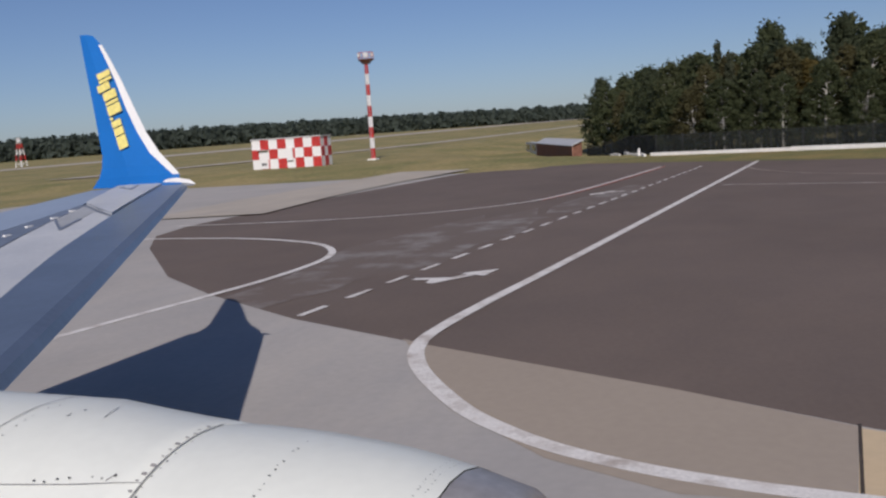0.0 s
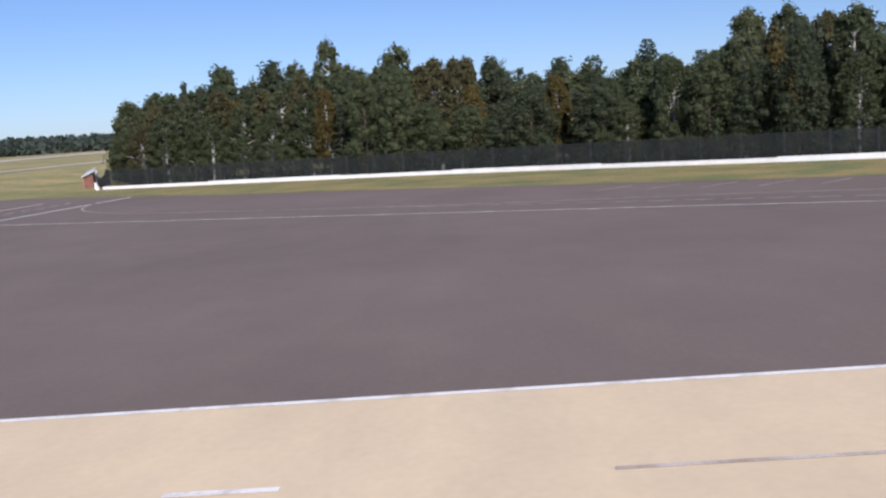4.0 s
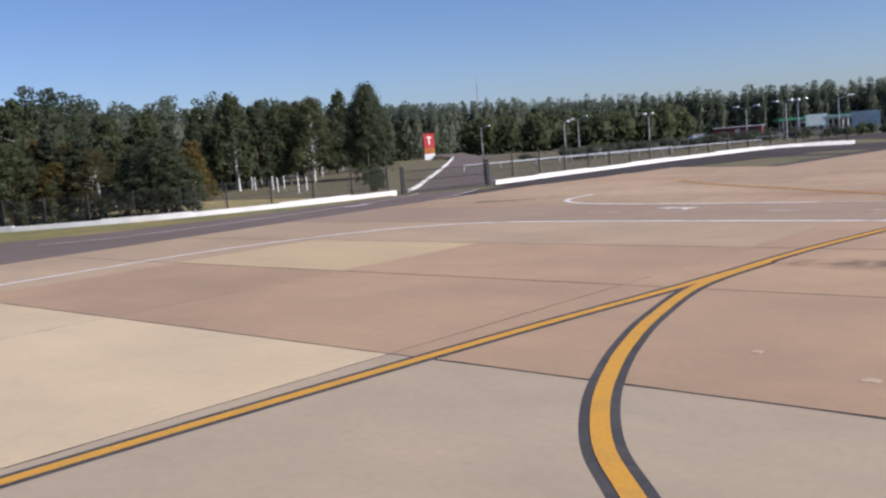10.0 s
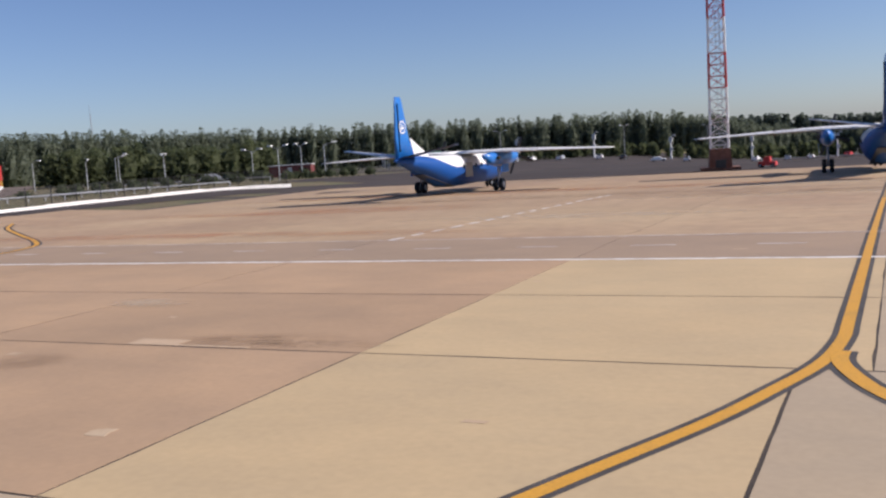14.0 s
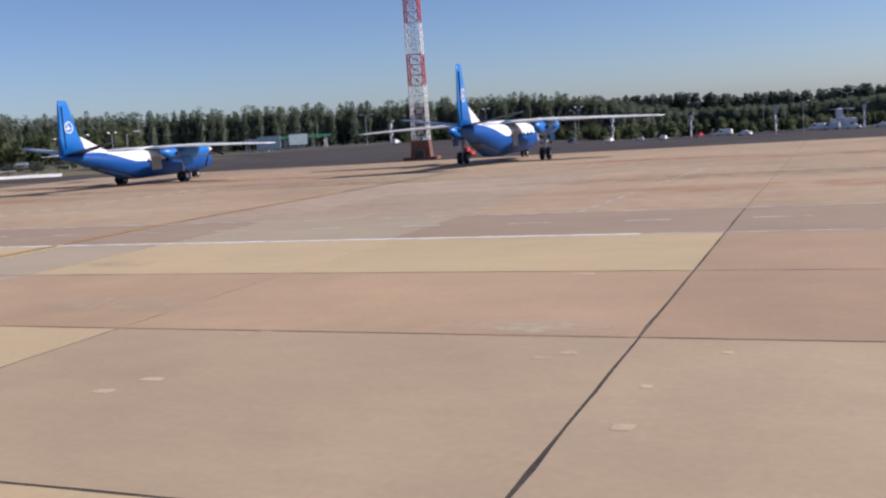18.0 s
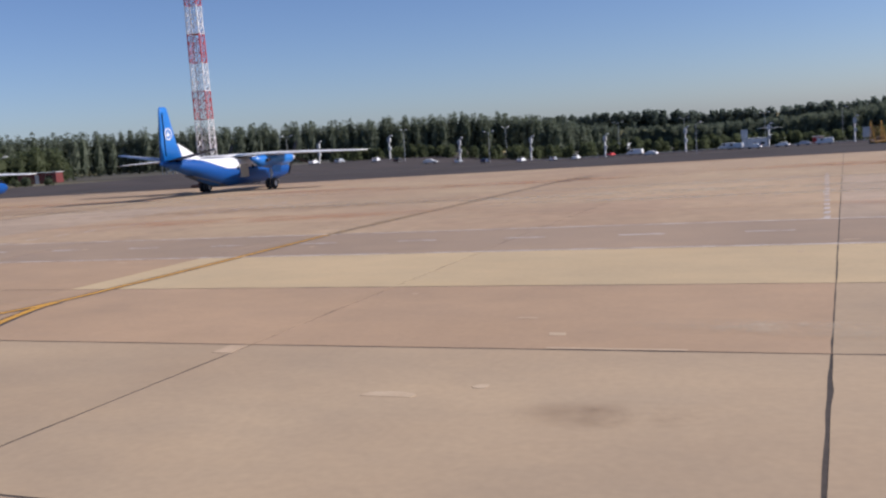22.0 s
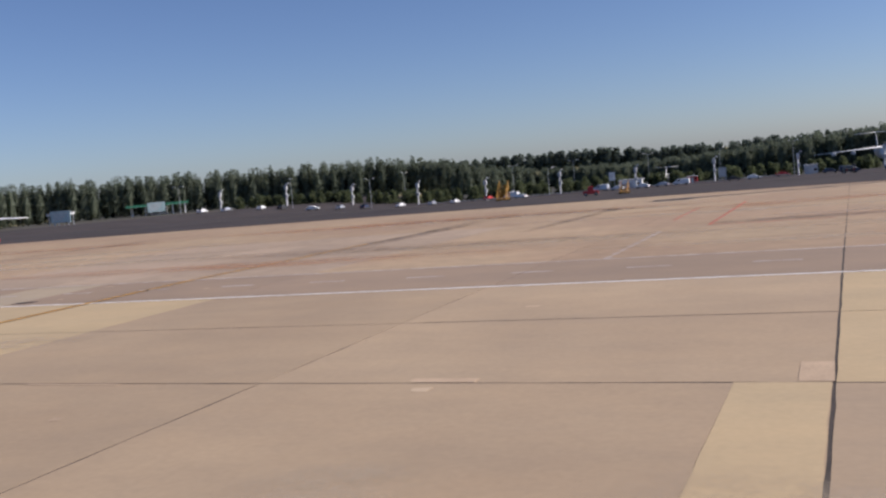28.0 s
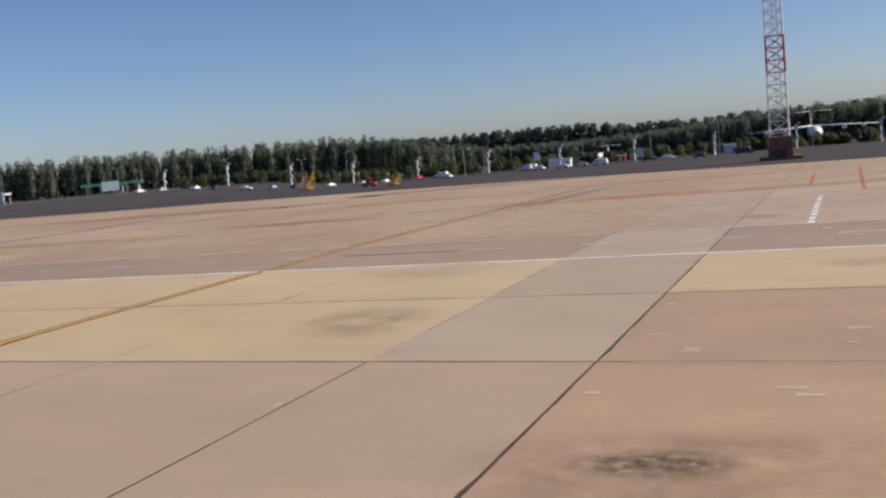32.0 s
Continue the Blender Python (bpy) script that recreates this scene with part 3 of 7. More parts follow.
def line(name, pts, width, material=M_WHITE_LINE, z=0.006, n=8, label=""):
    return part(name, G().ribbon(curve(pts, n) if len(pts) > 2 else pts, width, z), material, markings, label)


ROAD_EDGE = [(-163, -75.6), (-138.6, -77.7), (-113.9, -79.8), (-107.4, -80.4), (-104.4, -80.6), (-102.9, -80.5), (-101.5, -80.0), (-100.0, -79.1),
             (-98.6, -78.0), (-97.4, -76.4), (-96.6, -74), (-96.2, -70), (-96.2, -60)]
line("edge_line", ROAD_EDGE, 0.30)
line("edge_line", [(-96.2, -60), (-96.2, -20)], 0.16)
line("edge_line", [(-96.2, -20), (-96.2, -8)], 0.14, M_FAINT_LINE)
line("lane_line", [(-92.75, -46), (-92.74, -33.4)], 0.10, M_FAINT_LINE)
line("lane_line", [(-92.74, -33.4), (-92.6, -8)], 0.13, M_WHITE_LINE)
line("lane_line", [(-89.2, -47), (-89.12, -33), (-89.1, -22), (-89.1, -8)], 0.17, M_WHITE_LINE)
for y in (-51, -42.6, -40.9, -37.2, -35.1, -31):
    line("lane_dash", [(-92.72, y), (-92.7, y + 1.3)], 0.14, z=0.010)
for k in range(26):
    x = -105.6 - 2.13 * k
    y0 = -84.3 - (x + 105.6) * 0.0896
    line("road_dash", [(x, y0), (x - 1.15, y0 + 0.1)], 0.17)
line("red_edge_line", [(-162, -82.6), (-150, -83.7), (-141, -84.7), (-135, -85.9), (-131.3, -88.5), (-129.2, -92.5), (-128.5, -97), (-128.6, -103)], 0.24, M_WHITE_LINE)
line("red_edge", [(-162, -82.3), (-150, -83.4), (-141, -84.4), (-135, -85.6)], 0.16, M_RED_LINE, z=0.003)
line("loop_line", [(-123, -103), (-122.6, -99), (-121.6, -94.8), (-119.5, -91), (-117.2, -89), (-114.6, -88.1), (-111.1, -88.0), (-108.4, -88.3), (-105, -88.8), (-99, -89.6), (-92, -90.6)], 0.26)
line("stand_line", [(-140, -77), (-134, -64), (-128.7, -52.4), (-119.8, -33), (-113.6, -22.4), (-107, -10), (-103, -2)], 0.13, M_WHITE_LINE)
line("stand_line", [(-158, -76.4), (-153, -75.6), (-148, -73.6), (-143.5, -70), (-139.5, -64.5), (-131.5, -48), (-125.5, -32.4), (-117.8, -20), (-111, -8.5), (-106, -1)], 0.12, M_FAINT_LINE)
for k in range(28):
    u = k / 27
    p, q = Vector((-131, -50.5)).lerp(Vector((-109, -9.5)), u), Vector((-0.48, -0.88))
    line("hatch_dash", [(p.x - 1.0, p.y), (p.x - 1.0 - 0.55, p.y - 1.1)], 0.12, M_FAINT_LINE)
for k in range(14):
    p = Vector((-125.31, -22.94)) + Vector((1.27, 2.55)) * (k - 7)
    line("bay_line", [(p.x, p.y), (p.x - 2.3, p.y + 2.45)], 0.12, M_WHITE_LINE if k > 4 else M_FAINT_LINE)
line("gate_line", [(-104.5, 3.0), (-102, 6), (-101, 12), (-100.8, 20), (-101.8, 27), (-103.7, 31)], 0.13, M_WHITE_LINE)
line("gate_line", [(-96.4, 24), (-97.4, 28), (-99.8, 33)], 0.13, M_WHITE_LINE)
line("near_road_edge", [(-88.6, -8), (-88.6, 1.4), (-87.4, 6.5), (-85.4, 10.2), (-82.4, 12.3), (-78.9, 12.9), (-70, 12.95)], 0.27, M_WHITE_LINE)
line("near_road_edge", [(-70, 12.95), (-5, 12.95)], 0.25, M_WHITE_LINE, z=0.0045)
line("near_road_edge", [(-5, 12.95), (36, 12.95)], 0.2, M_FAINT_LINE, z=0.0045)
line("near_road_edge", [(36, 12.95), (150, 12.95)], 0.19, M_WHITE_LINE, z=0.0045)
line("far_road_edge", [(-86, 27), (-85.2, 23.4), (-83.4, 21.4), (-80.5, 20.2), (-76, 19.6), (-70, 19.35)], 0.28, M_WHITE_LINE)
line("far_road_edge", [(-70, 19.35), (150, 19.35)], 0.24, M_FAINT_LINE, z=0.0045)
for k in range(56):
    x = -79 + 4.05 * k
    line("centre_dash", [(x, 16.35), (x + 1.5, 16.35)], 0.24, M_FAINT_LINE)


def arrow(x, y, turn, size):
    m = pose(x, y, 0.007, 0, 0, turn)
    out = [(-1.1, -0.13), (0.2, -0.13), (0.2, -0.42), (1.1, 0), (0.2, 0.42), (0.2, 0.13), (-0.3, 0.13), (-0.55, 0.5), (-0.75, 0.85), (-1.0, 0.75), (-0.75, 0.35), (-1.1, 0.13)]
    vs = [m @ Vector((a * size, b * size, 0)) for a, b in out]
    return part("arrow", G().add(vs, [(0, 1, 5, 6, 10, 11), (2, 3, 4), (6, 7, 10), (7, 8, 9, 10)]), M_WHITE_LINE, markings)


arrow(-110.8, -82.1, 150, 1.15)
arrow(-138, -83.1, -20, 1.1)
arrow(-75.5, 17.8, 180, 0.9)
arrow(-100.2, 22, 100, 0.9)


def stand_line(x, j, o, turn, lean=1.0, bias=0.0):
    """A yellow lead-in line with black borders: the branch from the taxiway, the branch onto it, and the straight."""
    into = [(x + a * lean + bias * min(1, max(0, (-a - (1 if bias < 0 else 0)) / 1.6)), j + b) for a, b in ((-9.5, -19), (-7.6, -15.4), (-5.6, -11.4), (-4.1, -8.4), (-2.6, -5.1), (-1.65, -3.0), (-0.98, -1.35), (-0.35, 0.4), (-0.06, 2.2), (0, 4))]
    def along(*ys):
        return [(x + 0.02 * (y - 4), y) for y in ys]

    into += along(9, 14, 19.2)
    beyond = along(19.2, 26, 36)
    last = along(36, 46, 55)
    out = [(x - 0.02, o + 0.9)] + [(x + a, o + b) for a, b in turn]
    (a, b), (c, d) = turn[-2:]
    k = 3.0 / math.hypot(c - a, d - b)
    out += [(x + c + (c - a) * k * 1.1, o + d + (d - b) * k * 0.98), (x + c + (c - a) * k * 2.5, o + d + (d - b) * k * 2.2)]
    line("border_line", into, 0.44, M_BLACK_LINE, z=0.003)
    line("border_line", beyond, 0.44, M_BLACK_LINE, z=0.003)
    line("lead_line", beyond, 0.2, M_FADED_YELLOW if x == 9.4 else M_YELLOW_LINE, z=0.006)
    line("border_line", last, 0.4, M_BLACK_LINE, z=0.003)
    line("lead_line", last, 0.12, M_FADED_YELLOW, z=0.006)
    line("border_line", out, 0.46 if x > 0 else 0.49, M_BLACK_LINE, z=0.001)
    line("lead_line", into, 0.23, M_YELLOW_LINE, z=0.006)
    line("lead_line", out, 0.245 if x > 0 else 0.27, M_YELLOW_LINE, z=0.010)


for x, j, o, turn in ((-27.35, 0.0, 0.4, ((0.0, 0), (0.5, -1.5), (1.42, -3.05), (2.27, -4.3), (3.0, -5.3), (3.9, -6.4))),
                      (9.4, 3.1, 3.5, ((0.06, 0), (0.9, -2.3), (2.1, -4.4), (3.25, -6.25), (4.2, -7.7), (4.9, -8.75))),
                      (46.7, 1.0, 2.35, ((0.08, 0), (0.62, -1.45), (1.44, -3.4), (2.13, -4.8), (2.68, -5.9), (3.28, -7.0), (4.18, -8.55))),
                      (84.4, 1.2, 1.8, ((0.02, 0), (0.27, -1.25), (0.78, -3.0), (1.25, -4.3), (2.05, -6.2), (2.75, -7.7))),
                      (121.5, 1.0, 2.0, ((0.06, 0), (0.56, -1.45), (1.36, -3.4), (2.6, -5.9), (4.1, -8.55)))):
    stand_line(x, j, o, turn, 0.62 if x == 84.4 else 1.0, {-27.35: 0.2, 9.4: -0.3, 46.7: 0.22, 84.4: 0.32}.get(x, 0.0))
west = [(-70, -34), (-67.8, -26), (-66.9, -19), (-66.55, -12), (-66.1, -5.3), (-65.5, 0.6), (-65.1, 6.5), (-64.2, 13), (-64.1, 16), (-65.2, 19.6), (-68.5, 22.8), (-75, 27.6), (-82, 33), (-87.5, 38.5)]
turn_in = [(-56.3, -14.2), (-58.5, -12.5), (-59.83, -11.2), (-60.88, -10.1), (-61.88, -8.65), (-62.7, -7.14), (-63.5, -5.37), (-64.35, -3.0), (-65.2, 0.42), (-65.2, 4)]
for k, pts in enumerate((west, turn_in)):
    line("border_line", pts, 0.54, M_BLACK_LINE, z=0.001 + 0.002 * k)
    line("lead_line", pts, 0.26, M_YELLOW_LINE, z=0.006 + 0.004 * k)
for x in (-44.9, -8.2, 28.9, 65.6, 102.5):
    for k in range(9 if x > 60 else 16):
        y, step = (19.4 + 1.42 * k, 0.85) if x > 60 else (19.4 + 1.8 * k, 1.05)
        sx = x - 0.2 + (0.0 if x > 20 else 0.07) * (y - 19.4)
        line("parking_dash", [(sx, y), (sx + 0.05, y + step)], 0.22, M_WHITE_LINE if x < -20 or x > 100 else M_FAINT_LINE)
for x in (104.2, 67.4):
    line("red_mark", [(x, 34.5), (x, 57)], 0.16, M_RED_LINE)
    line("red_mark", [(x, 34.5), (x + 6, 34.3)], 0.16, M_RED_LINE)
    line("red_mark", [(x - 2.6, 40), (x - 2.7, 52)], 0.14, M_RED_LINE)


def spots():
    """Small square repairs scattered over the slabs."""
    g, r = G(), random.Random(11)
    for _ in range(230):
        x, y = r.uniform(-60, 140), r.uniform(-7, 28)
        if r.random() < 0.4:
            x = r.uniform(99.5, 112)
        w, d = r.uniform(0.15, 0.5), r.uniform(0.10, 0.26)
        c = [(-w, -d), (w * r.uniform(0.7, 1), -d), (w, d * r.uniform(0.6, 1)), (-w * r.uniform(0.7, 1), d)]
        g.add([(x + a / 2, y + b / 2, 0.003) for a, b in c], [(0, 1, 2, 3)])
    return g


M_REPAIR = mat("pale_repair_mortar", (0.50, 0.36, 0.235), 0.85, var=0.15, scale=2, fine=0.1, island=0.12)
M_PATCH = mat("fresh_repair_mortar", (0.52, 0.395, 0.265), 0.85, scale=3, fine=0.1, second=(0.46, 0.335, 0.215), objrand=0.1)
ob = part("repair_spot", spots(), M_REPAIR, apron)
ob["kind"] = "stuff"
r = random.Random(29)
for x, y, w, d in ((-52.0, -5.7, 0.31, 0.43), (-52.4, -3.2, 0.24, 0.21), (-61.3, -5.0, 0.2, 0.21), (-59.2, -6.0, 0.24, 0.21), (-37.0, -5.3, 0.43, 0.33), (-45.6, 0.25, 0.38, 0.29),
                   (-18.5, 1.2, 0.36, 0.28), (-20.5, 1.5, 0.24, 0.22), (-16.2, 3.0, 0.13, 0.24), (-18.0, -3.1, 0.22, 0.22), (-2.2, -2.8, 0.18, 0.16), (-3.7, -1.1, 0.32, 0.21),
                   (-9.9, -3.4, 0.38, 0.21), (-10.3, -4.1, 0.33, 0.22), (-5.1, 6.1, 0.66, 0.23), (8.4, -4.9, 0.34, 0.29), (9.8, -4.1, 0.28, 0.18), (22.7, -3.0, 0.93, 0.31),
                   (23.9, -2.4, 0.26, 0.22), (24.1, 1.2, 0.33, 0.3), (33.9, -4.8, 0.38, 0.18), (35.3, 1.7, 0.37, 0.54), (37.1, 0.2, 0.29, 0.37), (66.5, -0.5, 0.36, 0.35)):
    c = [(a * w / 2 * r.uniform(0.6, 1.15), b * d / 2 * r.uniform(0.6, 1.15)) for a, b in ((-1, -1), (0, -1.05), (1, -1), (1, 0.1), (0.9, 1), (0, 1.1), (-1, 0.9), (-1.1, 0))]
    part("repair_patch", G().add([(x + a, y + b, z) for z in (0.0035, -0.02) for a, b in c], [tuple(range(8))] + [(k, k + 8, (k + 1) % 8 + 8, (k + 1) % 8) for k in range(8)]), M_PATCH, apron)
DRAIN = mat("rusted_drain_iron", (0.06, 0.045, 0.04), 0.8, var=0.4, scale=4)
for x, y, t in ((-109.3, -61.9, 115), (42.8, 13.9, 12)):
    d = thing("drain_cover", "dark rusted iron drain cover set in the pavement", "drain", pose(x, y, 0, 0, 0, t))
    part("frame", G().box(-0.45, 0.45, -0.2, -0.15, -0.02, 0.012).box(-0.45, 0.45, 0.15, 0.2, -0.02, 0.012).box(-0.45, -0.4, -0.15, 0.15, -0.02, 0.012).box(0.4, 0.45, -0.15, 0.15, -0.02, 0.012), DRAIN, d)
    for k in range(7):
        part("bar", G().box(-0.38 + k * 0.115, -0.32 + k * 0.115, -0.15, 0.15, -0.02, 0.010), DRAIN, d)


def worn_patch(name, cx, cy, rx, ry, material, seed, z=0.002, turn=0):
    r = random.Random(seed)
    m = pose(cx, cy, z, 0, 0, turn)
    n = 18
    vs = [m @ Vector((math.cos(2 * math.pi * k / n) * rx * r.uniform(0.7, 1.1), math.sin(2 * math.pi * k / n) * ry * r.uniform(0.7, 1.1), 0)) for k in range(n)]
    return part(name, G().add(vs, [tuple(range(n))]), material, markings)


def stain(name, x, y, lx, ly, turn, material, z=0.004):
    """A flat blotch lying on the concrete."""
    m = pose(x, y, z, 0, 0, turn)
    n = 9
    me = G().add([(-lx / 2 + lx * (k % n) / (n - 1), -ly / 2 + ly * (k // n) / (n - 1), 0) for k in range(n * n)], [(j * n + i, j * n + i + 1, (j + 1) * n + i + 1, (j + 1) * n + i) for j in range(n - 1) for i in range(n - 1)])
    ob = part(name, me, material, apron, m=m)
    return ob


r = random.Random(3)
for x, y, lx, ly, turn, material in ((93.4, 3.8, 4.2, 4.6, 40, M_STAIN), (101.6, -4.9, 7.5, 3.6, 10, M_STAIN), (101.4, -4.8, 2.6, 1.2, 5, M_SPECKLE), (100.4, 23.0, 2.6, 2.2, 0, M_STAIN), (-38.5, 0.7, 6, 2.0, 8, M_STAIN), 
                                     (-42.4, -1.8, 2.6, 2.0, 12, M_STAIN), (-37, 0.6, 4.5, 0.9, 2, M_STAIN), (-62, 4.0, 9, 2.2, 0, M_SKID), (6, 55, 34, 7, 3, M_RUST), (-12, 58, 30, 6, -4, M_RUST), (36, 60, 44, 9, 2, M_RUST), (70, 52, 30, 6, 4, M_RUST), (-62, 40, 36, 8, 0, M_RUST),
                                     (87, 45, 2.2, 22, -5, M_SKID), (48.3, 43, 2.0, 28, -2, M_SKID), (57, 47, 1.5, 24, -3, M_SKID), (11, 57, 3, 12, -4, M_SKID), (72, 36, 16, 3, 3, M_SKID), (-2, 40, 22, 4, 0, M_BLEACH),
                                     (22, 44, 30, 5, 2, M_BLEACH), (60, 30, 26, 5, 0, M_BLEACH), (-40, 30, 24, 4, 0, M_BLEACH), (92, 34, 8, 10, 0, M_BLEACH), (26, -3.6, 3, 1.6, 0, M_STAIN)):
    stain("stain", x, y, lx, ly, turn, material, 0.004)
for k in range(16):
    x, y = r.uniform(-70, 100), r.uniform(23, 62)
    stain("stain", x, y, r.uniform(24, 50), r.uniform(3, 6.5), r.uniform(-4, 4), M_RUST if k % 3 else M_STAIN, 0.0085)
for k in range(14):
    x, y = r.uniform(-58, 112), r.uniform(-6, 12)
    stain("stain", x, y, r.uniform(3, 9), r.uniform(1.2, 3.5), r.uniform(-15, 15), M_BLEACH, 0.0125)
for k in range(18):
    x, y = r.uniform(-60, 95), r.uniform(22, 60)
    stain("stain", x, y, r.uniform(18, 42), r.uniform(2.0, 4.5), r.uniform(-5, 3), M_BLEACH, 0.0004 + 0.00003 * k)
part("slot_drain", G().box(86.1, 90.7, 16.24, 16.36, 0, 0.006), DRAIN, apron)
for x0, x1, y0, y1 in ((-41.4, -40.1, 0.05, 0.6), (-40.1, -38.3, 0.04, 0.16), (17.9, 18.3, -0.7, -0.05), (24.2, 26.6, 0.04, 0.15), (57, 59.5, -0.15, -0.04), (66, 67.3, 0.05, 0.35), (100.2, 104, -0.13, -0.04)):
    part("mortar_strip", G().box(x0, x1, y0, y1, -0.1, 0.005), M_REPAIR, apron)
slab(71.74, 73.22, -7.6, 0.0, CONC["yellow"], apron, 0.02).location.z = 0.005
part("mortar_square", G().box(72.72, 73.26, 0.08, 1.5, -0.1, 0.005), M_REPAIR, apron)
worn_patch("worn_patch", -119, -85.8, 11, 3.0, M_WORN, 1, -0.011, -5)
worn_patch("worn_patch", -110, -86.4, 5, 1.6, M_WORN, 2, -0.007, -8)
worn_patch("worn_patch", -135, -82.5, 9, 1.3, M_WORN, 3, -0.003, -6)

for ob in (*apron.children, *markings.children):
    for v in ob.data.vertices:
        p = ob.matrix_basis @ v.co
        v.co.z += apron_fall(p.x, p.y)

# ---- low white wall, fence and gate ----
WALL = curve([(-184.8, -86), (-173.3, -63), (-163.5, -45), (-150, -26), (-143, -15.5), (-128, 2.5), (-119, 8), (-111.5, 14.5), (-107, 23), (-105.2, 30)], 5)
WALL2 = curve([(-101.8, 37.2), (-100.6, 48), (-99.8, 60), (-97.4, 74), (-91.8, 83.5)], 6)


def kerb_wall(pts, name, label):
    w = thing(name, label, "low wall")
    w["kind"] = "structure"
    top = 0.0
    for i in range(len(pts) - 1):
        a, b = Vector((*pts[i], apron_fall(*pts[i]))), Vector((*pts[i + 1], apron_fall(*pts[i + 1])))
        d = (b - a)
        h = 0.30 + (0.06 if (i // 3) % 2 else 0.0)
        m = Matrix.Translation(a) @ Matrix.Rotation(math.atan2(d.y, d.x), 4, "Z")
        part("wall_block", G().box(0.01, d.length + 0.02, -0.14, 0.14, -0.1, h, m), M_KERB, w)
    return w


kerb_wall(WALL, "kerb_wall_west", "low whitewashed concrete wall edging the grass verge")
low = thing("low_kerb", "broken row of low whitewashed kerb stones before the net fence", "kerb")
low["kind"] = "structure"
for k in range(15):
    if k not in (4, 8, 11):
        x, y = -185.6 - 2.0 * k, -86.9 - 0.82 * k
        part("kerb_stone", G().box(-0.98, 0.98, -0.12, 0.12, -0.3, 0.2 - 0.04 * (k % 3), pose(x, y, height(x, y), 0, 2.5, 18 + 4 * (k % 3))), M_KERB, low)
part("marker_post", G().box(-186.3, -186.1, -87.45, -87.25, -0.1, 0.75), M_KERB, low, "short white marker post")
kerb_wall(WALL2, "kerb_wall_north", "low whitewashed concrete wall beside the apron corner")
flat("verge_west", GRASS_EDGE[3:-1] + [(p[0] - 0.2, p[1] + 0.1) for p in WALL[::-1]], -0.008, M_VERGE, "strip of mown green and yellow grass in front of the white wall", "grass verge")


def offset(pts, d):
    out = []
    for i, p in enumerate(pts):
        a, b = Vector(pts[max(i - 1, 0)]), Vector(pts[min(i + 1, len(pts) - 1)])
        t = (b - a).normalized()
        out.append((p[0] - t.y * d, p[1] + t.x * d))
    return out


def netting():
    """Woven dark shade net, a third holes; its darkness also stands for tree shade."""
    m = mat("dark_net_and_tree_shade", (0.012, 0.016, 0.014), 0.9, var=0.3, scale=0.5, fine=0.3, fine_scale=3)
    n, l = m.node_tree.nodes, m.node_tree.links
    clear, mix = n.new("ShaderNodeBsdfTransparent"), n.new("ShaderNodeMixShader")
    mix.inputs[0].default_value = 0.7
    l.new(clear.outputs[0], mix.inputs[1])
    l.new(n["Principled BSDF"].outputs[0], mix.inputs[2])
    l.new(mix.outputs[0], n["Material Output"].inputs["Surface"])
    return m


M_NET = netting()


def mesh_fence(pts, name, label, h=2.0, net=False):
    """Posts with rails and a wire mesh of thin rods between them."""
    f = thing(name, label, "fence")
    post = G().tube((0, 0, -0.2), (0, 0, h + 0.1), 0.05, n=6).mesh("post", M_DARK_METAL)
    total = [0.0]
    for i in range(len(pts) - 1):
        total.append(total[-1] + math.dist(pts[i], pts[i + 1]))
    count = int(total[-1] / 3.0)
    spot = []
    for k in range(count + 1):
        s = total[-1] * k / count
        i = max(j for j in range(len(total) - 1) if total[j] <= s + 1e-6)
        u = (s - total[i]) / (total[i + 1] - total[i])
        x, y = pts[i][0] + (pts[i + 1][0] - pts[i][0]) * u, pts[i][1] + (pts[i + 1][1] - pts[i][1]) * u
        spot.append(Vector((x, y, height(x, y))))
    for p in spot:
        z = height(p.x, p.y)
        part("post", post, M_DARK_METAL, f, m=Matrix.Translation((p.x, p.y, z)))
    for a, b in zip(spot[:-1], spot[1:]):
        g = G()
        for z in (0.15, h * 0.5, h):
            g.tube(a + Vector((0, 0, z)), b + Vector((0, 0, z)), 0.018, n=4, caps=False)
        for k in range(24):
            p, q = a.lerp(b, k / 24), a.lerp(b, min((k + 5) / 24, 1))
            for z0, z1 in ((0.15, h), (h, 0.15)):
                g.tube(p + Vector((0, 0, z0)), q + Vector((0, 0, z1)), 0.006, n=3, caps=False)
        part("mesh_panel", g, M_DARK_METAL, f)
        if net and b.y < 8.5:
            side = (b - a).normalized().cross(Vector((0, 0, 1))) * 0.03
            part("net_panel", G().add([a + side, b + side, b + side + Vector((0, 0, h)), a + side + Vector((0, 0, h - 0.03))], [(0, 1, 2, 3)]), M_NET, f, "dark shade net tied to the fence, tree shade in its tone")
    return f


mesh_fence([(-213.6, -97.6), (-200, -91.4)] + offset(WALL, 1.0), "wire_fence", "dark wire mesh fence hung with shade net along the wood edge", 1.95, True)
mesh_fence(offset(WALL2, 1.0), "wire_fence", "dark wire mesh fence on steel posts beside the access road")


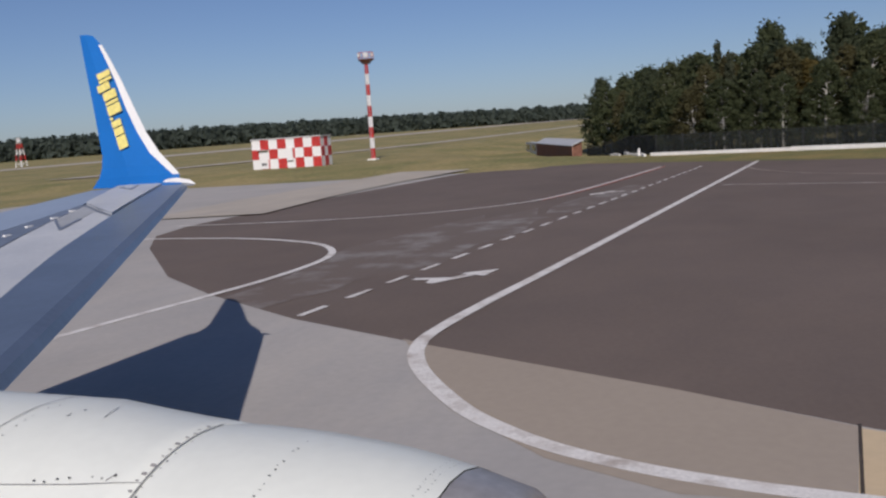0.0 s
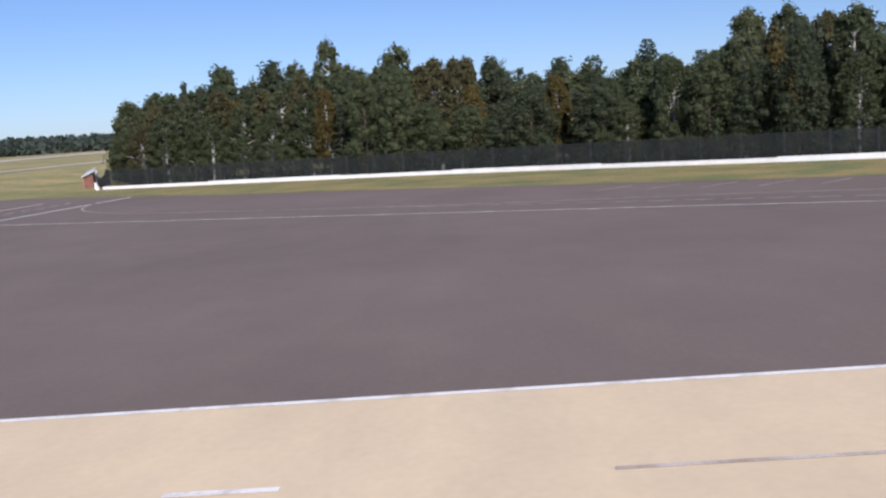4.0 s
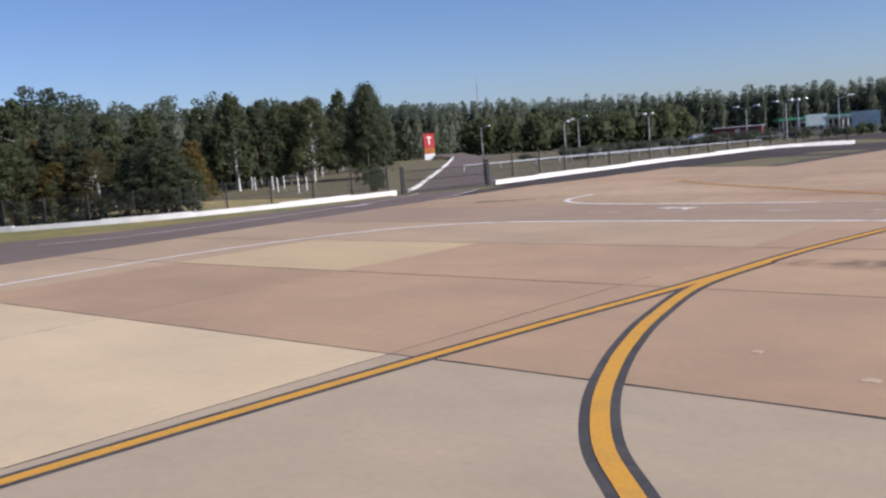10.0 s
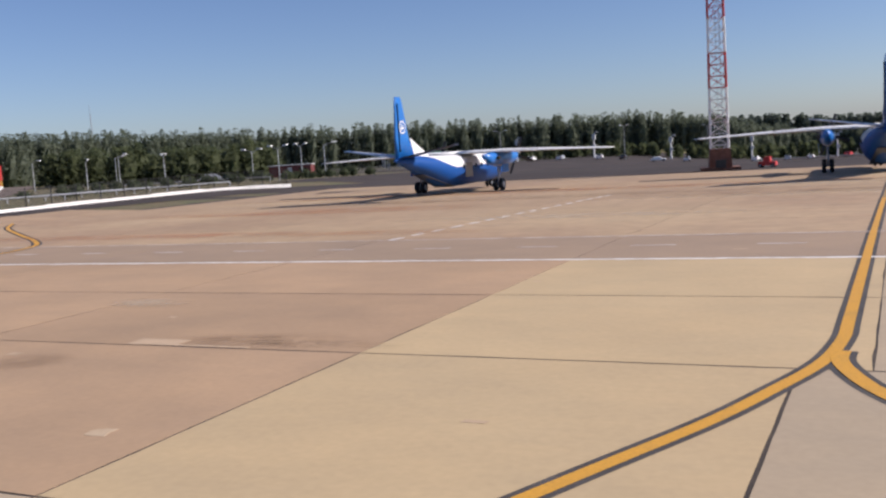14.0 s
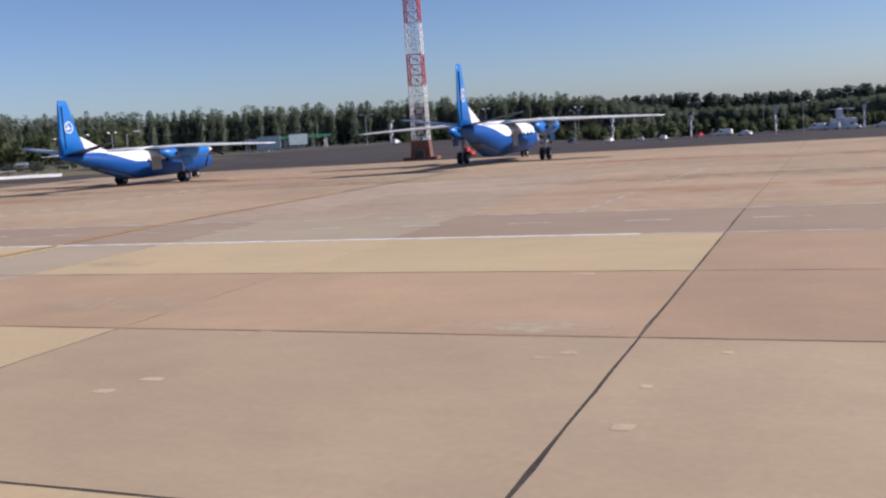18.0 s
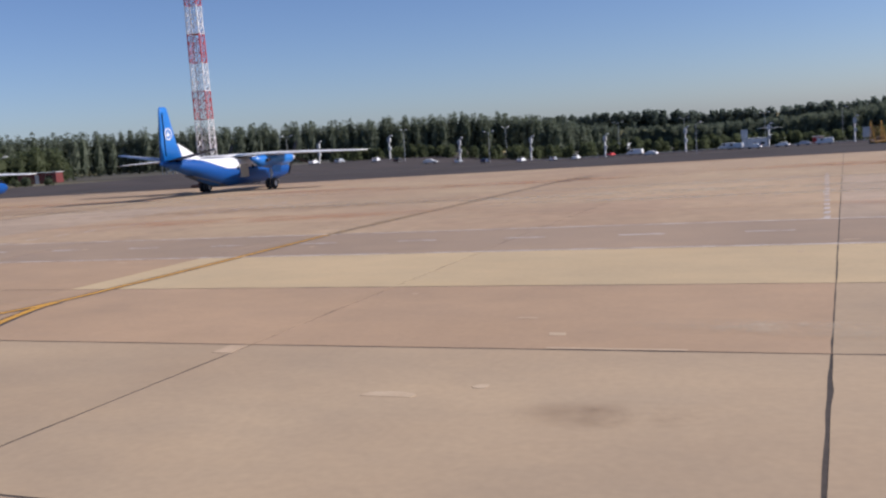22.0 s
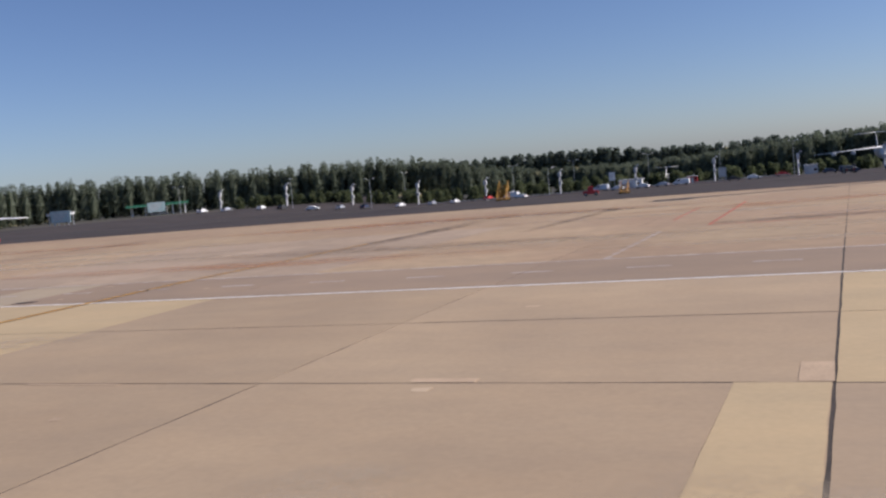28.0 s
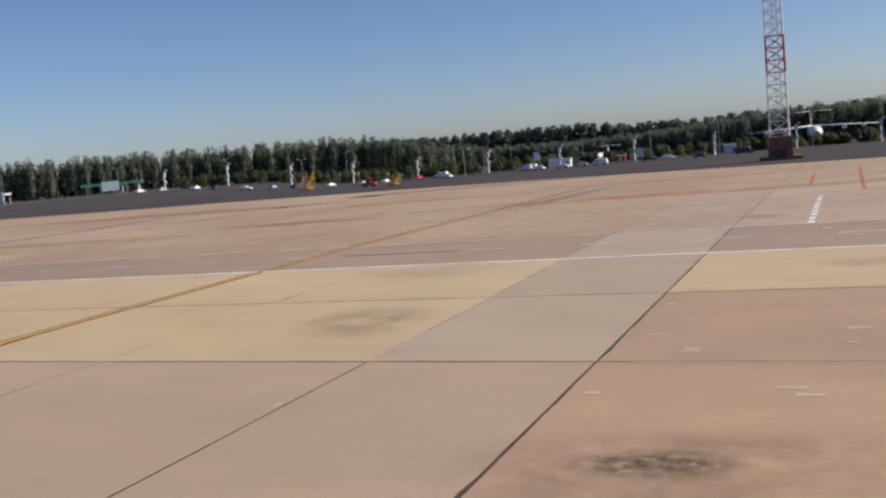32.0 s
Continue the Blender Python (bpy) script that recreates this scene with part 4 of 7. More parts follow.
def gate():
    t = thing("sliding_gate", "dark steel barred gate across the access road, closed", "gate")
    a, b = Vector((-105.2, 30.8, 0)), Vector((-101.9, 36.6, 0))
    d = b - a
    m = Matrix.Translation(a) @ Matrix.Rotation(math.atan2(d.y, d.x), 4, "Z")
    n = d.length
    for x in (0, n):
        part("gate_post", G().box(x - 0.12, x + 0.12, -0.12, 0.12, -0.1, 1.95, m), M_DARK_METAL, t)
    for z in (0.12, 0.85, 1.55):
        part("rail", G().box(0.12, n - 0.12, -0.03, 0.03, z, z + 0.06, m), M_DARK_METAL, t)
    for k in range(int(n / 0.14)):
        part("bar", G().box(0.18 + k * 0.14, 0.205 + k * 0.14, -0.012, 0.012, 0.18, 1.6, m), M_DARK_METAL, t)


gate()
kerb = thing("road_kerb", "white painted kerb curving along the access road", "kerb")
kerb["kind"] = "structure"
K = curve([(-106.4, 32.6), (-110.2, 37.5), (-116.2, 44.6), (-123.5, 53.3), (-140, 72.9), (-161.9, 98.4), (-176.4, 115)], 3)
for a, b in zip(K[:-1], K[1:]):
    d = Vector((b[0] - a[0], b[1] - a[1], 0))
    part("kerb_stone", G().box(0.01, d.length + 0.01, -0.12, 0.12, -0.1, 0.16, Matrix.Translation((*a, 0)) @ Matrix.Rotation(math.atan2(d.y, d.x), 4, "Z")), M_KERB, kerb)
flat("access_road", [(-104.8, 31.3), (-102, 36.2), (-106.4, 43), (-123.5, 62.1), (-135.8, 77.3), (-162.3, 107.9), (-205, 150), (-215, 150), (-176, 114.6), (-161.6, 98.4), (-139.7, 72.9), (-123.2, 53.3), (-110, 37.5)], -0.004, M_ASPH,
     "grey asphalt road leading away behind the gate", "road")


def flagpole(x, y):
    t = thing("flagpole", "bare thin white flagpole in a concrete block", "flagpole", pose(x, y, 0), "flagpoles on the verge")
    part("block", G().box(-0.42, 0.42, -0.3, 0.3, -0.05, 0.26, taper=0.94), M_KERB, t, "whitewashed concrete block")
    part("pole", G().tube((0, 0, 0.2), (0, 0, 8.75), 0.045, 0.025, n=10), M_WHITE, t)
    part("cap", G().tube((0, 0, 8.75), (0, 0, 8.82), 0.06, 0.02, n=8), M_GALV, t)


for x, y in ((-134.8, -19.2), (-133.3, -16.9), (-131.6, -14.6)):
    flagpole(x, y)

# ---- trees ----
def leaves(centers, radii, count, size, r):
    """Small leaf sprays in and on the given round clumps."""
    c = np.array(centers)
    pick = r.integers(0, len(c), count)
    d = r.normal(size=(count, 3))
    d /= np.linalg.norm(d, axis=1)[:, None]
    rad = np.array(radii)[pick] * (0.2 + 1.1 * r.random(count))[:, None]
    p = c[pick] + d * rad
    a = r.normal(size=(count, 3))
    a /= np.linalg.norm(a, axis=1)[:, None]
    b = np.cross(a, r.normal(size=(count, 3)))
    b /= np.linalg.norm(b, axis=1)[:, None] + 1e-9
    s = size * (0.6 + 0.8 * r.random(count))[:, None]
    v = np.stack([p - a * s, p + b * s * 0.8, p + a * s], 1).reshape(-1, 3)
    f = np.arange(count * 3).reshape(-1, 3)
    return v, f


def cores(centers, radii, r):
    """Rough dense hearts of the clumps, hidden under the sprays."""
    vs, fs = [], []
    for c, s in zip(centers, radii):
        o = len(vs)
        for lat in (-0.55, 0.15, 0.75):
            for k in range(6):
                a = 1.047 * k + lat * 2
                q = math.sqrt(1 - lat * lat) * (0.8 + 0.4 * r.random())
                vs.append((c[0] + math.cos(a) * q * s[0], c[1] + math.sin(a) * q * s[1], c[2] + lat * s[2]))
        vs += [(c[0], c[1], c[2] - s[2]), (c[0], c[1], c[2] + s[2])]
        for ring in (0, 6):
            for k in range(6):
                j = (k + 1) % 6
                fs.append((o + ring + k, o + ring + j, o + ring + 6 + j, o + ring + 6 + k))
        for k in range(6):
            j = (k + 1) % 6
            fs += [(o + j, o + k, o + 18), (o + 12 + k, o + 12 + j, o + 19)]
    return np.array(vs), fs


def crown_mesh(v, f, material, name="crown"):
    me = bpy.data.meshes.new(name)
    me.from_pydata(v.tolist(), [], f if isinstance(f, list) else f.tolist())
    me.materials.append(material)
    me.update()
    return me


def tree(kind, h, seed, count=1500, size=0.26):
    """A tapered trunk with limbs, and a crown of many leaf sprays."""
    r = np.random.default_rng(seed)
    rr = random.Random(seed)
    g = G()
    bark = M_BIRCH if kind == "birch" else M_BARK
    lean = Vector((rr.uniform(-0.3, 0.3), rr.uniform(-0.3, 0.3), 0))
    low = {"pine": 0.45, "birch": 0.22, "broad": 0.12, "spruce": 0.06, "bush": 0.0}[kind]
    wide = {"pine": 0.15, "birch": 0.25, "broad": 0.28, "spruce": 0.15, "bush": 0.5}[kind] * h
    r0 = 0.016 * h
    pts = [Vector((lean.x * u + 0.06 * math.sin(5 * u + seed), lean.y * u, h * 0.94 * u)) for u in (0, 0.25, 0.5, 0.75, 1)]
    for i in range(4):
        g.tube(pts[i], pts[i + 1], r0 * (1 - i * 0.23), r0 * (1 - (i + 1) * 0.23) + 0.01, n=7, caps=False)
    centers, radii = [], []
    n = {"pine": 26, "birch": 62, "broad": 66, "spruce": 52, "bush": 12}[kind]
    for k in range(n):
        u = low + (1 - low) * ((k + rr.random()) / n)
        q = (u - low) / (1 - low)
        if kind == "spruce":
            w = wide * (1.05 - q)
        elif kind == "pine":
            w = wide * (0.5 + 1.2 * q) * (1.0 if q < 0.8 else 0.75)
        else:
            w = wide * (0.8 + 0.75 * q - 1.45 * q * q) if kind == "broad" else wide * (1.0 + 0.12 * q - 0.85 * q * q)
        ang = k * 2.4 + rr.uniform(-0.5, 0.5)
        base = pts[0].lerp(pts[4], min(u * 0.96, 0.98))
        d = w * rr.uniform(0.45, 0.95)
        c = base + Vector((math.cos(ang) * d, math.sin(ang) * d, h * rr.uniform(0.0, 0.05)))
        if kind != "bush":
            g.tube(base - Vector((0, 0, h * 0.05)), c, r0 * 0.22, r0 * 0.06, n=4, caps=False)
        centers.append(c)
        s = wide * rr.uniform(0.2, 0.36) * (0.8 if kind in ("spruce",) else 1)
        s *= 1.0 - 0.45 * q * (kind == "birch")
        radii.append((s, s, s * (0.6 if kind in ("pine", "spruce") else 0.95)))
    if kind != "bush":
        centers.append(pts[4])
        radii.append((wide * 0.18, wide * 0.18, h * 0.05))
    v, f = leaves(centers, radii, count, size, r)
    cv, cf = cores(centers, [tuple(0.5 * q for q in s) for s in radii], r)
    return g.mesh("trunk", bark, True), np.concatenate([v, cv]), f.tolist() + [tuple(i + len(v) for i in q) for q in cf]


KINDS = {}
for name, kind, h, seed, material, label in (
        ("birch_a", "birch", 10.5, 3, L_LIGHT, "tall slender birch with light green leaves and white trunk"),
        ("birch_b", "birch", 9.0, 8, L_MID, "birch with mid-green leaves at the wood edge"),
        ("birch_d", "birch", 9.8, 31, L_OLIVE, "slender birch with olive yellow-green leaves"),
        ("birch_c", "birch", 7.0, 21, L_YEL, "small birch turning autumn yellow"),
        ("broad_a", "broad", 9.5, 4, L_MID, "dense broadleaf tree with mid-green crown"),
        ("broad_b", "broad", 8.2, 14, L_DARK, "dense dark green broadleaf tree"),
        ("broad_c", "broad", 10.5, 24, L_DARK, "tall dark green aspen at the wood edge"),
        ("pine_a", "pine", 11.0, 5, L_PINE, "tall dark pine with bare lower trunk"),
        ("spruce_a", "spruce", 10.5, 6, L_PINE, "pointed dark green spruce among the trees"),
        ("bush_a", "bush", 2.6, 7, L_MID, "low green bush under the trees")):
    trunk, v, f = tree(kind, h, seed, 8500 if kind != "bush" else 1400, 0.135 if kind != "bush" else 0.10)
    KINDS[name] = (trunk, crown_mesh(v, f, material), label, kind, h)
    if kind != "bush":
        trunk, v, f = tree(kind, h, seed, 2880, 0.24)
        KINDS[name + "_back"] = (trunk, crown_mesh(v, f, material), label, kind, h)


def plant(name, x, y, s, turn, group="trees of the wood edge", top=None):
    """A copy of one kind of tree, s times its size or of the height top."""
    trunk, crown, label, kind, h = KINDS[name]
    vary = random.Random(int(x * 131 + y * 17)).random()
    tall = 0.85 + 0.33 * vary
    if x < -186:
        tall *= 0.87
        # the wood ends behind the shed
        y = max(y, -83.0 + 0.314 * (x + 185))
    wide, tall = s * (1.04 - 0.5 * (tall - 1)), s * tall
    if top:
        tall = top / h
        wide = (0.35 * tall + 0.65) * (0.85 + 0.3 * vary)
    m = pose(x, y, height(x, y) - 0.05, 0, 0, turn) @ Matrix.Diagonal((wide, wide, tall, 1))
    t = thing("bush" if kind == "bush" else ("tree" if kind == "broad" else kind + "_tree"), label, "bush" if kind == "bush" else "tree", m, group)
    if kind != "bush":
        part("trunk", trunk, None, t)
    else:
        part("stem", trunk, None, t)
    part("crown", crown, None, t)
    return t


def gate_spot(r, k):
    """A place among the trees south of the access road."""
    while True:
        x, y = -127 - r.uniform(0, 38), 38 + r.uniform(0, 36) + k * 0.3
        if (y + 15.5) / (-84 - x) < 1.16:
            return x, y


# the height of the wood along its edge
ROOF_S = [-8, 2, 6, 18, 30, 36, 41, 47, 52, 58, 64, 70, 76, 84, 90, 97, 103, 110, 120, 130, 143]
ROOF_Z = [9.6, 10.0, 11.8, 11.4, 11.6, 10.8, 9.4, 8.6, 8.1, 8.6, 10.8, 10.6, 9.3, 9.5, 8.7, 7.9, 8.6, 7.8, 7.2, 7.0, 6.8]


def wood():
    r = random.Random(77)
    lens = [0.0]
    for i in range(len(WALL) - 1):
        lens.append(lens[-1] + math.dist(WALL[i], WALL[i + 1]))
    total = lens[-1]

    def place(s, d):
        s = min(max(s, 0), total - 0.01)
        i = max(j for j in range(len(lens) - 1) if lens[j] <= s)
        u = (s - lens[i]) / (lens[i + 1] - lens[i])
        a, b = Vector(WALL[i]), Vector(WALL[i + 1])
        t = (b - a).normalized()
        p = a.lerp(b, u)
        return p.x - t.y * d, p.y + t.x * d

    mixes = ["birch_a", "birch_b", "broad_a", "broad_b", "broad_c", "birch_d", "spruce_a", "broad_a", "birch_b", "birch_d"]
    for row, (d0, step) in enumerate(((4.5, 3.1), (8.5, 3.0), (13, 3.4), (18, 4.0))):
        s = -6.0
        while s < total - (24 if row > 1 else 14):
            d = d0 + r.uniform(-1.5, 1.5)
            x, y = place(s, d)
            if s < 0:
                x, y = x + s * 0.55, y + s * 0.55
            k = r.choice(mixes)
            top = float(np.interp(s, ROOF_S, ROOF_Z)) * (62 + d) / 69 * (r.uniform(0.62, 1.0) if row == 0 else r.uniform(0.8, 1.03))
            if r.random() < (0.3 if s > total * 0.7 else 0.05):
                k, top = "birch_c", top * 0.8
            if row and r.random() < 0.16:
                k, top = r.choice(("birch_a", "spruce_a", "birch_b")), top * 1.14
            plant(k + ("_back" if row else ""), x, y, 1, r.uniform(0, 360), top=top)
            s += step * r.uniform(0.75, 1.3)
    s = 0.0
    while s < total - 12:
        x, y = place(s, r.uniform(2.2, 4.0))
        plant("bush_a", x, y, r.uniform(0.6, 1.25), r.uniform(0, 360), "bushes along the fence")
        s += r.uniform(1.8, 3.4)
    for k in range(50):
        u = (k + r.random()) / 50
        plant(r.choice(mixes) + "_back", -187 - 70 * u + r.uniform(-2, 2), -83 - 22 * u + r.uniform(-1, 12), 1, r.uniform(0, 360), top=(10.4 + 2.2 * u) * r.uniform(0.78, 1.0))
    for name, px, py, top in (("birch_b", -139.6, 12.1, 11.6), ("birch_a", -153.2, 1.9, 11.1), ("birch_a", -168, -22.5, 12.6), ("birch_b", -169.5, -18.5, 12.9), ("birch_a", -158, -5.5, 11.8), ("birch_c", -142.1, 24.3, 6.4), ("birch_c", -138.4, 27.7, 5.2),
                              ("birch_c", -136.5, 28.5, 5.0), ("birch_d", -127.5, 12.5, 6.2), ("birch_d", -125.5, 14.0, 6.0), ("birch_c", -168, -39, 8.0), ("broad_a", -196, -87, 8.3), ("broad_a", -203, -89, 8.6), ("birch_b", -209, -91, 8.6),
                              ("broad_b", -193, -86, 7.6), ("broad_a", -190, -84, 7.2), ("broad_c", -134.9, 55.1, 10.6), ("broad_c", -137, 57.5, 10.4), ("birch_a", -139.5, 51, 9.8), ("birch_a", -142.5, 50, 9.6)):
        plant(name, px, py, 1, r.uniform(0, 360), top=top)
    for name, px, py, top in (("broad_c", -157.5, 82.0, 13.0), ("birch_b", -161.5, 79.5, 12.6), ("birch_a", -166.5, 77.0, 11.5), ("broad_b", -170.5, 72.0, 11.0)):
        plant(name, px - 5.5, py, 1, r.uniform(0, 360), "trees behind the gate", top=top)
    for k in range(26):
        plant(r.choice(["birch_d", "birch_b", "broad_a", "broad_c", "spruce_a"]) + "_back", *gate_spot(r, k), r.uniform(0.8, 1.05), r.uniform(0, 360), "trees behind the gate")
    for k in range(9):
        plant("bush_a", -112.5 - 2.6 * k + r.uniform(-1, 1), 35.5 + 2.2 * k + r.uniform(-1, 1), r.uniform(0.4, 0.8), r.uniform(0, 360), "bushes along the fence")


wood()
for name, ys in (("forest_floor", [352, 372, 392, 412, 440, 480, 560]),):
    xs = [-320, -280, -240, -200, -160, -120, -80, -40, 0, 40, 80, 120, 160, 200, 280, 360]
    vs = [(x, y, height(x, y) + 0.05) for y in ys for x in xs]
    n = len(xs)
    setting(name, G().add(vs, [(j * n + i, j * n + i + 1, (j + 1) * n + i + 1, (j + 1) * n + i) for j in range(len(ys) - 1) for i in range(n - 1)]), M_FLOOR, "dark ground along the forest edge", "forest floor")


def far_woods(name, spots, material, label, seed, leafs=360, size=0.85, heart=0.6):
    """A stand of distant trees in one mesh: trunks are hidden, crowns are pointed or rounded clumps of sprays."""
    r = np.random.default_rng(seed)
    allv, allf, o = [], [], 0
    for x, y, h, wide in spots:
        z = height(x, y)
        n = leafs
        u = r.random(n) ** 0.7
        blunt = 0.22 + 0.3 * r.random()
        w = wide * (1.02 - u) ** blunt * (0.3 + 0.75 * r.random(n))
        a = r.random(n) * 6.283
        p = np.stack([x + np.cos(a) * w, y + np.sin(a) * w, z + h * (0.02 + 0.98 * u)], 1)
        d1 = r.normal(size=(n, 3))
        d1 /= np.linalg.norm(d1, axis=1)[:, None]
        d2 = np.cross(d1, r.normal(size=(n, 3)))
        d2 /= np.linalg.norm(d2, axis=1)[:, None] + 1e-9
        s = size * (0.6 + 0.7 * r.random(n))[:, None] * (1.2 - 0.6 * u)[:, None]
        allv.append(np.stack([p - d1 * s, p + d2 * s * 0.9, p + d1 * s], 1).reshape(-1, 3))
        allf.append(np.arange(n * 3).reshape(-1, 3) + o)
        o += n * 3
    cv, cf = cores([(x, y, height(x, y) + h * 0.45) for x, y, h, wide in spots], [(wide * heart, wide * heart, h * 0.42) for x, y, h, wide in spots], r)
    me = crown_mesh(np.concatenate(allv + [cv]), np.concatenate(allf).tolist() + [tuple(i + o for i in q) for q in cf], material, name)
    return tagged(new(name, me), label, "woods", kind="stuff")


def belt(pts, depth, step, h0, h1, seed):
    r = random.Random(seed)
    out = []
    for i in range(len(pts) - 1):
        a, b = Vector(pts[i][:2]), Vector(pts[i + 1][:2])
        n = int((b - a).length / step)
        t = (b - a).normalized()
        for k in range(n):
            u = k / n
            for row in range(depth):
                p = a.lerp(b, u) + Vector((-t.y, t.x)) * (row * 5 + r.uniform(-3.5, 3.5)) + t * r.uniform(-3, 3)
                s = 1 + (pts[i][2] + (pts[i + 1][2] - pts[i][2]) * u)
                h = r.uniform(h0, h1) * s
                out.append((p.x, p.y, h * r.choice((0.86, 0.93, 0.97, 1.0, 1.03)), r.uniform(2.3, 3.7) * (h0 / 12.5) ** 0.3 * (1.0 if step < 4 else 1.7)))
    return out


woods_north = belt([(-222, 160, -0.1), (-240, 165, 0.05), (-262, 190, 0.15), (-262, 240, 0.24), (-250, 300, 0.26), (-190, 350, 0.22), (-110, 385, 0.13), (-78, 395, 0.02), (-60, 440, -0.3),
                    (-10, 440, -0.34), (20, 425, -0.26), (60, 415, 0.0), (95, 420, 0.1)], 3, 1.75, 12.5, 15.0, 3)
far_woods("far_woods_north", woods_north, L_FAR_HAZE, "dark pine forest behind the car park", 4, leafs=270, size=0.62, heart=0.58)
far_woods("far_woods_east", belt([(95, 420, 0.12), (140, 420, 0.15), (240, 400, 0.2), (330, 330, 0.3)], 3, 1.8, 12.5, 15.0, 13), L_FAR_HAZE, "dark forest on the rise behind the far aircraft", 5, leafs=270, size=0.62, heart=0.58)
far_woods("forest_undergrowth", belt([(-134, 296, -0.1), (-90, 309, 0.0), (-40, 316, 0.1), (-14, 322, 0.1), (2, 352, 0.1), (60, 360, 0.0), (120, 352, 0.0)], 2, 3.2, 3.6, 5.2, 63), L_MID, "low dark undergrowth along the foot of the forest", 12, leafs=260, size=0.6, heart=0.5)
far_woods("wall_scrub", belt([(-124, 78, 0), (-117, 92, 0), (-110, 106, 0.1), (-98, 116, 0.1)], 2, 2.0, 1.0, 1.7, 83), L_DARK, "low dark scrub behind the white wall", 15, leafs=110, size=0.22, heart=0.6)
far_woods("far_woods_mixed", belt([(-222, 172, -0.2), (-205, 182, -0.25), (-172, 206, -0.3)], 2, 4.2, 11, 14, 23), L_MID, "mixed trees between the road and the forest", 6)
far_woods("far_woods_gate", belt([(-178, 2, -0.1), (-190, 50, 0.05), (-207, 95, 0.05), (-224, 138, 0.0)], 3, 2.0, 11, 14, 43), L_FAR_HAZE, "mixed forest behind the access road", 8, leafs=330, size=0.6, heart=0.7)
far_woods("gate_undergrowth", belt([(-148, 22, 0), (-158, 42, 0.1), (-172, 66, 0.2), (-186, 92, 0.3)], 2, 1.7, 2.4, 3.4, 73), L_DARK, "dark undergrowth below the trees by the access road", 14, leafs=150, size=0.3, heart=0.6)
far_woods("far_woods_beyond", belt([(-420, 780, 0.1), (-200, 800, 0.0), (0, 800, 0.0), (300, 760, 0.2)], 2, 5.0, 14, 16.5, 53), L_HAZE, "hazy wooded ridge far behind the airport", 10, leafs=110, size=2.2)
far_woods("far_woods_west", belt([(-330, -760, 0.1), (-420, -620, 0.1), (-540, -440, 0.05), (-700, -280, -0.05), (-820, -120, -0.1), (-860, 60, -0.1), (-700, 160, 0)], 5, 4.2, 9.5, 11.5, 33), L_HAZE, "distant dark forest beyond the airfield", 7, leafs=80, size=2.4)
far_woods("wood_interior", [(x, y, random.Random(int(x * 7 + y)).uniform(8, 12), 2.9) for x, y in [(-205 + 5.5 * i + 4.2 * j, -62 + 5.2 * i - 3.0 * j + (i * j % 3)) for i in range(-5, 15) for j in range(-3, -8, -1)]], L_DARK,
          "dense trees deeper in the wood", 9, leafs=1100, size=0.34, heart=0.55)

# ---- parked turboprops ----
def ellipse(x, cz, ry, rz, n=20, flatten=0.0):
    return [Vector((x, math.sin(2 * math.pi * k / n) * ry, cz - math.cos(2 * math.pi * k / n) * rz * (1 - flatten if math.cos(2 * math.pi * k / n) > 0 else 1))) for k in range(n)]


def livery(name):
    """White above, blue below, parted by a line that sweeps up to the tail."""
    m = bpy.data.materials.new(name)
    m.use_nodes = True
    n, l = m.node_tree.nodes, m.node_tree.links
    b = n["Principled BSDF"]
    b.inputs["Roughness"].default_value = 0.55
    b.inputs["Specular IOR Level"].default_value = 0.25
    co = n.new("ShaderNodeTexCoord")
    sep = n.new("ShaderNodeSeparateXYZ")
    l.new(co.outputs["Object"], sep.inputs[0])
    curve_ = n.new("ShaderNodeMapRange")
    curve_.interpolation_type = "SMOOTHSTEP"
    curve_.inputs["From Min"].default_value, curve_.inputs["From Max"].default_value = -3.0, -9.0
    curve_.inputs["To Min"].default_value, curve_.inputs["To Max"].default_value = 2.4, 3.7
    l.new(sep.outputs["X"], curve_.inputs["Value"])
    step = n.new("ShaderNodeMath")
    step.operation = "GREATER_THAN"
    l.new(sep.outputs["Z"], step.inputs[0])
    l.new(curve_.outputs["Result"], step.inputs[1])
    dirt = n.new("ShaderNodeTexNoise")
    dirt.inputs["Scale"].default_value, dirt.inputs["Detail"].default_value = 1.2, 5
    l.new(co.outputs["Object"], dirt.inputs["Vector"])
    mix = n.new("ShaderNodeMix")
    mix.data_type = "RGBA"
    mix.inputs["A"].default_value, mix.inputs["B"].default_value = (0.005, 0.072, 0.29, 1), (0.80, 0.79, 0.77, 1)
    l.new(step.outputs[0], mix.inputs["Factor"])
    grime = n.new("ShaderNodeMapRange")
    grime.inputs["To Min"].default_value, grime.inputs["To Max"].default_value = 0.8, 1.08
    l.new(dirt.outputs["Fac"], grime.inputs["Value"])
    mul = n.new("ShaderNodeVectorMath")
    mul.operation = "SCALE"
    l.new(mix.outputs["Result"], mul.inputs[0])
    l.new(grime.outputs["Result"], mul.inputs["Scale"])
    l.new(mul.outputs["Vector"], b.inputs["Base Color"])
    return m


M_LIVERY = livery("blue_and_white_livery")


def aerofoil(x0, x1, y, z, thick, up=None):
    """A wing section from trailing edge x0 to leading edge x1."""
    c = x1 - x0
    prof = [(0, 0.0), (0.2, 0.35), (0.5, 0.8), (0.75, 1.0), (0.9, 0.8), (0.98, 0.4), (1, 0.0), (0.98, -0.3), (0.85, -0.5), (0.5, -0.45), (0.2, -0.2)]
    return [Vector((x0 + c * a, y, z + thick * b)) if up is None else Vector((x0 + c * a, y + thick * b, z)) for a, b in prof]


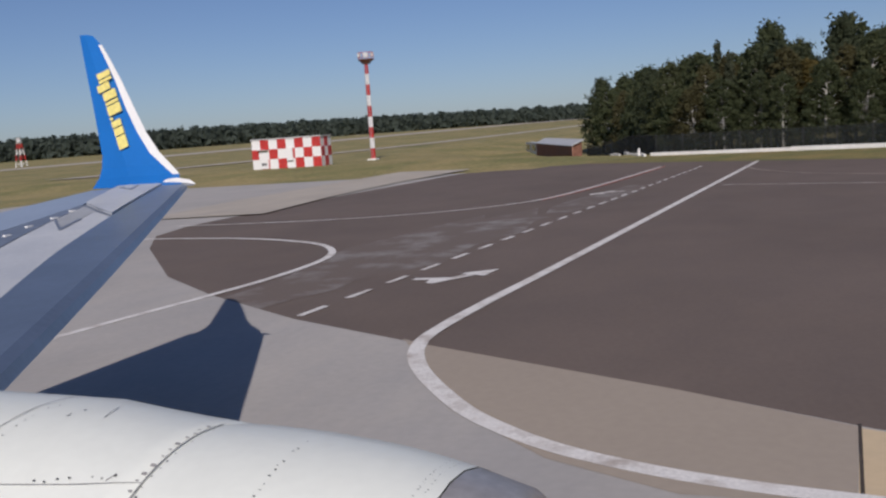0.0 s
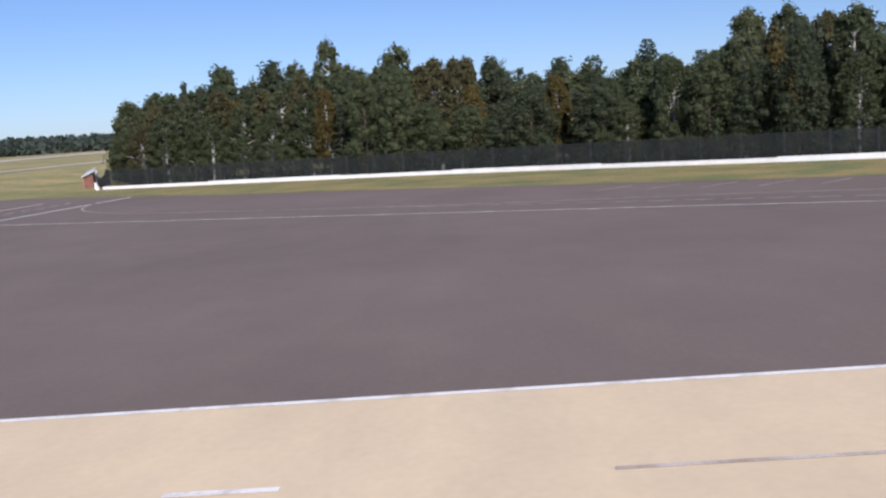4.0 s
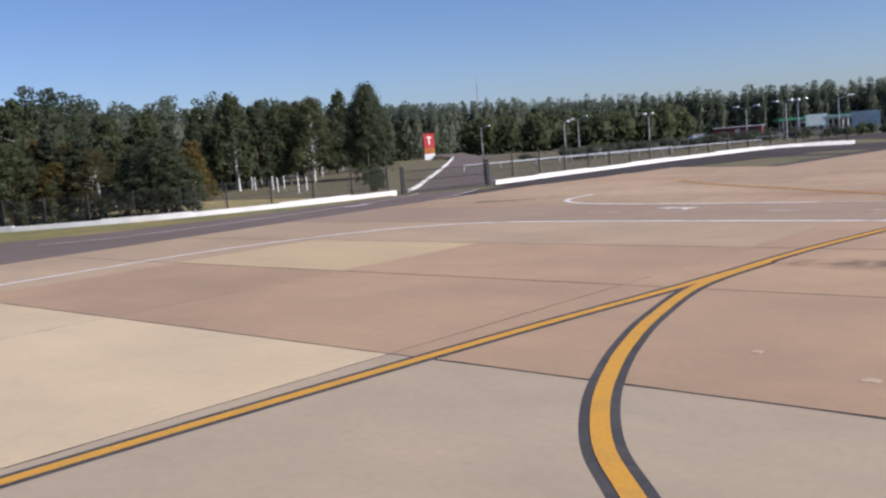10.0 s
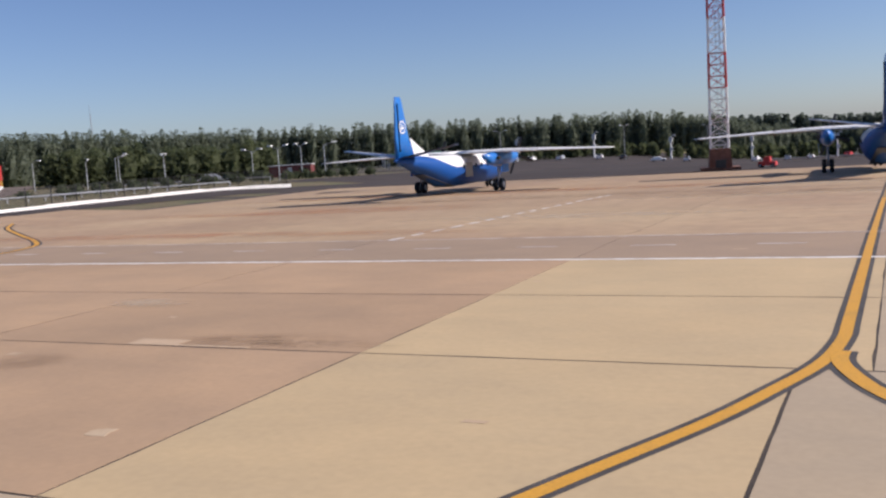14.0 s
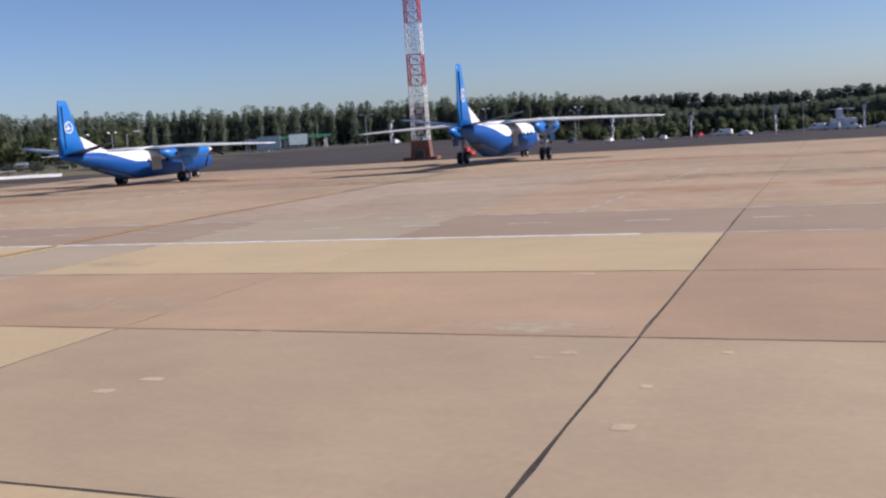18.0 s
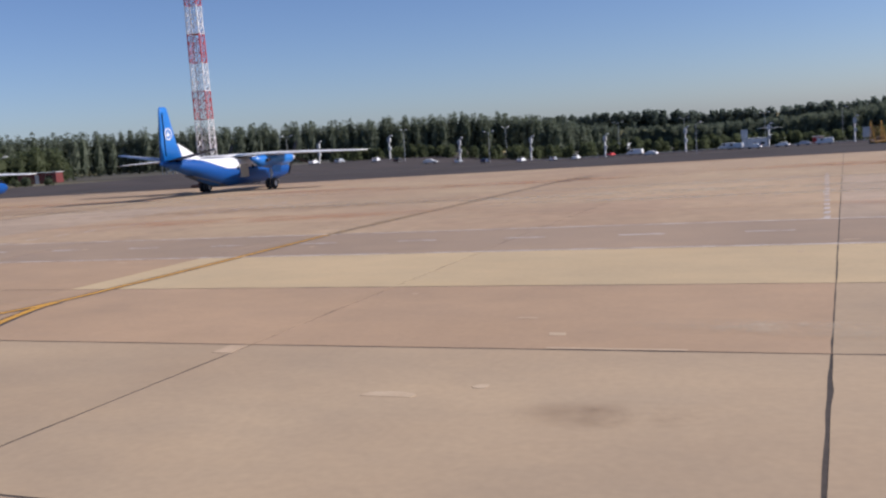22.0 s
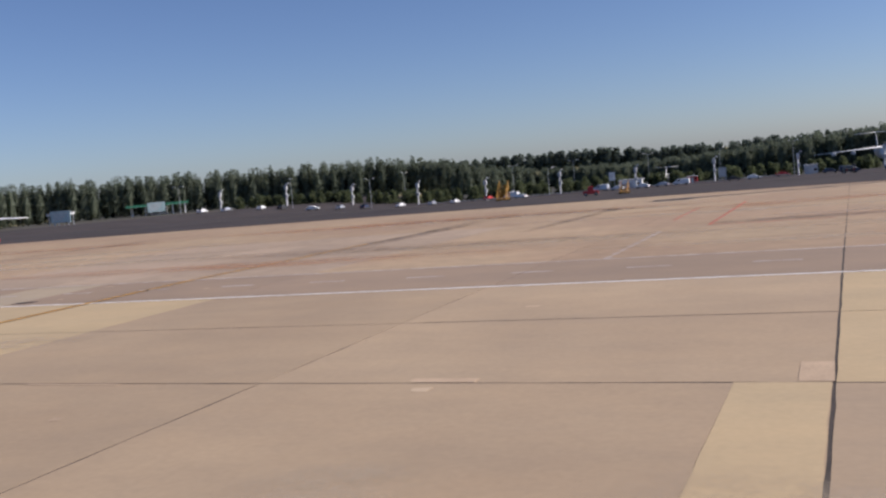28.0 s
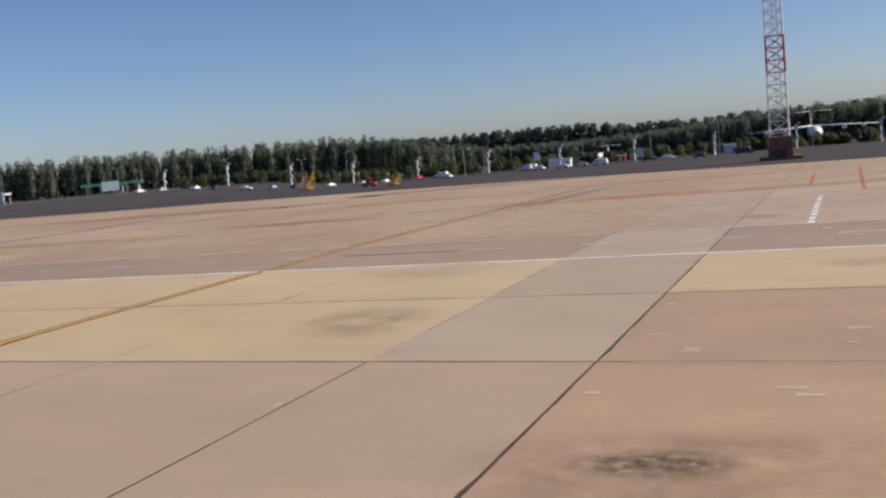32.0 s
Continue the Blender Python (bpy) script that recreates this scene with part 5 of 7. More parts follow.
def wheel(parent, x, y, z, r, w, name="wheel"):
    n = 20
    rings = []
    for dy, rr in ((-w / 2, r * 0.62), (-w / 2, r * 0.9), (-w * 0.3, r), (w * 0.3, r), (w / 2, r * 0.9), (w / 2, r * 0.62)):
        rings.append([Vector((x + math.cos(2 * math.pi * k / n) * rr, y + dy, z + math.sin(2 * math.pi * k / n) * rr)) for k in range(n)])
    wh = part(name, G().loft(rings), M_RUBBER, parent, smooth=True)
    part("rim", G().tube((x, y - w * 0.52, z), (x, y + w * 0.52, z), r * 0.5, n=14), M_GALV, wh if parent.parent is None else parent)
    return wh


def turboprop():
    t = thing("turboprop_aircraft", "blue and white twin turboprop freighter, parked with propellers stopped", "aircraft", group="parked turboprops")
    sect = [(10.6, 2.05, 0.05, 0.05), (10.45, 2.05, 0.35, 0.33), (9.9, 2.10, 0.75, 0.72), (9.0, 2.22, 1.08, 1.05), (7.9, 2.35, 1.32, 1.32), (6.5, 2.4, 1.45, 1.45), (3, 2.4, 1.45, 1.45), (-2.5, 2.4, 1.45, 1.45),
            (-4.5, 2.52, 1.42, 1.35), (-6.5, 2.85, 1.28, 1.08), (-8.5, 3.2, 1.0, 0.78), (-10.5, 3.5, 0.65, 0.5), (-12.2, 3.68, 0.32, 0.26), (-13.0, 3.75, 0.06, 0.08)]
    part("fuselage", G().loft([ellipse(*s) for s in sect]), M_LIVERY, t, smooth=True)
    for s in (1, -1):
        w = part("wing", G().loft([aerofoil(-1.2, 2.5, s * y, 3.86, 0.24) for y in (0.0, 1.6, 4.4)] + [aerofoil(-1.05, 1.9, s * 8.5, 3.80, 0.17), aerofoil(-0.75, 1.15, s * 13.9, 3.66, 0.09), aerofoil(-0.5, 0.9, s * 14.6, 3.65, 0.04)]), M_WHITE, t, "long white high wing", True)
        part("flap_line", G().box(-0.95, -0.88, min(s * 1.6, s * 8.2), max(s * 1.6, s * 8.2), 3.93, 3.965), M_GREYBOX, w)
        # left half white as sunlit, right half dark as shaded: light put into paint
        part("tailplane", G().loft([aerofoil(-12.6, -9.9, s * 0.2, 3.95, 0.14), aerofoil(-12.5, -11.2, s * 5.0, 4.75, 0.06)]), M_DARKBLUE if s < 0 else M_WHITE, t, "thin tapered tailplane half, painted as lit or shaded", True)
        nac = part("engine_nacelle", G().loft([ellipse(x, z, ry, rz) for x, z, ry, rz in ((4.55, 3.35, 0.30, 0.32), (4.2, 3.35, 0.5, 0.55), (3.2, 3.32, 0.6, 0.68), (1.5, 3.28, 0.66, 0.76), (-0.5, 3.2, 0.62, 0.70), (-2.2, 3.3, 0.42, 0.5), (-3.6, 3.55, 0.12, 0.16))]), M_BLUE, t, "blue engine nacelle", True, )
        for v in nac.data.vertices:
            v.co.y += s * 3.95
        sp = part("spinner", G().loft([[Vector((x, s * 3.95 + math.cos(a) * r, 3.35 + math.sin(a) * r)) for a in [2 * math.pi * k / 14 for k in range(14)]] for x, r in ((5.3, 0.02), (5.15, 0.16), (4.85, 0.28), (4.55, 0.31))]), M_WHITE, nac, smooth=True)
        part("exhaust", G().tube((-0.9, s * 4.45, 3.35), (-1.7, s * 4.62, 3.3), 0.16, 0.15, n=10), M_DARK_METAL, nac)
        for k in range(4):
            a = radians(90 * k + 20)
            d, e = Vector((0, math.cos(a), math.sin(a))), Vector((0, -math.sin(a), math.cos(a)))
            c = Vector((4.9, s * 3.95, 3.35))
            rings = []
            for u, wd, tw in ((0.22, 0.10, 0.9), (0.6, 0.17, 0.7), (1.2, 0.18, 0.45), (1.85, 0.11, 0.25)):
                ch = e * math.cos(tw) * wd + Vector((1, 0, 0)) * math.sin(tw) * wd
                th = e.cross(d).normalized() * 0.02
                rings.append([c + d * u - ch, c + d * u + th, c + d * u + ch, c + d * u - th])
            part("propeller_blade", G().loft(rings), M_DARK_METAL, nac)
        leg = part("main_gear", G().tube((0.1, s * 3.95, 2.75), (0.0, s * 3.95, 0.56), 0.12, 0.10, n=10).tube((1.0, s * 3.95, 2.7), (0.05, s * 3.95, 1.1), 0.06, n=8).tube((0, s * 3.95 - 0.35, 0.56), (0, s * 3.95 + 0.35, 0.56), 0.07, n=8), M_GALV, t)
        for dy in (-0.3, 0.3):
            wheel(leg, 0, s * 3.95 + dy, 0.56, 0.56, 0.34)
        part("gear_door", G().box(-0.7, 0.9, s * 4.62 - 0.02, s * 4.62 + 0.02, 2.0, 2.75), M_BLUE, leg)
    # fin with rudder and white root fillet
    fin = G().loft([aerofoil(-12.9, -8.9, 0, 3.25, 0.17, up=1), aerofoil(-12.75, -10.1, 0, 5.2, 0.14, up=1), aerofoil(-12.45, -11.0, 0, 8.1, 0.09, up=1), aerofoil(-12.3, -11.25, 0, 8.55, 0.04, up=1)])
    f = part("fin", fin, M_BLUE, t, "blue tail fin with white round emblem", True)
    part("rudder_gap", G().box(-12.01, -11.99, -0.14, 0.15, 4.1, 8.0), M_DARKBLUE, f)
    part("dorsal_fillet", G().add([(-9.3, 0.17, 3.45), (-6.0, 0.05, 3.45), (-10.0, 0.14, 5.15), (-9.3, -0.1, 3.45), (-6.0, -0.05, 3.45), (-10.0, -0.05, 5.25)], [(0, 1, 2), (5, 4, 3), (0, 3, 4, 1), (1, 4, 5, 2), (2, 5, 3, 0)]), M_WHITE, f, "white fin root fillet")
    for s, th in ((1, 0.17), (-1, 0.10)):
        g = G()
        n = 24
        for k in range(n):
            a0, a1 = 2 * math.pi * k / n, 2 * math.pi * (k + 1) / n
            g.add([(-11.35 + math.cos(a) * r, s * th, 6.1 + math.sin(a) * r) for a, r in ((a0, 0.44), (a1, 0.44), (a1, 0.55), (a0, 0.55))], [(0, 1, 2, 3)])
        g.add([(-11.35 + x, s * th, 6.1 + z) for x, z in ((-0.12, -0.25), (0.33, -0.05), (0.05, 0.02), (-0.12, 0.38), (-0.16, 0.0), (-0.36, -0.14))], [(0, 1, 2, 3, 4, 5)])
        part("emblem", g, M_WHITE, f)
    for s in (1, -1):
        for k in range(6):
            x = 5.2 - 1.45 * k
            part("window", G().tube((x, s * 1.40, 2.72), (x, s * 1.455, 2.72), 0.19, n=14), M_GLASS, t)
        for x, w_ in ((8.6, 0.5), (8.05, 0.4)):
            part("cockpit_window", G().box(x - w_ / 2, x + w_ / 2, min(s * 1.0, s * 1.22), max(s * 1.0, s * 1.22), 2.75, 3.12), M_GLASS, t)
    part("side_door", G().box(-1.7, -0.15, -1.475, -1.40, 1.75, 3.05), M_BEIGE, t, "beige unpainted side door panel")
    part("tail_ramp", G().add([(-3.3, -0.95, 1.06), (-3.3, 0.95, 1.06), (-8.6, 0.5, 2.42), (-8.6, -0.5, 2.42), (-3.3, -0.95, 1.0), (-3.3, 0.95, 1.0), (-8.6, 0.5, 2.36), (-8.6, -0.5, 2.36)], [(0, 1, 2, 3), (7, 6, 5, 4), (0, 4, 5, 1), (1, 5, 6, 2), (2, 6, 7, 3), (3, 7, 4, 0)]), M_DARKBLUE, t)
    ng = part("nose_gear", G().tube((7.7, 0, 1.3), (7.65, 0, 0.35), 0.09, n=8).tube((7.65, -0.28, 0.35), (7.65, 0.28, 0.35), 0.05, n=8), M_GALV, t)
    for dy in (-0.22, 0.22):
        wheel(ng, 7.65, dy, 0.36, 0.36, 0.22)
    return t


PLANE = turboprop()
for ob in PLANE.children_recursive:
    # the body sits low on its wheels; the fin stands taller
    if ob.name.split(".")[0] in ("fuselage", "wing", "flap_line", "tailplane", "engine_nacelle", "spinner", "exhaust", "propeller_blade", "gear_door", "ventral_fin", "window", "cockpit_window", "side_door", "tail_ramp"):
        ob.data.transform(Matrix.Translation((0, 0, -0.33)))
PLANE.matrix_basis = pose(-59.8, 60.8, apron_fall(-59.8, 60.8), 0, 0, 90.2) @ Matrix.Diagonal((0.92, 0.92, 0.92, 1))
copy_thing(PLANE, pose(-26.9, 68.4, apron_fall(-26.9, 68.4), 0, 0, 92)).scale = (0.98, 0.98, 0.98)


# ---- lattice lighting masts ----
def lattice_mast(x, y, h, label, turn, plat=True):
    t = thing("floodlight_mast", label, "mast", pose(x, y, height(x, y), 0, 0, turn))
    b = part("base_house", G().box(-1.15, 1.15, -1.1, 1.1, -0.05, 2.2, taper=0.85).box(-1.9, 1.9, -1.5, 1.5, -0.05, 0.35), M_BRICK, t, "dark red machinery base")
    part("hatch", G().box(-0.5, 0.5, -1.62, -1.35, 0.3, 1.1), M_DARK_METAL, b)
    seg, z, k = 3.4, 1.4, 0
    while z < h:
        z1 = min(z + seg, h)
        m = M_RED if k % 2 == 0 and k > 0 else M_WHITE
        w0, w1 = 0.88 - 0.2 * z / h, 0.88 - 0.2 * z1 / h
        legs = [part("mast_leg", G().tube((sx * w0, sy * w0, z), (sx * w1, sy * w1, z1), 0.075, n=6), m, t) for sx, sy in ((-1, -1), (1, -1), (1, 1), (-1, 1))]
        n = 3
        for q in range(n):
            a, c = z + (z1 - z) * q / n, z + (z1 - z) * (q + 1) / n
            wa, wc = w0 + (w1 - w0) * q / n, w0 + (w1 - w0) * (q + 1) / n
            for leg, (sx, sy, tx, ty) in zip(legs, ((-1, -1, 1, -1), (1, -1, 1, 1), (1, 1, -1, 1), (-1, 1, -1, -1))):
                part("brace", G().tube((sx * wa, sy * wa, a), (tx * wc, ty * wc, c), 0.035, n=4, caps=False), m, leg)
                part("brace", G().tube((tx * wa, ty * wa, a), (sx * wc, sy * wc, c), 0.035, n=4, caps=False), m, leg)
                part("cross_rail", G().tube((sx * wa, sy * wa, a), (tx * wa, ty * wa, a), 0.04, n=4, caps=False), m, leg)
        if k % 2 == 1 and k < 8:
            part("rest_platform", G().box(-w0 * 0.8, w0 * 0.8, -w0 * 0.8, w0 * 0.8, z - 0.04, z + 0.04), M_RED, t)
        z, k = z1, k + 1
    stile = part("ladder_stile", G().tube((0.35, -0.85, 1.4), (0.2, -0.6, h), 0.03, n=4), M_GALV, t)
    part("ladder_stile", G().tube((-0.05, -0.85, 1.4), (-0.2, -0.6, h), 0.03, n=4), M_GALV, t)
    for q in range(int((h - 1.6) / 0.5)):
        u = q * 0.5 / (h - 1.4)
        yy = -0.85 + 0.25 * u
        part("rung", G().tube((0.35 - 0.15 * u, yy, 1.5 + q * 0.5), (-0.05 - 0.15 * u, yy, 1.5 + q * 0.5), 0.018, n=4, caps=False), M_GALV, stile)
    if plat:
        part("lamp_platform", G().box(-1.7, 1.7, -1.5, 1.5, h, h + 0.12).box(-1.7, 1.7, -1.5, -1.45, h + 0.9, h + 0.95).box(-1.7, 1.7, 1.45, 1.5, h + 0.9, h + 0.95), M_RED, t)
        for q in range(6):
            part("floodlight", G().box(-1.5 + q * 0.55, -1.1 + q * 0.55, -1.75, -1.45, h + 0.2, h + 0.65), M_GREYBOX, t)
    return t


lattice_mast(-41.6, 84.6, 27.0, "red and white lattice floodlight mast on a dark red base", 12)
lattice_mast(97.6, 82.0, 27.0, "tall red and white lattice floodlight mast beside the far road", 5)


# ---- striped tower and chequered hut ----
def striped_tower(x, y):
    t = thing("striped_mast", "slim red and white striped tubular mast with lamp platform", "mast", pose(x, y, height(x, y) - 0.1))
    part("footing", G().box(-0.6, 0.6, -0.6, 0.6, -0.2, 0.25), M_KERB, t)
    n, h = 9, 12.4
    for k in range(n):
        part("tube_section", G().tube((0, 0, 0.2 + h * k / n), (0, 0, 0.2 + h * (k + 1) / n), 0.34 - 0.012 * k, 0.34 - 0.012 * (k + 1), n=14), M_RED if k % 2 == 0 else M_WHITE, t, smooth=False)
    part("platform", G().tube((0, 0, 12.5), (0, 0, 13.0), 0.45, 0.95, n=12).tube((0, 0, 13.0), (0, 0, 13.12), 1.05, n=12), M_BRICK, t)
    rail = G()
    for k in range(12):
        a, b = 2 * math.pi * k / 12, 2 * math.pi * (k + 1) / 12
        rail.tube((math.cos(a) * 1.0, math.sin(a) * 1.0, 13.1), (math.cos(a) * 1.0, math.sin(a) * 1.0, 14.0), 0.025, n=4)
        rail.tube((math.cos(a), math.sin(a), 14.0), (math.cos(b), math.sin(b), 14.0), 0.025, n=4)
    part("railing", rail, M_RED, t)
    for a in (20, 110, 200, 290):
        m = pose(math.cos(radians(a)) * 0.75, math.sin(radians(a)) * 0.75, 13.6, 0, 0, a)
        part("lamp", G().box(-0.1, 0.3, -0.28, 0.28, -0.2, 0.3, m), M_GREYBOX, t)
    lad = G().tube((0.42, 0.15, 0.4), (0.40, 0.15, 12.6), 0.025, n=4).tube((0.42, -0.15, 0.4), (0.40, -0.15, 12.6), 0.025, n=4)
    for k in range(24):
        lad.tube((0.42, 0.15, 0.6 + 0.5 * k), (0.42, -0.15, 0.6 + 0.5 * k), 0.018, n=4, caps=False)
    part("ladder", lad, M_GALV, t)


striped_tower(-205, -124.3)


def hut():
    """A flat-roofed hut painted in red and white squares, its long side to the road."""
    z = height(-193, -130)
    t = thing("chequered_hut", "flat-roofed airfield hut painted in red and white squares", "hut", pose(-192.2, -130.2, z - 0.05, 0, 0, 4))
    lx, ly, h = 3.4, 9.0, 3.55
    part("wall", G().box(-lx, 0, -ly / 2, ly / 2, 0, h), M_WHITE, t)
    for i in range(8):
        for j in range(3):
            if (i + j) % 2:
                part("red_square", G().box(0.0, 0.025, -ly / 2 + i * ly / 8, -ly / 2 + (i + 1) * ly / 8, j * h / 3, (j + 1) * h / 3), M_RED, t)
    for i in range(3):
        for j in range(3):
            if (i + j) % 2:
                for s in (-1, 1):
                    y = s * ly / 2
                    part("red_square", G().box(-lx + i * lx / 3, -lx + (i + 1) * lx / 3, min(y, y + s * 0.025), max(y, y + s * 0.025), j * h / 3, (j + 1) * h / 3), M_RED, t)
    part("roof", G().box(-lx - 0.12, 0.12, -ly / 2 - 0.12, ly / 2 + 0.12, h, h + 0.12), M_GREYBOX, t)
    d = part("door", G().box(0.03, 0.07, -3.6, -2.4, 0.05, 2.15), M_WHITE, t)
    part("vent", G().box(0.07, 0.09, -3.3, -3.05, 0.4, 0.75).box(0.07, 0.09, -2.95, -2.7, 0.4, 0.75), M_DARK_METAL, d)
    part("canopy", G().box(0.03, 0.5, -3.7, -2.3, 2.3, 2.36), M_GREYBOX, t)
    b = part("cabinet", G().box(0.03, 0.28, 0.1, 0.9, 0.9, 2.4), M_WHITE, t)


hut()


def beacon(x, y):
    t = thing("approach_beacon", "small red and white lattice beacon far across the field", "beacon", pose(x, y, height(x, y) - 0.1))
    for k in range(5):
        g = G()
        w = 1.5 - 0.24 * k
        for sx in (-1, 1):
            for sy in (-1, 1):
                g.tube((sx * w, sy * w, k * 2.2), (sx * (w - 0.24), sy * (w - 0.24), k * 2.2 + 2.2), 0.16, n=5)
            g.tube((sx * w, -w, k * 2.2), (sx * (w - 0.24), w, k * 2.2 + 2.2), 0.1, n=4)
            g.tube((-w, sx * w, k * 2.2), (w, sx * w, k * 2.2 + 2.2), 0.1, n=4)
        part("lattice_section", g, M_WHITE if k % 2 == 0 else M_RED, t)


beacon(-385, -345)


def shed():
    """The long low shed in the hollow at the corner of the wood."""
    t = thing("low_shed", "long low shed with rusty brown walls and pale roof", "shed", pose(-213.65, -99.6, -1.15, 0, 0, 20.5))
    part("wall", G().box(-37, -0.1, 0.1, 1.3, -1.2, 1.85), M_BRICK, t)
    part("roof", G().add([(x, y, z + dz) for dz in (0, 0.1) for x, y, z in ((-37.4, -0.2, 1.85), (0.3, -0.2, 1.85), (0.3, 1.6, 2.6), (-37.4, 1.6, 2.6))],
                         [(4, 5, 6, 7), (3, 2, 1, 0), (0, 1, 5, 4), (1, 2, 6, 5), (2, 3, 7, 6), (3, 0, 4, 7)]), M_GREYBOX, t, "pale grey sheet roof")
    part("gable", G().add([(x, y, z) for x in (-37, -0.1) for y, z in ((0.1, 1.85), (1.3, 1.85), (1.3, 2.46))], [(0, 1, 2), (5, 4, 3), (0, 3, 4, 1), (1, 4, 5, 2), (2, 5, 3, 0)]), M_BRICK, t)
    for k in range(19):
        part("wall_panel", G().box(-37 + k * 1.95, -35.2 + k * 1.95, 0.02, 0.1, -1.2, 1.75), M_BRICK, t)
    for k in range(20):
        part("wall_post", G().box(-37.1 + k * 1.95, -36.98 + k * 1.95, -0.05, 0.08, -1.2, 1.82), M_RUSTPOST, t, "pinkish rusty post")
    part("annex", G().box(-56, -39, 0.4, 1.6, -1.4, 1.9), M_GREYBOX, t, "grey annex")
    for x in (-55, -47):
        part("annex_window", G().box(x, x + 5, 0.34, 0.42, 0.5, 1.5), M_GLASS, t)


shed()

# ---- car park behind the apron ----
def draped(xs, ys, z):
    g = G()
    n = len(xs)
    vs = [(x, y, height(x, y) + z) for y in ys for x in xs]
    return g.add(vs, [(j * n + i, j * n + i + 1, (j + 1) * n + i + 1, (j + 1) * n + i) for j in range(len(ys) - 1) for i in range(n - 1)])


ACROSS = list(range(-134, 160, 8))
setting("car_park", draped(ACROSS, list(range(214, 330, 8)) + [340, 370], 0.03), M_ASPH_OLD, "grey asphalt car park below the apron", "car park")
setting("sloping_yard", draped(ACROSS, range(150, 220, 8), 0.02), M_ASPH_OLD, "dark asphalt yard falling away from the apron to the car park", "slope")
setting("asphalt_slope", draped(ACROSS[4:], range(94, 154, 8), 0.011), M_ASPH_OLD, "dark asphalt slope behind the far road", "slope")
setting("shaded_grass", draped(range(-214, -70, 8), range(30, 182, 8), -0.03), M_ROUGH, "olive grass under the trees beside the access road", "grass")
setting("rough_ground", draped([-320, -280, -250] + list(range(-230, -130, 8)), list(range(174, 330, 8)) + [340, 370], 0.025), M_SCRUB, "dark rough ground below the forest edge", "ground")


def light_pole(x, y, tall, box=True):
    z = height(x, y)
    t = thing("light_pole", "pale concrete light pole carrying a grey box and lamps", "light pole", pose(x, y, z), "row of light poles in the car park")
    part("pole", G().tube((0, 0, -0.1), (0, 0, tall), 0.30, 0.2, n=10), M_KERB, t)
    if box:
        part("box", G().box(-0.45, 0.55, -0.45, 0.45, tall - 1.7, tall - 0.1), M_GREYBOX, t)
        part("lamp_arm", G().tube((0, 0, tall), (0.9, 0, tall + 0.5), 0.09, n=6).box(0.5, 1.3, -0.3, 0.3, tall + 0.3, tall + 0.75), M_GREYBOX, t)
        part("lower_box", G().box(-0.35, 0.65, -0.4, 0.4, tall - 4.3, tall - 3.3), M_GREYBOX, t)


for k, (x, y) in enumerate(((-135, 283), (-111.3, 290), (-88.2, 297), (-63.9, 300.3), (-39.3, 303), (-14, 308), (11.6, 310), (36.8, 313), (62.5, 317), (88, 320), (113, 322))):
    light_pole(x, y, 7.0 + 0.6 * (k % 2))


def lamp_post(x, y, h=6.5, arms=2, turn=0.0):
    t = thing("street_lamp", "slender grey street lamp with white lamp heads", "street lamp", pose(x, y, height(x, y), 0, 0, turn), "street lamps by the car park")
    part("pole", G().tube((0, 0, -0.1), (0, 0, h), 0.11, 0.06, n=8), M_GALV, t)
    for s in ((-1, 1) if arms == 2 else (1,)):
        a = part("arm", G().tube((0, 0, h - 0.1), (s * 1.6, 0, h + 0.35), 0.05, n=6), M_GALV, t)
        part("lamp_head", G().box(s * 1.6 - 0.45, s * 1.6 + 0.45, -0.18, 0.18, h + 0.28, h + 0.46, taper=0.8), M_WHITE, a)


r = random.Random(9)
for x, y, h, a in ((-116.4, 110.8, 4.6, 2), (-109, 107, 4.8, 2), (-112, 118, 5.2, 2), (-104, 112, 5.0, 1), (-128, 104, 4.6, 2), (-150, 118, 5.5, 1), (-160, 128, 5.5, 1), (-140, 100, 4.4, 1), (-175, 122, 5.5, 1),
                   (-128, 250, 9, 2), (-96, 268, 9.5, 2), (-70, 275, 9.5, 2), (-44, 350, 12, 2), (-20, 352, 12, 2), (8, 356, 12, 2), (34, 358, 12, 1), (60, 352, 12, 2), (-82, 330, 11, 2), (92, 350, 12, 2), (-5, 262, 8, 1)):
    lamp_post(x, y, h, a, r.uniform(-40, 40))


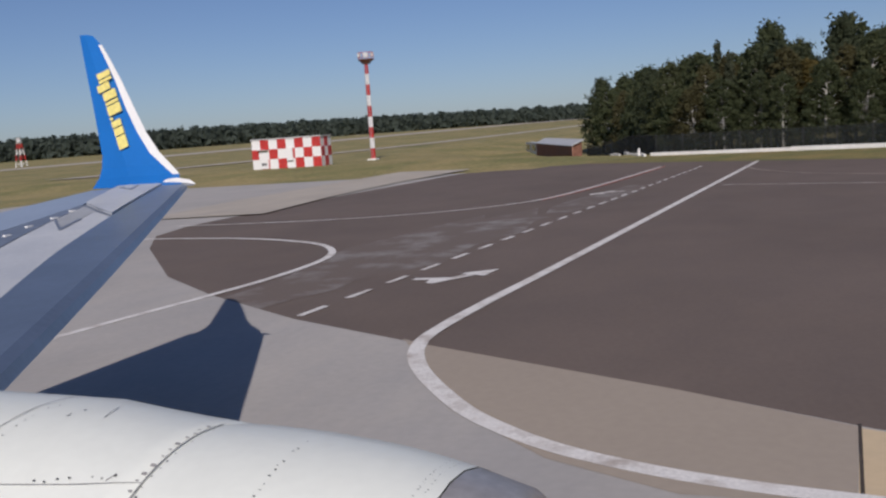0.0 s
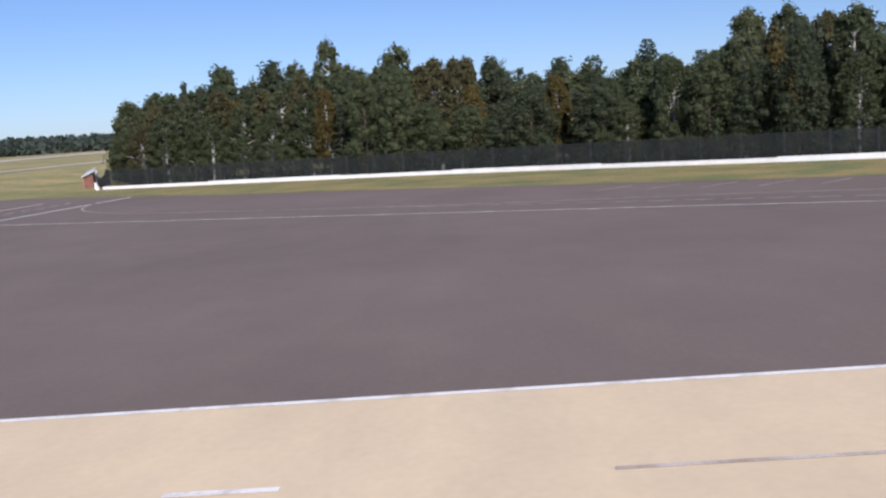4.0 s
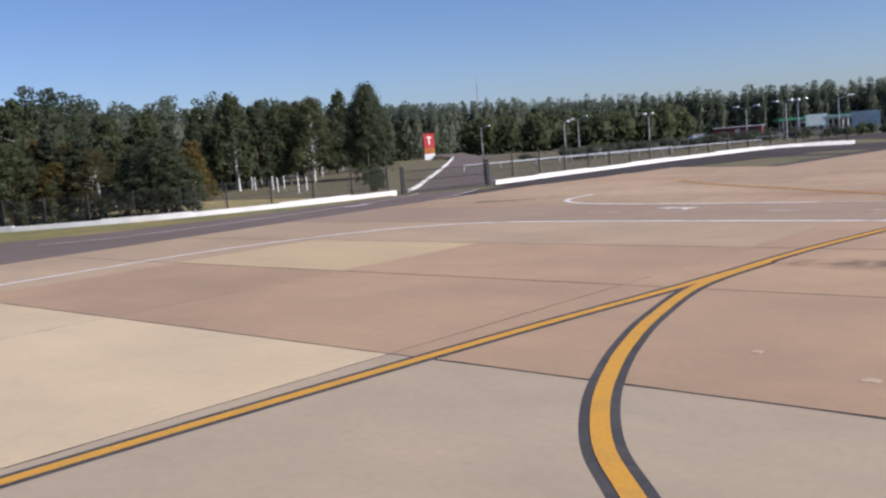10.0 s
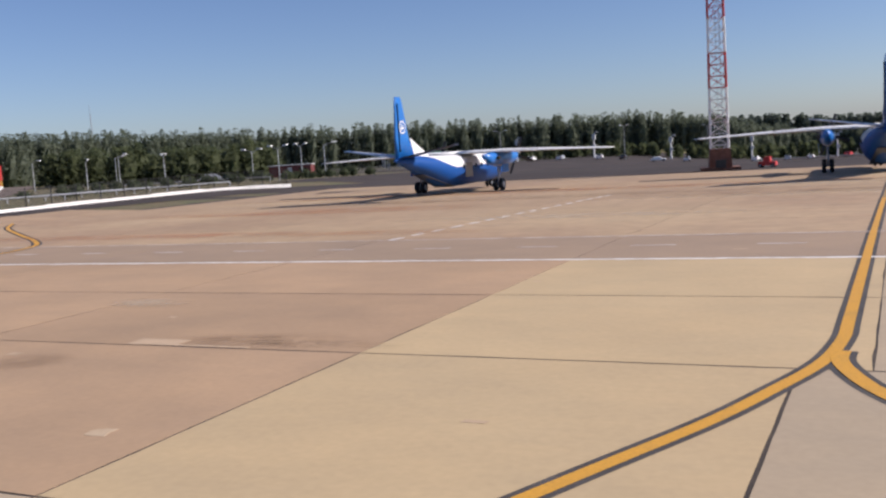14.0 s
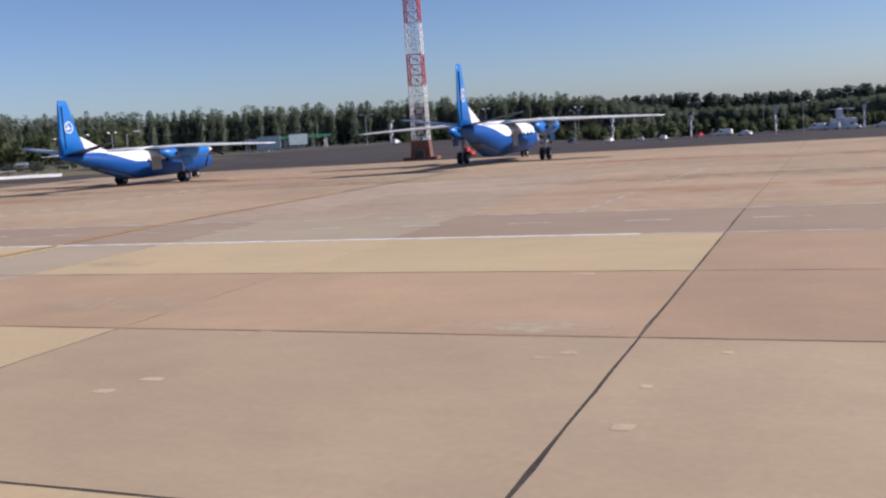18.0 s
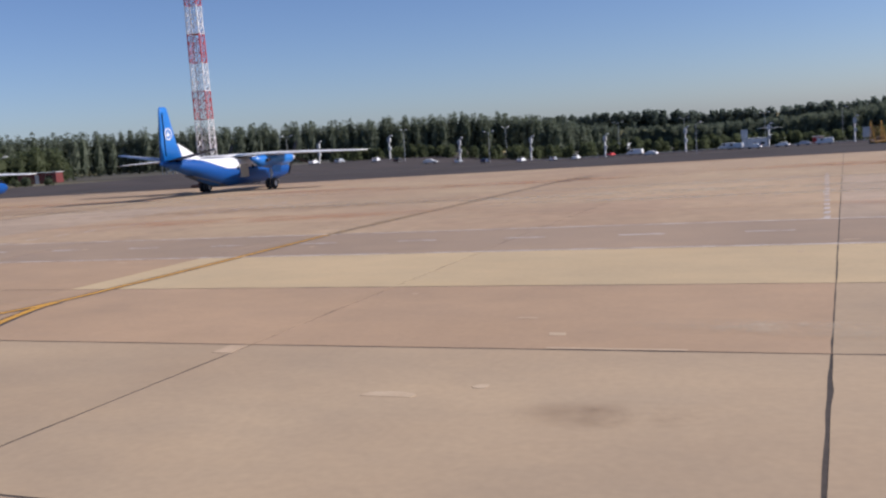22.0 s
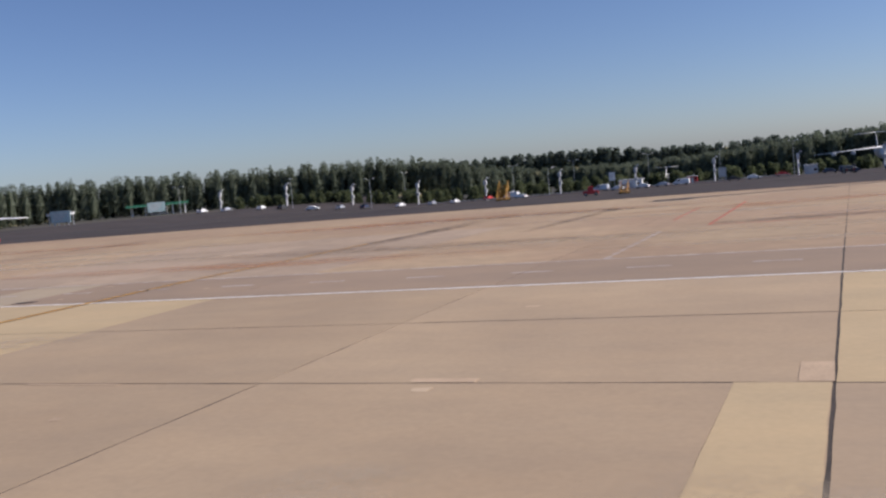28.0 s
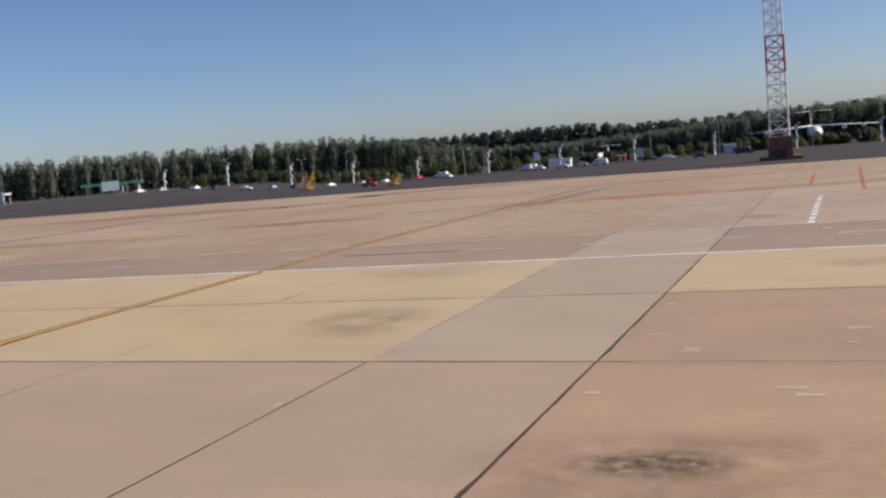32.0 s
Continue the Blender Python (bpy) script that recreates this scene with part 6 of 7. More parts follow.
# ---- vehicles ----
def car_parts(kind, paint):
    t = thing("car", "x", "car")
    L, W = (4.4, 1.75) if kind == "car" else ((5.2, 2.0) if kind == "van" else (4.3, 1.75))
    if kind == "van":
        prof = [(2.6, 0.45), (2.55, 0.95), (1.9, 1.15), (1.2, 1.95), (-2.45, 2.0), (-2.6, 1.2), (-2.6, 0.45)]
    else:
        prof = [(2.2, 0.4), (2.18, 0.72), (1.2, 0.9), (0.45, 1.42), (-1.1, 1.45), (-1.75, 0.98), (-2.15, 0.92), (-2.2, 0.4)]
    rings = []
    for y, s in ((-W / 2, 0.93), (-W / 2 + 0.12, 1.0), (W / 2 - 0.12, 1.0), (W / 2, 0.93)):
        rings.append([Vector((x, y * (1.0 if z < 1.0 else 0.86), 0.4 + (z - 0.4) * s)) for x, z in prof])
    part("body", G().loft(rings), paint, t, smooth=False)
    if kind == "van":
        for s in (1, -1):
            part("window", G().box(0.3, 1.15, s * W * 0.445 - 0.012, s * W * 0.445 + 0.012, 1.2, 1.75), M_GLASS, t)
        part("windscreen", G().add([(1.86, -0.8, 1.2), (1.86, 0.8, 1.2), (1.28, 0.72, 1.88), (1.28, -0.72, 1.88)], [(0, 1, 2, 3)]), M_GLASS, t)
    else:
        for s in (1, -1):
            part("window", G().add([(0.85, s * W * 0.452, 0.98), (-1.5, s * W * 0.452, 1.0), (-1.05, s * W * 0.437, 1.36), (0.42, s * W * 0.437, 1.36)], [(0, 1, 2, 3)]), M_GLASS, t)
        part("windscreen", G().add([(1.13, -0.66, 0.95), (1.13, 0.66, 0.95), (0.5, 0.62, 1.38), (0.5, -0.62, 1.38)], [(0, 1, 2, 3)]), M_GLASS, t)
        part("rear_window", G().add([(-1.72, -0.62, 1.02), (-1.72, 0.62, 1.02), (-1.16, 0.6, 1.41), (-1.16, -0.6, 1.41)], [(0, 1, 2, 3)]), M_GLASS, t)
    for x in (1.35, -1.35):
        for s in (1, -1):
            wheel(t, x * L / 4.4, s * (W / 2 - 0.08), 0.32, 0.32, 0.2)
    for s in (1, -1):
        part("headlight", G().box(L / 2 - 0.06, L / 2 + 0.01, s * 0.6 - 0.18, s * 0.6 + 0.18, 0.6, 0.74), M_WHITE, t)
        part("tail_light", G().box(-L / 2 - 0.01, -L / 2 + 0.05, s * 0.65 - 0.13, s * 0.65 + 0.13, 0.65, 0.85), M_RED, t)
    return t


M_SILVER = mat("silver_car_paint", (0.5, 0.51, 0.53), 0.35, metal=0.4, var=0.05, coat=0.4)
M_MAROON = mat("maroon_paint", (0.16, 0.035, 0.03), 0.5, var=0.2)
PAINT = {"white": M_WHITE, "red": M_RED, "silver": M_SILVER, "dark blue": M_DARKBLUE, "black": M_DARK_METAL}
MODELS = {}
for kind in ("car", "van"):
    for colour, paint in PAINT.items():
        MODELS[kind, colour] = None


def park(kind, colour, x, y, turn, where="parked in the car park"):
    z = height(x, y) + (0.04 if y > 101 else 0.0)
    label = f"{colour} {'delivery van' if kind == 'van' else 'saloon car'} {where}"
    if MODELS[kind, colour] is None:
        t = MODELS[kind, colour] = car_parts(kind, PAINT[colour])
        t.name = "van" if kind == "van" else "car"
        t.matrix_basis = pose(x, y, z, 0, 0, turn)
    else:
        t = copy_thing(MODELS[kind, colour], pose(x, y, z, 0, 0, turn))
    tagged(t, label, kind, "parked vehicles")
    return t


for kind, colour, x, y, turn in (("car", "white", -85, 262, 10), ("car", "silver", -78, 268, 95), ("car", "dark blue", -70, 270, 90), ("car", "white", -60, 276, 85), ("van", "white", -29, 300, 170),
                                 ("car", "white", -100, 255, 100), ("car", "black", -94, 258, 95), ("car", "silver", -52, 284, 92), ("car", "white", -46, 290, 88), ("car", "red", -36, 296, 80),
                                 ("van", "silver", 2, 300, 165), ("car", "white", 8, 296, 170), ("car", "white", 16, 297, 172), ("car", "silver", 22, 298, 175), ("van", "white", 28, 299, 178),
                                 ("car", "black", 44, 300, 5), ("car", "white", 50, 300, 4), ("car", "dark blue", 72, 304, 8), ("van", "white", -2, 318, 170), ("car", "white", -22, 288, 160),
                                 ("car", "red", 58, 312, 2), ("car", "silver", -110, 250, 90), ("car", "white", -118, 248, 95)):
    park(kind, colour, x, y, turn)
park("car", "silver", -122, 108, 40, "by the corner of the access road")
park("van", "dark blue", 77, 264, 8, "in the car park below the apron")
park("car", "black", 75.7, 186, 100, "on the sloping yard below the apron")
park("van", "black", 87.4, 278, 95, "in the car park below the apron")


# ---- ground equipment ----
def yellow_steps(x, y, turn, h=4.5, size=1.0):
    t = thing("boarding_steps", "yellow steel boarding steps parked behind the apron", "boarding steps", pose(x, y, height(x, y), 0, 0, turn) @ Matrix.Diagonal((size, size, size, 1)))
    for k in range(9):
        part("step", G().box(-0.7, 0.7, -2.2 + k * 0.42, -1.85 + k * 0.42, 0.4 + k * h / 9, 0.48 + k * h / 9), M_YELLOW, t)
    for s in (-1, 1):
        part("side_rail", G().tube((s * 0.75, -2.2, 0.9), (s * 0.75, 1.6, h + 1.0), 0.05, n=6).tube((s * 0.75, -2.2, 0.4), (s * 0.75, 1.6, h + 0.1), 0.07, n=6).tube((s * 0.75, 1.6, 0.3), (s * 0.75, 1.6, h + 1.0), 0.06, n=6).tube((s * 0.75, -1.4, 0.3), (s * 0.75, 1.6, h - 1), 0.04, n=6), M_YELLOW, t)
    part("chassis", G().box(-0.85, 0.85, -2.4, 1.8, 0.25, 0.42), M_YELLOW, t)
    for yy in (-1.7, 1.2):
        for s in (-1, 1):
            wheel(t, s * 0.8, yy, 0.25, 0.25, 0.15)


yellow_steps(34, 102.2, 8, 2.4, 0.75)
yellow_steps(51.1, 94.5, 5, 1.6, 0.55)


def tractor(x, y, turn, material, label):
    t = thing("baggage_tractor", label, "tractor", pose(x, y, height(x, y), 0, 0, turn) @ Matrix.Diagonal((0.62, 0.62, 0.62, 1)))
    part("body", G().box(-1.5, 1.4, -0.7, 0.7, 0.35, 0.95, taper=0.94), material, t)
    part("cab", G().box(-0.6, 0.5, -0.6, 0.6, 0.95, 1.75, taper=0.85), material, t)
    part("windscreen", G().box(0.44, 0.5, -0.5, 0.5, 1.1, 1.6), M_GLASS, t)
    for xx in (-1.0, 0.95):
        for s in (-1, 1):
            wheel(t, xx, s * 0.66, 0.33, 0.33, 0.22)


tractor(47, 95.5, 10, M_RED, "small red airport tractor behind the apron")
tractor(-37.4, 87.5, 170, M_RED, "small red airport tractor beside the aircraft stand")

# ---- white jets beyond the car park ----
def jet(x, y, turn, span, length, tail, label, high=True):
    """A white T-tailed jet seen from afar."""
    z = height(x, y)
    t = thing("jet_aircraft", label, "aircraft", pose(x, y, z, 0, 0, turn))
    k = length / 40
    cz, rad = (3.6 * k + 1.2, 2.3 * k) if high else (2.6 * k + 0.8, 1.7 * k)
    rings = [ellipse(a * length, cz + up * rad, rad * s, rad * s, 16) for a, s, up in ((0.5, 0.05, -0.2), (0.48, 0.4, -0.15), (0.42, 0.8, 0), (0.34, 1, 0), (-0.15, 1, 0), (-0.32, 0.75, 0.25), (-0.46, 0.3, 0.6), (-0.5, 0.05, 0.7))]
    part("fuselage", G().loft(rings), M_WHITE, t, smooth=True)
    zw = cz + rad * 0.9 if high else cz - rad * 0.6
    for s in (1, -1):
        part("wing", G().loft([aerofoil(-2.6 * k, 5.0 * k, s * 1.0, zw, 0.45 * k), aerofoil(-5.0 * k, -2.4 * k, s * span / 2, zw - (1.0 * k if high else -1.0 * k), 0.12 * k)]), M_WHITE, t, smooth=True)
        part("tailplane", G().loft([aerofoil(-0.52 * length - 1.2 * k, -0.45 * length, s * 0.2, tail, 0.2 * k), aerofoil(-0.56 * length - 1.2 * k, -0.53 * length, s * span * 0.17, tail - 0.2, 0.08 * k)]), M_WHITE, t, smooth=True)
        for q in ((0.22, 0.36) if high else (0.0,)):
            yy, xx = (s * span * q, (1.2 - 5 * q) * k) if high else (s * rad * 1.6, -0.28 * length)
            zz = zw - 1.3 * k if high else cz + rad * 0.3
            part("engine", G().loft([ellipse(xx + a * k, zz, 0.75 * k * b, 0.75 * k * b, 12) for a, b in ((3.2, 0.8), (2.6, 1.0), (0, 1.0), (-1.6, 0.6))]), M_GREYBOX, t, smooth=True).data.transform(Matrix.Translation((0, yy, 0)))
        leg = part("main_gear", G().tube((-1.0 * k, s * 1.6 * k, cz - rad * 0.6), (-1.0 * k, s * 1.6 * k, 0.5), 0.2, n=8), M_GALV, t)
        for xx in (-1.5 * k, -0.4 * k):
            wheel(leg, xx, s * 1.7 * k, 0.55, 0.6, 0.6)
    part("fin", G().loft([aerofoil(-0.5 * length, -0.36 * length, 0, cz + rad * 0.7, 0.3 * k, up=1), aerofoil(-0.55 * length, -0.47 * length, 0, tail, 0.15 * k, up=1)]), M_WHITE, t, smooth=True)
    ng = part("nose_gear", G().tube((0.36 * length, 0, cz - rad * 0.8), (0.36 * length, 0, 0.4), 0.15, n=8), M_GALV, t)
    wheel(ng, 0.36 * length, 0, 0.45, 0.45, 0.5)
    return t


jet(91, 395, -85, 50, 41, 12.8, "large white four-engined freighter jet with high wing, parked")
jet(7.6, 391, -87, 30, 28, 6.2, "white T-tailed jet airliner parked beyond the car park", False)
jet(-51, 378, -150, 11, 11, 4.0, "small white T-tailed jet parked beyond the car park", False)
jet(-16.5, 368, -160, 18, 12, 3.6, "small white light aircraft parked beyond the car park", False)


# ---- roadside things ----
def totem(x, y):
    z = height(x, y)
    t = thing("sign_totem", "tall red and yellow filling station sign with white letter bars", "sign", pose(x, y, z, 0, 0, 62))
    part("base", G().box(-1.25, 1.25, -0.35, 0.35, -0.1, 1.3), M_WHITE, t)
    part("yellow_panel", G().box(-1.2, 1.2, -0.3, 0.3, 1.3, 2.6), M_YELLOW, t)
    p = part("red_panel", G().box(-1.25, 1.25, -0.35, 0.35, 2.6, 5.9), M_RED, t)
    part("mark", G().box(-0.55, 0.55, -0.39, -0.35, 4.9, 5.25).box(-0.18, 0.18, -0.39, -0.35, 3.4, 4.9), M_WHITE, p)
    for k in range(2):
        part("price_bar", G().box(-0.8, 0.8, -0.34, -0.3, 1.5 + 0.5 * k, 1.75 + 0.5 * k), M_RED, t)


totem(-207.9, 141.9)


def shelter(x, y):
    t = thing("roofed_shelter", "small pale flat-roofed shelter on slim columns", "shelter", pose(x, y, height(x, y), 0, 0, 20))
    part("roof", G().box(-3.4, 3.4, -2.2, 2.2, 3.1, 3.75), M_GREYBOX, t)
    for a in (-2.9, 0, 2.9):
        for b in (-1.8, 1.8):
            part("column", G().box(a - 0.1, a + 0.1, b - 0.1, b + 0.1, -0.1, 3.1), M_GREYBOX, t)


shelter(-140.8, 209.8)


def canopy(x, y):
    z = height(x, y)
    t = thing("station_canopy", "filling station canopy with green edge on pale columns", "canopy", pose(x, y, z, 0, 0, 36))
    part("roof", G().box(-13, 12, -5, 5, 4.15, 4.85), M_GREEN, t, "green canopy edge")
    part("soffit", G().box(-12.8, 11.8, -4.8, 4.8, 4.05, 4.15), M_WHITE, t)
    for a in (-11, -5.5, 0, 5.5, 10.5):
        for b in (-3, 3):
            part("column", G().box(a - 0.2, a + 0.2, b - 0.2, b + 0.2, -0.1, 4.05), M_WHITE, t)
    part("kiosk", G().box(-4, 3, 5.5, 9, 0, 3.2), M_WHITE, t)
    part("kiosk_window", G().box(-3.5, 2.5, 5.44, 5.5, 0.8, 2.6), M_GLASS, t)


canopy(-190.2, 318)


def billboard(x, y, turn, w, h, z0, material, label):
    z = height(x, y)
    t = thing("billboard", label, "billboard", pose(x, y, z, 0, 0, turn))
    part("panel", G().box(-w / 2, w / 2, -0.15, 0.15, z0, z0 + h), material, t)
    for zz in (z0 - 0.12, z0 + h):
        part("frame_rail", G().box(-w / 2 - 0.1, w / 2 + 0.1, -0.12, 0.12, zz, zz + 0.12), M_GALV, t)
    for s in (-1, 1):
        part("leg", G().box(s * w * 0.35 - 0.1, s * w * 0.35 + 0.1, -0.08, 0.08, -0.1, z0), M_GALV, t)
    for k in range(3):
        part("text_bar", G().box(-w * 0.4, w * (0.1 + 0.12 * k), -0.18, -0.15, z0 + h * (0.2 + 0.25 * k), z0 + h * (0.32 + 0.25 * k)), M_GREYBOX, t)


M_TEAL = mat("pale_teal_print", (0.42, 0.55, 0.56), 0.5, var=0.15)
billboard(-187.2, 312.4, 36, 7.0, 3.9, 1.5, M_TEAL, "pale blue-green billboard with bars of print on legs")
billboard(-131.2, 199.5, 20, 5.8, 3.1, 1.0, M_TEAL, "pale blue-grey billboard on legs beside the yard")
billboard(4.5, 306, 10, 2.0, 2.6, 3.2, M_WHITE, "white square sign panel on two legs")
billboard(40, 306, 10, 2.4, 2.8, 1.5, M_GREYBOX, "grey square sign panel on two legs")


def kiosk(x, y, turn, w, d, h, material, label):
    t = thing("service_kiosk", label, "kiosk", pose(x, y, height(x, y), 0, 0, turn))
    part("wall", G().box(-w / 2, w / 2, -d / 2, d / 2, -0.2, h), material, t)
    part("roof", G().box(-w / 2 - 0.2, w / 2 + 0.2, -d / 2 - 0.2, d / 2 + 0.2, h, h + 0.15), M_GREYBOX, t)
    part("door", G().box(-0.45, 0.45, -d / 2 - 0.04, -d / 2, 0, 2.0), M_GREYBOX, t)
    part("window", G().box(w * 0.22, w * 0.4, -d / 2 - 0.03, -d / 2, 1.0, 1.8), M_GLASS, t)


kiosk(-142, 161, 20, 9, 4, 2.4, M_MAROON, "low maroon hut with a pale roof behind the white wall")
kiosk(6, 330, 5, 8, 4, 3.0, M_WHITE, "white cabin beside the parked jet")
kiosk(25.8, 342, 5, 3.4, 3, 2.4, M_RED, "red cabin beside the parked jet")
kiosk(66, 330, 5, 4, 3, 3.0, M_GREYBOX, "grey equipment cabin among the light poles")


def road_barrier(a, b, z=0.7):
    a, b = Vector(a), Vector(b)
    t = thing("guard_rail", "low pale steel guard rail along the road", "guard rail")
    n = max(2, int((b - a).length / 4))
    for k in range(n + 1):
        p = a.lerp(b, k / n)
        part("post", G().box(p.x - 0.06, p.x + 0.06, p.y - 0.06, p.y + 0.06, height(p.x, p.y) - 0.1, height(p.x, p.y) + z), M_GALV, t)
    for k in range(n):
        p, q = a.lerp(b, k / n), a.lerp(b, (k + 1) / n)
        part("beam", G().tube((p.x, p.y, height(p.x, p.y) + z - 0.1), (q.x, q.y, height(q.x, q.y) + z - 0.1), 0.1, n=6), M_GALV, t)


road_barrier((-125, 60), (-112, 82))
road_barrier((-130, 96), (-108, 103))
road_barrier((-60, 290), (60, 306))
road_barrier((-118, 68), (-104, 88))


def far_mast(x, y, h):
    t = thing("radio_mast", "thin grey radio mast above the forest", "mast", pose(x, y, height(x, y) - 0.1))
    part("shaft", G().tube((0, 0, 0), (0, 0, h), 0.35, 0.12, n=6), M_GALV, t)
    part("antenna", G().tube((0, 0, h), (0, 0, h + 3), 0.08, 0.04, n=5), M_GALV, t)


far_mast(-300, 268, 27)


def white_stakes():
    r = random.Random(31)
    for k in range(9):
        x, y = -122 - 3.2 * k + r.uniform(-1, 1), 36 + 1.2 * k + r.uniform(-1, 2)
        t = thing("marker_post", "short white painted marker post in the grass", "post", pose(x, y, height(x, y)), "white posts behind the fence")
        part("shaft", G().tube((0, 0, -0.1), (0, 0, 1.3), 0.07, n=8), M_WHITE, t)
        part("cap", G().tube((0, 0, 1.3), (0, 0, 1.36), 0.085, 0.05, n=8), M_GALV, t)


white_stakes()
def field_strip(name, pts, width, label):
    g = G().ribbon(pts, width, 0.06, height)
    return setting(name, g, CONC["pale"], label, "taxiway")


field_strip("far_taxiway", [(-200 - 14 * k, -170 + 0.8 * k + 0.06 * k * k) for k in range(24)], 7, "pale concrete taxiway across the grass")
field_strip("far_runway", [(-300 - 22 * k, -330 + 10 * k) for k in range(22)], 30, "pale runway far across the airfield")
field_strip("light_shoulder", [(-133, -104.5), (-145, -106), (-160, -106.5), (-174, -105)], 7.5, "pale concrete shoulder along the grass")

# ---- the airliner's wing and engine beside the window ----
def airliner():
    F, Lf = Vector((0.02365, 0.99972, 0)), Vector((-0.99972, 0.02365, 0))
    m = Matrix(((F.x, Lf.x, 0, -86.79), (F.y, Lf.y, 0, -74.29), (0, 0, 1, 0), (0, 0, 0, 1)))
    t = thing("airliner_wing", "grey airliner wing with blue upturned winglet and white engine cowl", "aircraft wing", m)

    def at(l, f, dz=0.0):
        """A point of the wing's upper face: metres from the root and fraction of the chord."""
        u = (l - 0.6) / 11.64
        le, te = -2.75 - 5.95 * u, -10.6 + 0.25 * u
        return Vector((le + (te - le) * f, l, 2.3 + u + dz + 0.10 * (1.2 - u) * math.sin(math.pi * min(max(f + 0.04, 0), 0.97))))

    def patch(front, back, dz=0.0, th=0.2, n=8, nose=False):
        """A wing piece between two edges, each given as stations (l, chord fraction)."""
        rings = []
        for k in range(n + 1):
            u = k / n
            a, b = ([np.interp(u, np.linspace(0, 1, len(e)), [p[i] for p in e]) for i in (0, 1)] for e in (front, back))
            p, q = at(a[0], a[1], dz), at(b[0], b[1], dz)
            down = Vector((0, 0, th * (1.3 - 0.8 * (a[0] - 0.6) / 11.64)))
            mid = at((a[0] + b[0]) / 2, (a[1] + b[1]) / 2, dz)
            if nose:
                rings.append([p.lerp(q, 0.16), mid, q, q - down, p.lerp(q, 0.2) - down, p - down * 0.55, p.lerp(q, 0.05) - down * 0.2])
            else:
                rings.append([p, mid, q, q - down, p - down])
        return G().loft(rings)

    m_slat = mat("dull_metal_slat", (0.33, 0.39, 0.47), 0.42, metal=0.75, var=0.14, scale=0.9, fine=0.06)
    m_pale = mat("pale_grey_wing_paint", (0.60, 0.61, 0.62), 0.45, scale=0.9, fine=0.06, second=(0.46, 0.48, 0.51))
    m_rear = mat("blue_grey_wing_paint", (0.36, 0.40, 0.47), 0.35, scale=0.8, fine=0.06, second=(0.29, 0.33, 0.40), coat=0.2)
    m_dark = mat("dark_blue_grey_panel", (0.17, 0.20, 0.26), 0.45, var=0.2, scale=1.2, fine=0.06)
    edge0 = [(0.6, -0.035), (4.25, -0.041), (7.07, -0.055), (9.2, -0.063), (12.2, -0.078)]
    slat1 = [(0.6, 0.06), (5.73, 0.086), (7.4, 0.122), (9.5, 0.147), (12.25, 0.18)]
    part("wing_box", patch([(0.6, 0.02), (6, 0.02), (12.2, 0.03)], [(0.6, 0.97), (6, 0.97), (12.2, 0.95)], -0.07, 0.1), m_dark, t)
    part("slat", patch(edge0, slat1, 0.0, 0.22, 16, True), m_slat, t, "dull metal leading edge slat")
    # pale front panels: the outer one stands a step higher
    part("front_panel", patch([(0.6, 0.066), (5.73, 0.092), (7.4, 0.128), (9.48, 0.153)], [(0.6, 0.22), (5.2, 0.29), (7.6, 0.322), (10.35, 0.432)], -0.02, 0.24, 12), m_pale, t, "pale grey front wing panel")
    outer = part("front_panel", patch([(9.53, 0.154), (10.9, 0.17), (12.27, 0.186)], [(10.42, 0.436), (11.3, 0.52), (12.27, 0.66)], 0.022, 0.26, 8), m_pale, t, "pale grey outer wing panel")
    # the step's shadow, painted as a dark strip
    part("panel_step", patch([(9.46, 0.151), (10.33, 0.434)], [(9.53, 0.152), (10.41, 0.438)], -0.012, 0.1, 2), m_dark, outer, "dark strip painted as the shadow of the panel step")
    # recess floor in a darker grey, its shade put into the paint
    part("recess", patch([(8.62, 0.262), (9.5, 0.275), (10.05, 0.30)], [(9.25, 0.375), (9.7, 0.395), (10.3, 0.42)], -0.016, 0.05, 6), mat("shaded_grey_panel", (0.40, 0.41, 0.42), 0.5, var=0.2, scale=1.5, fine=0.05), t, "recessed panel in a grey that holds its shade")
    part("recess_edge", patch([(8.58, 0.255), (9.18, 0.37)], [(8.68, 0.262), (9.28, 0.375)], -0.008, 0.03, 3), m_dark, t)
    part("recess_edge", patch([(8.6, 0.25), (9.3, 0.262)], [(8.62, 0.268), (9.3, 0.278)], -0.010, 0.03, 3), m_dark, t)
    hatch = part("hatch", patch([(11.55, 0.36), (12.0, 0.40)], [(11.85, 0.52), (12.25, 0.58)], 0.026, 0.02, 2), m_pale, t, "small hatch near the wing tip")
    part("hatch_edge", patch([(11.52, 0.345), (11.83, 0.53)], [(11.56, 0.345), (11.87, 0.53)], 0.029, 0.02, 2), m_dark, hatch)
    part("hatch_edge", patch([(11.52, 0.34), (12.0, 0.385)], [(11.54, 0.365), (12.0, 0.405)], 0.029, 0.02, 2), m_dark, hatch)
    part("spar_panel", patch([(0.6, 0.226), (5.2, 0.296), (7.6, 0.328), (10.35, 0.438)], [(0.6, 0.5), (5.2, 0.5), (8.0, 0.5), (10.5, 0.47)], -0.02, 0.24, 10), m_dark, t, "dark blue-grey strip along the spar")
    part("rear_panel", patch([(0.6, 0.506), (8.0, 0.506), (10.4, 0.476), (11.35, 0.535), (12.27, 0.668)], [(0.6, 0.82), (4, 0.82), (8.0, 0.82), (10.5, 0.84), (12.27, 0.86)], -0.02, 0.22, 16), m_rear, t, "blue-grey rear wing panel")
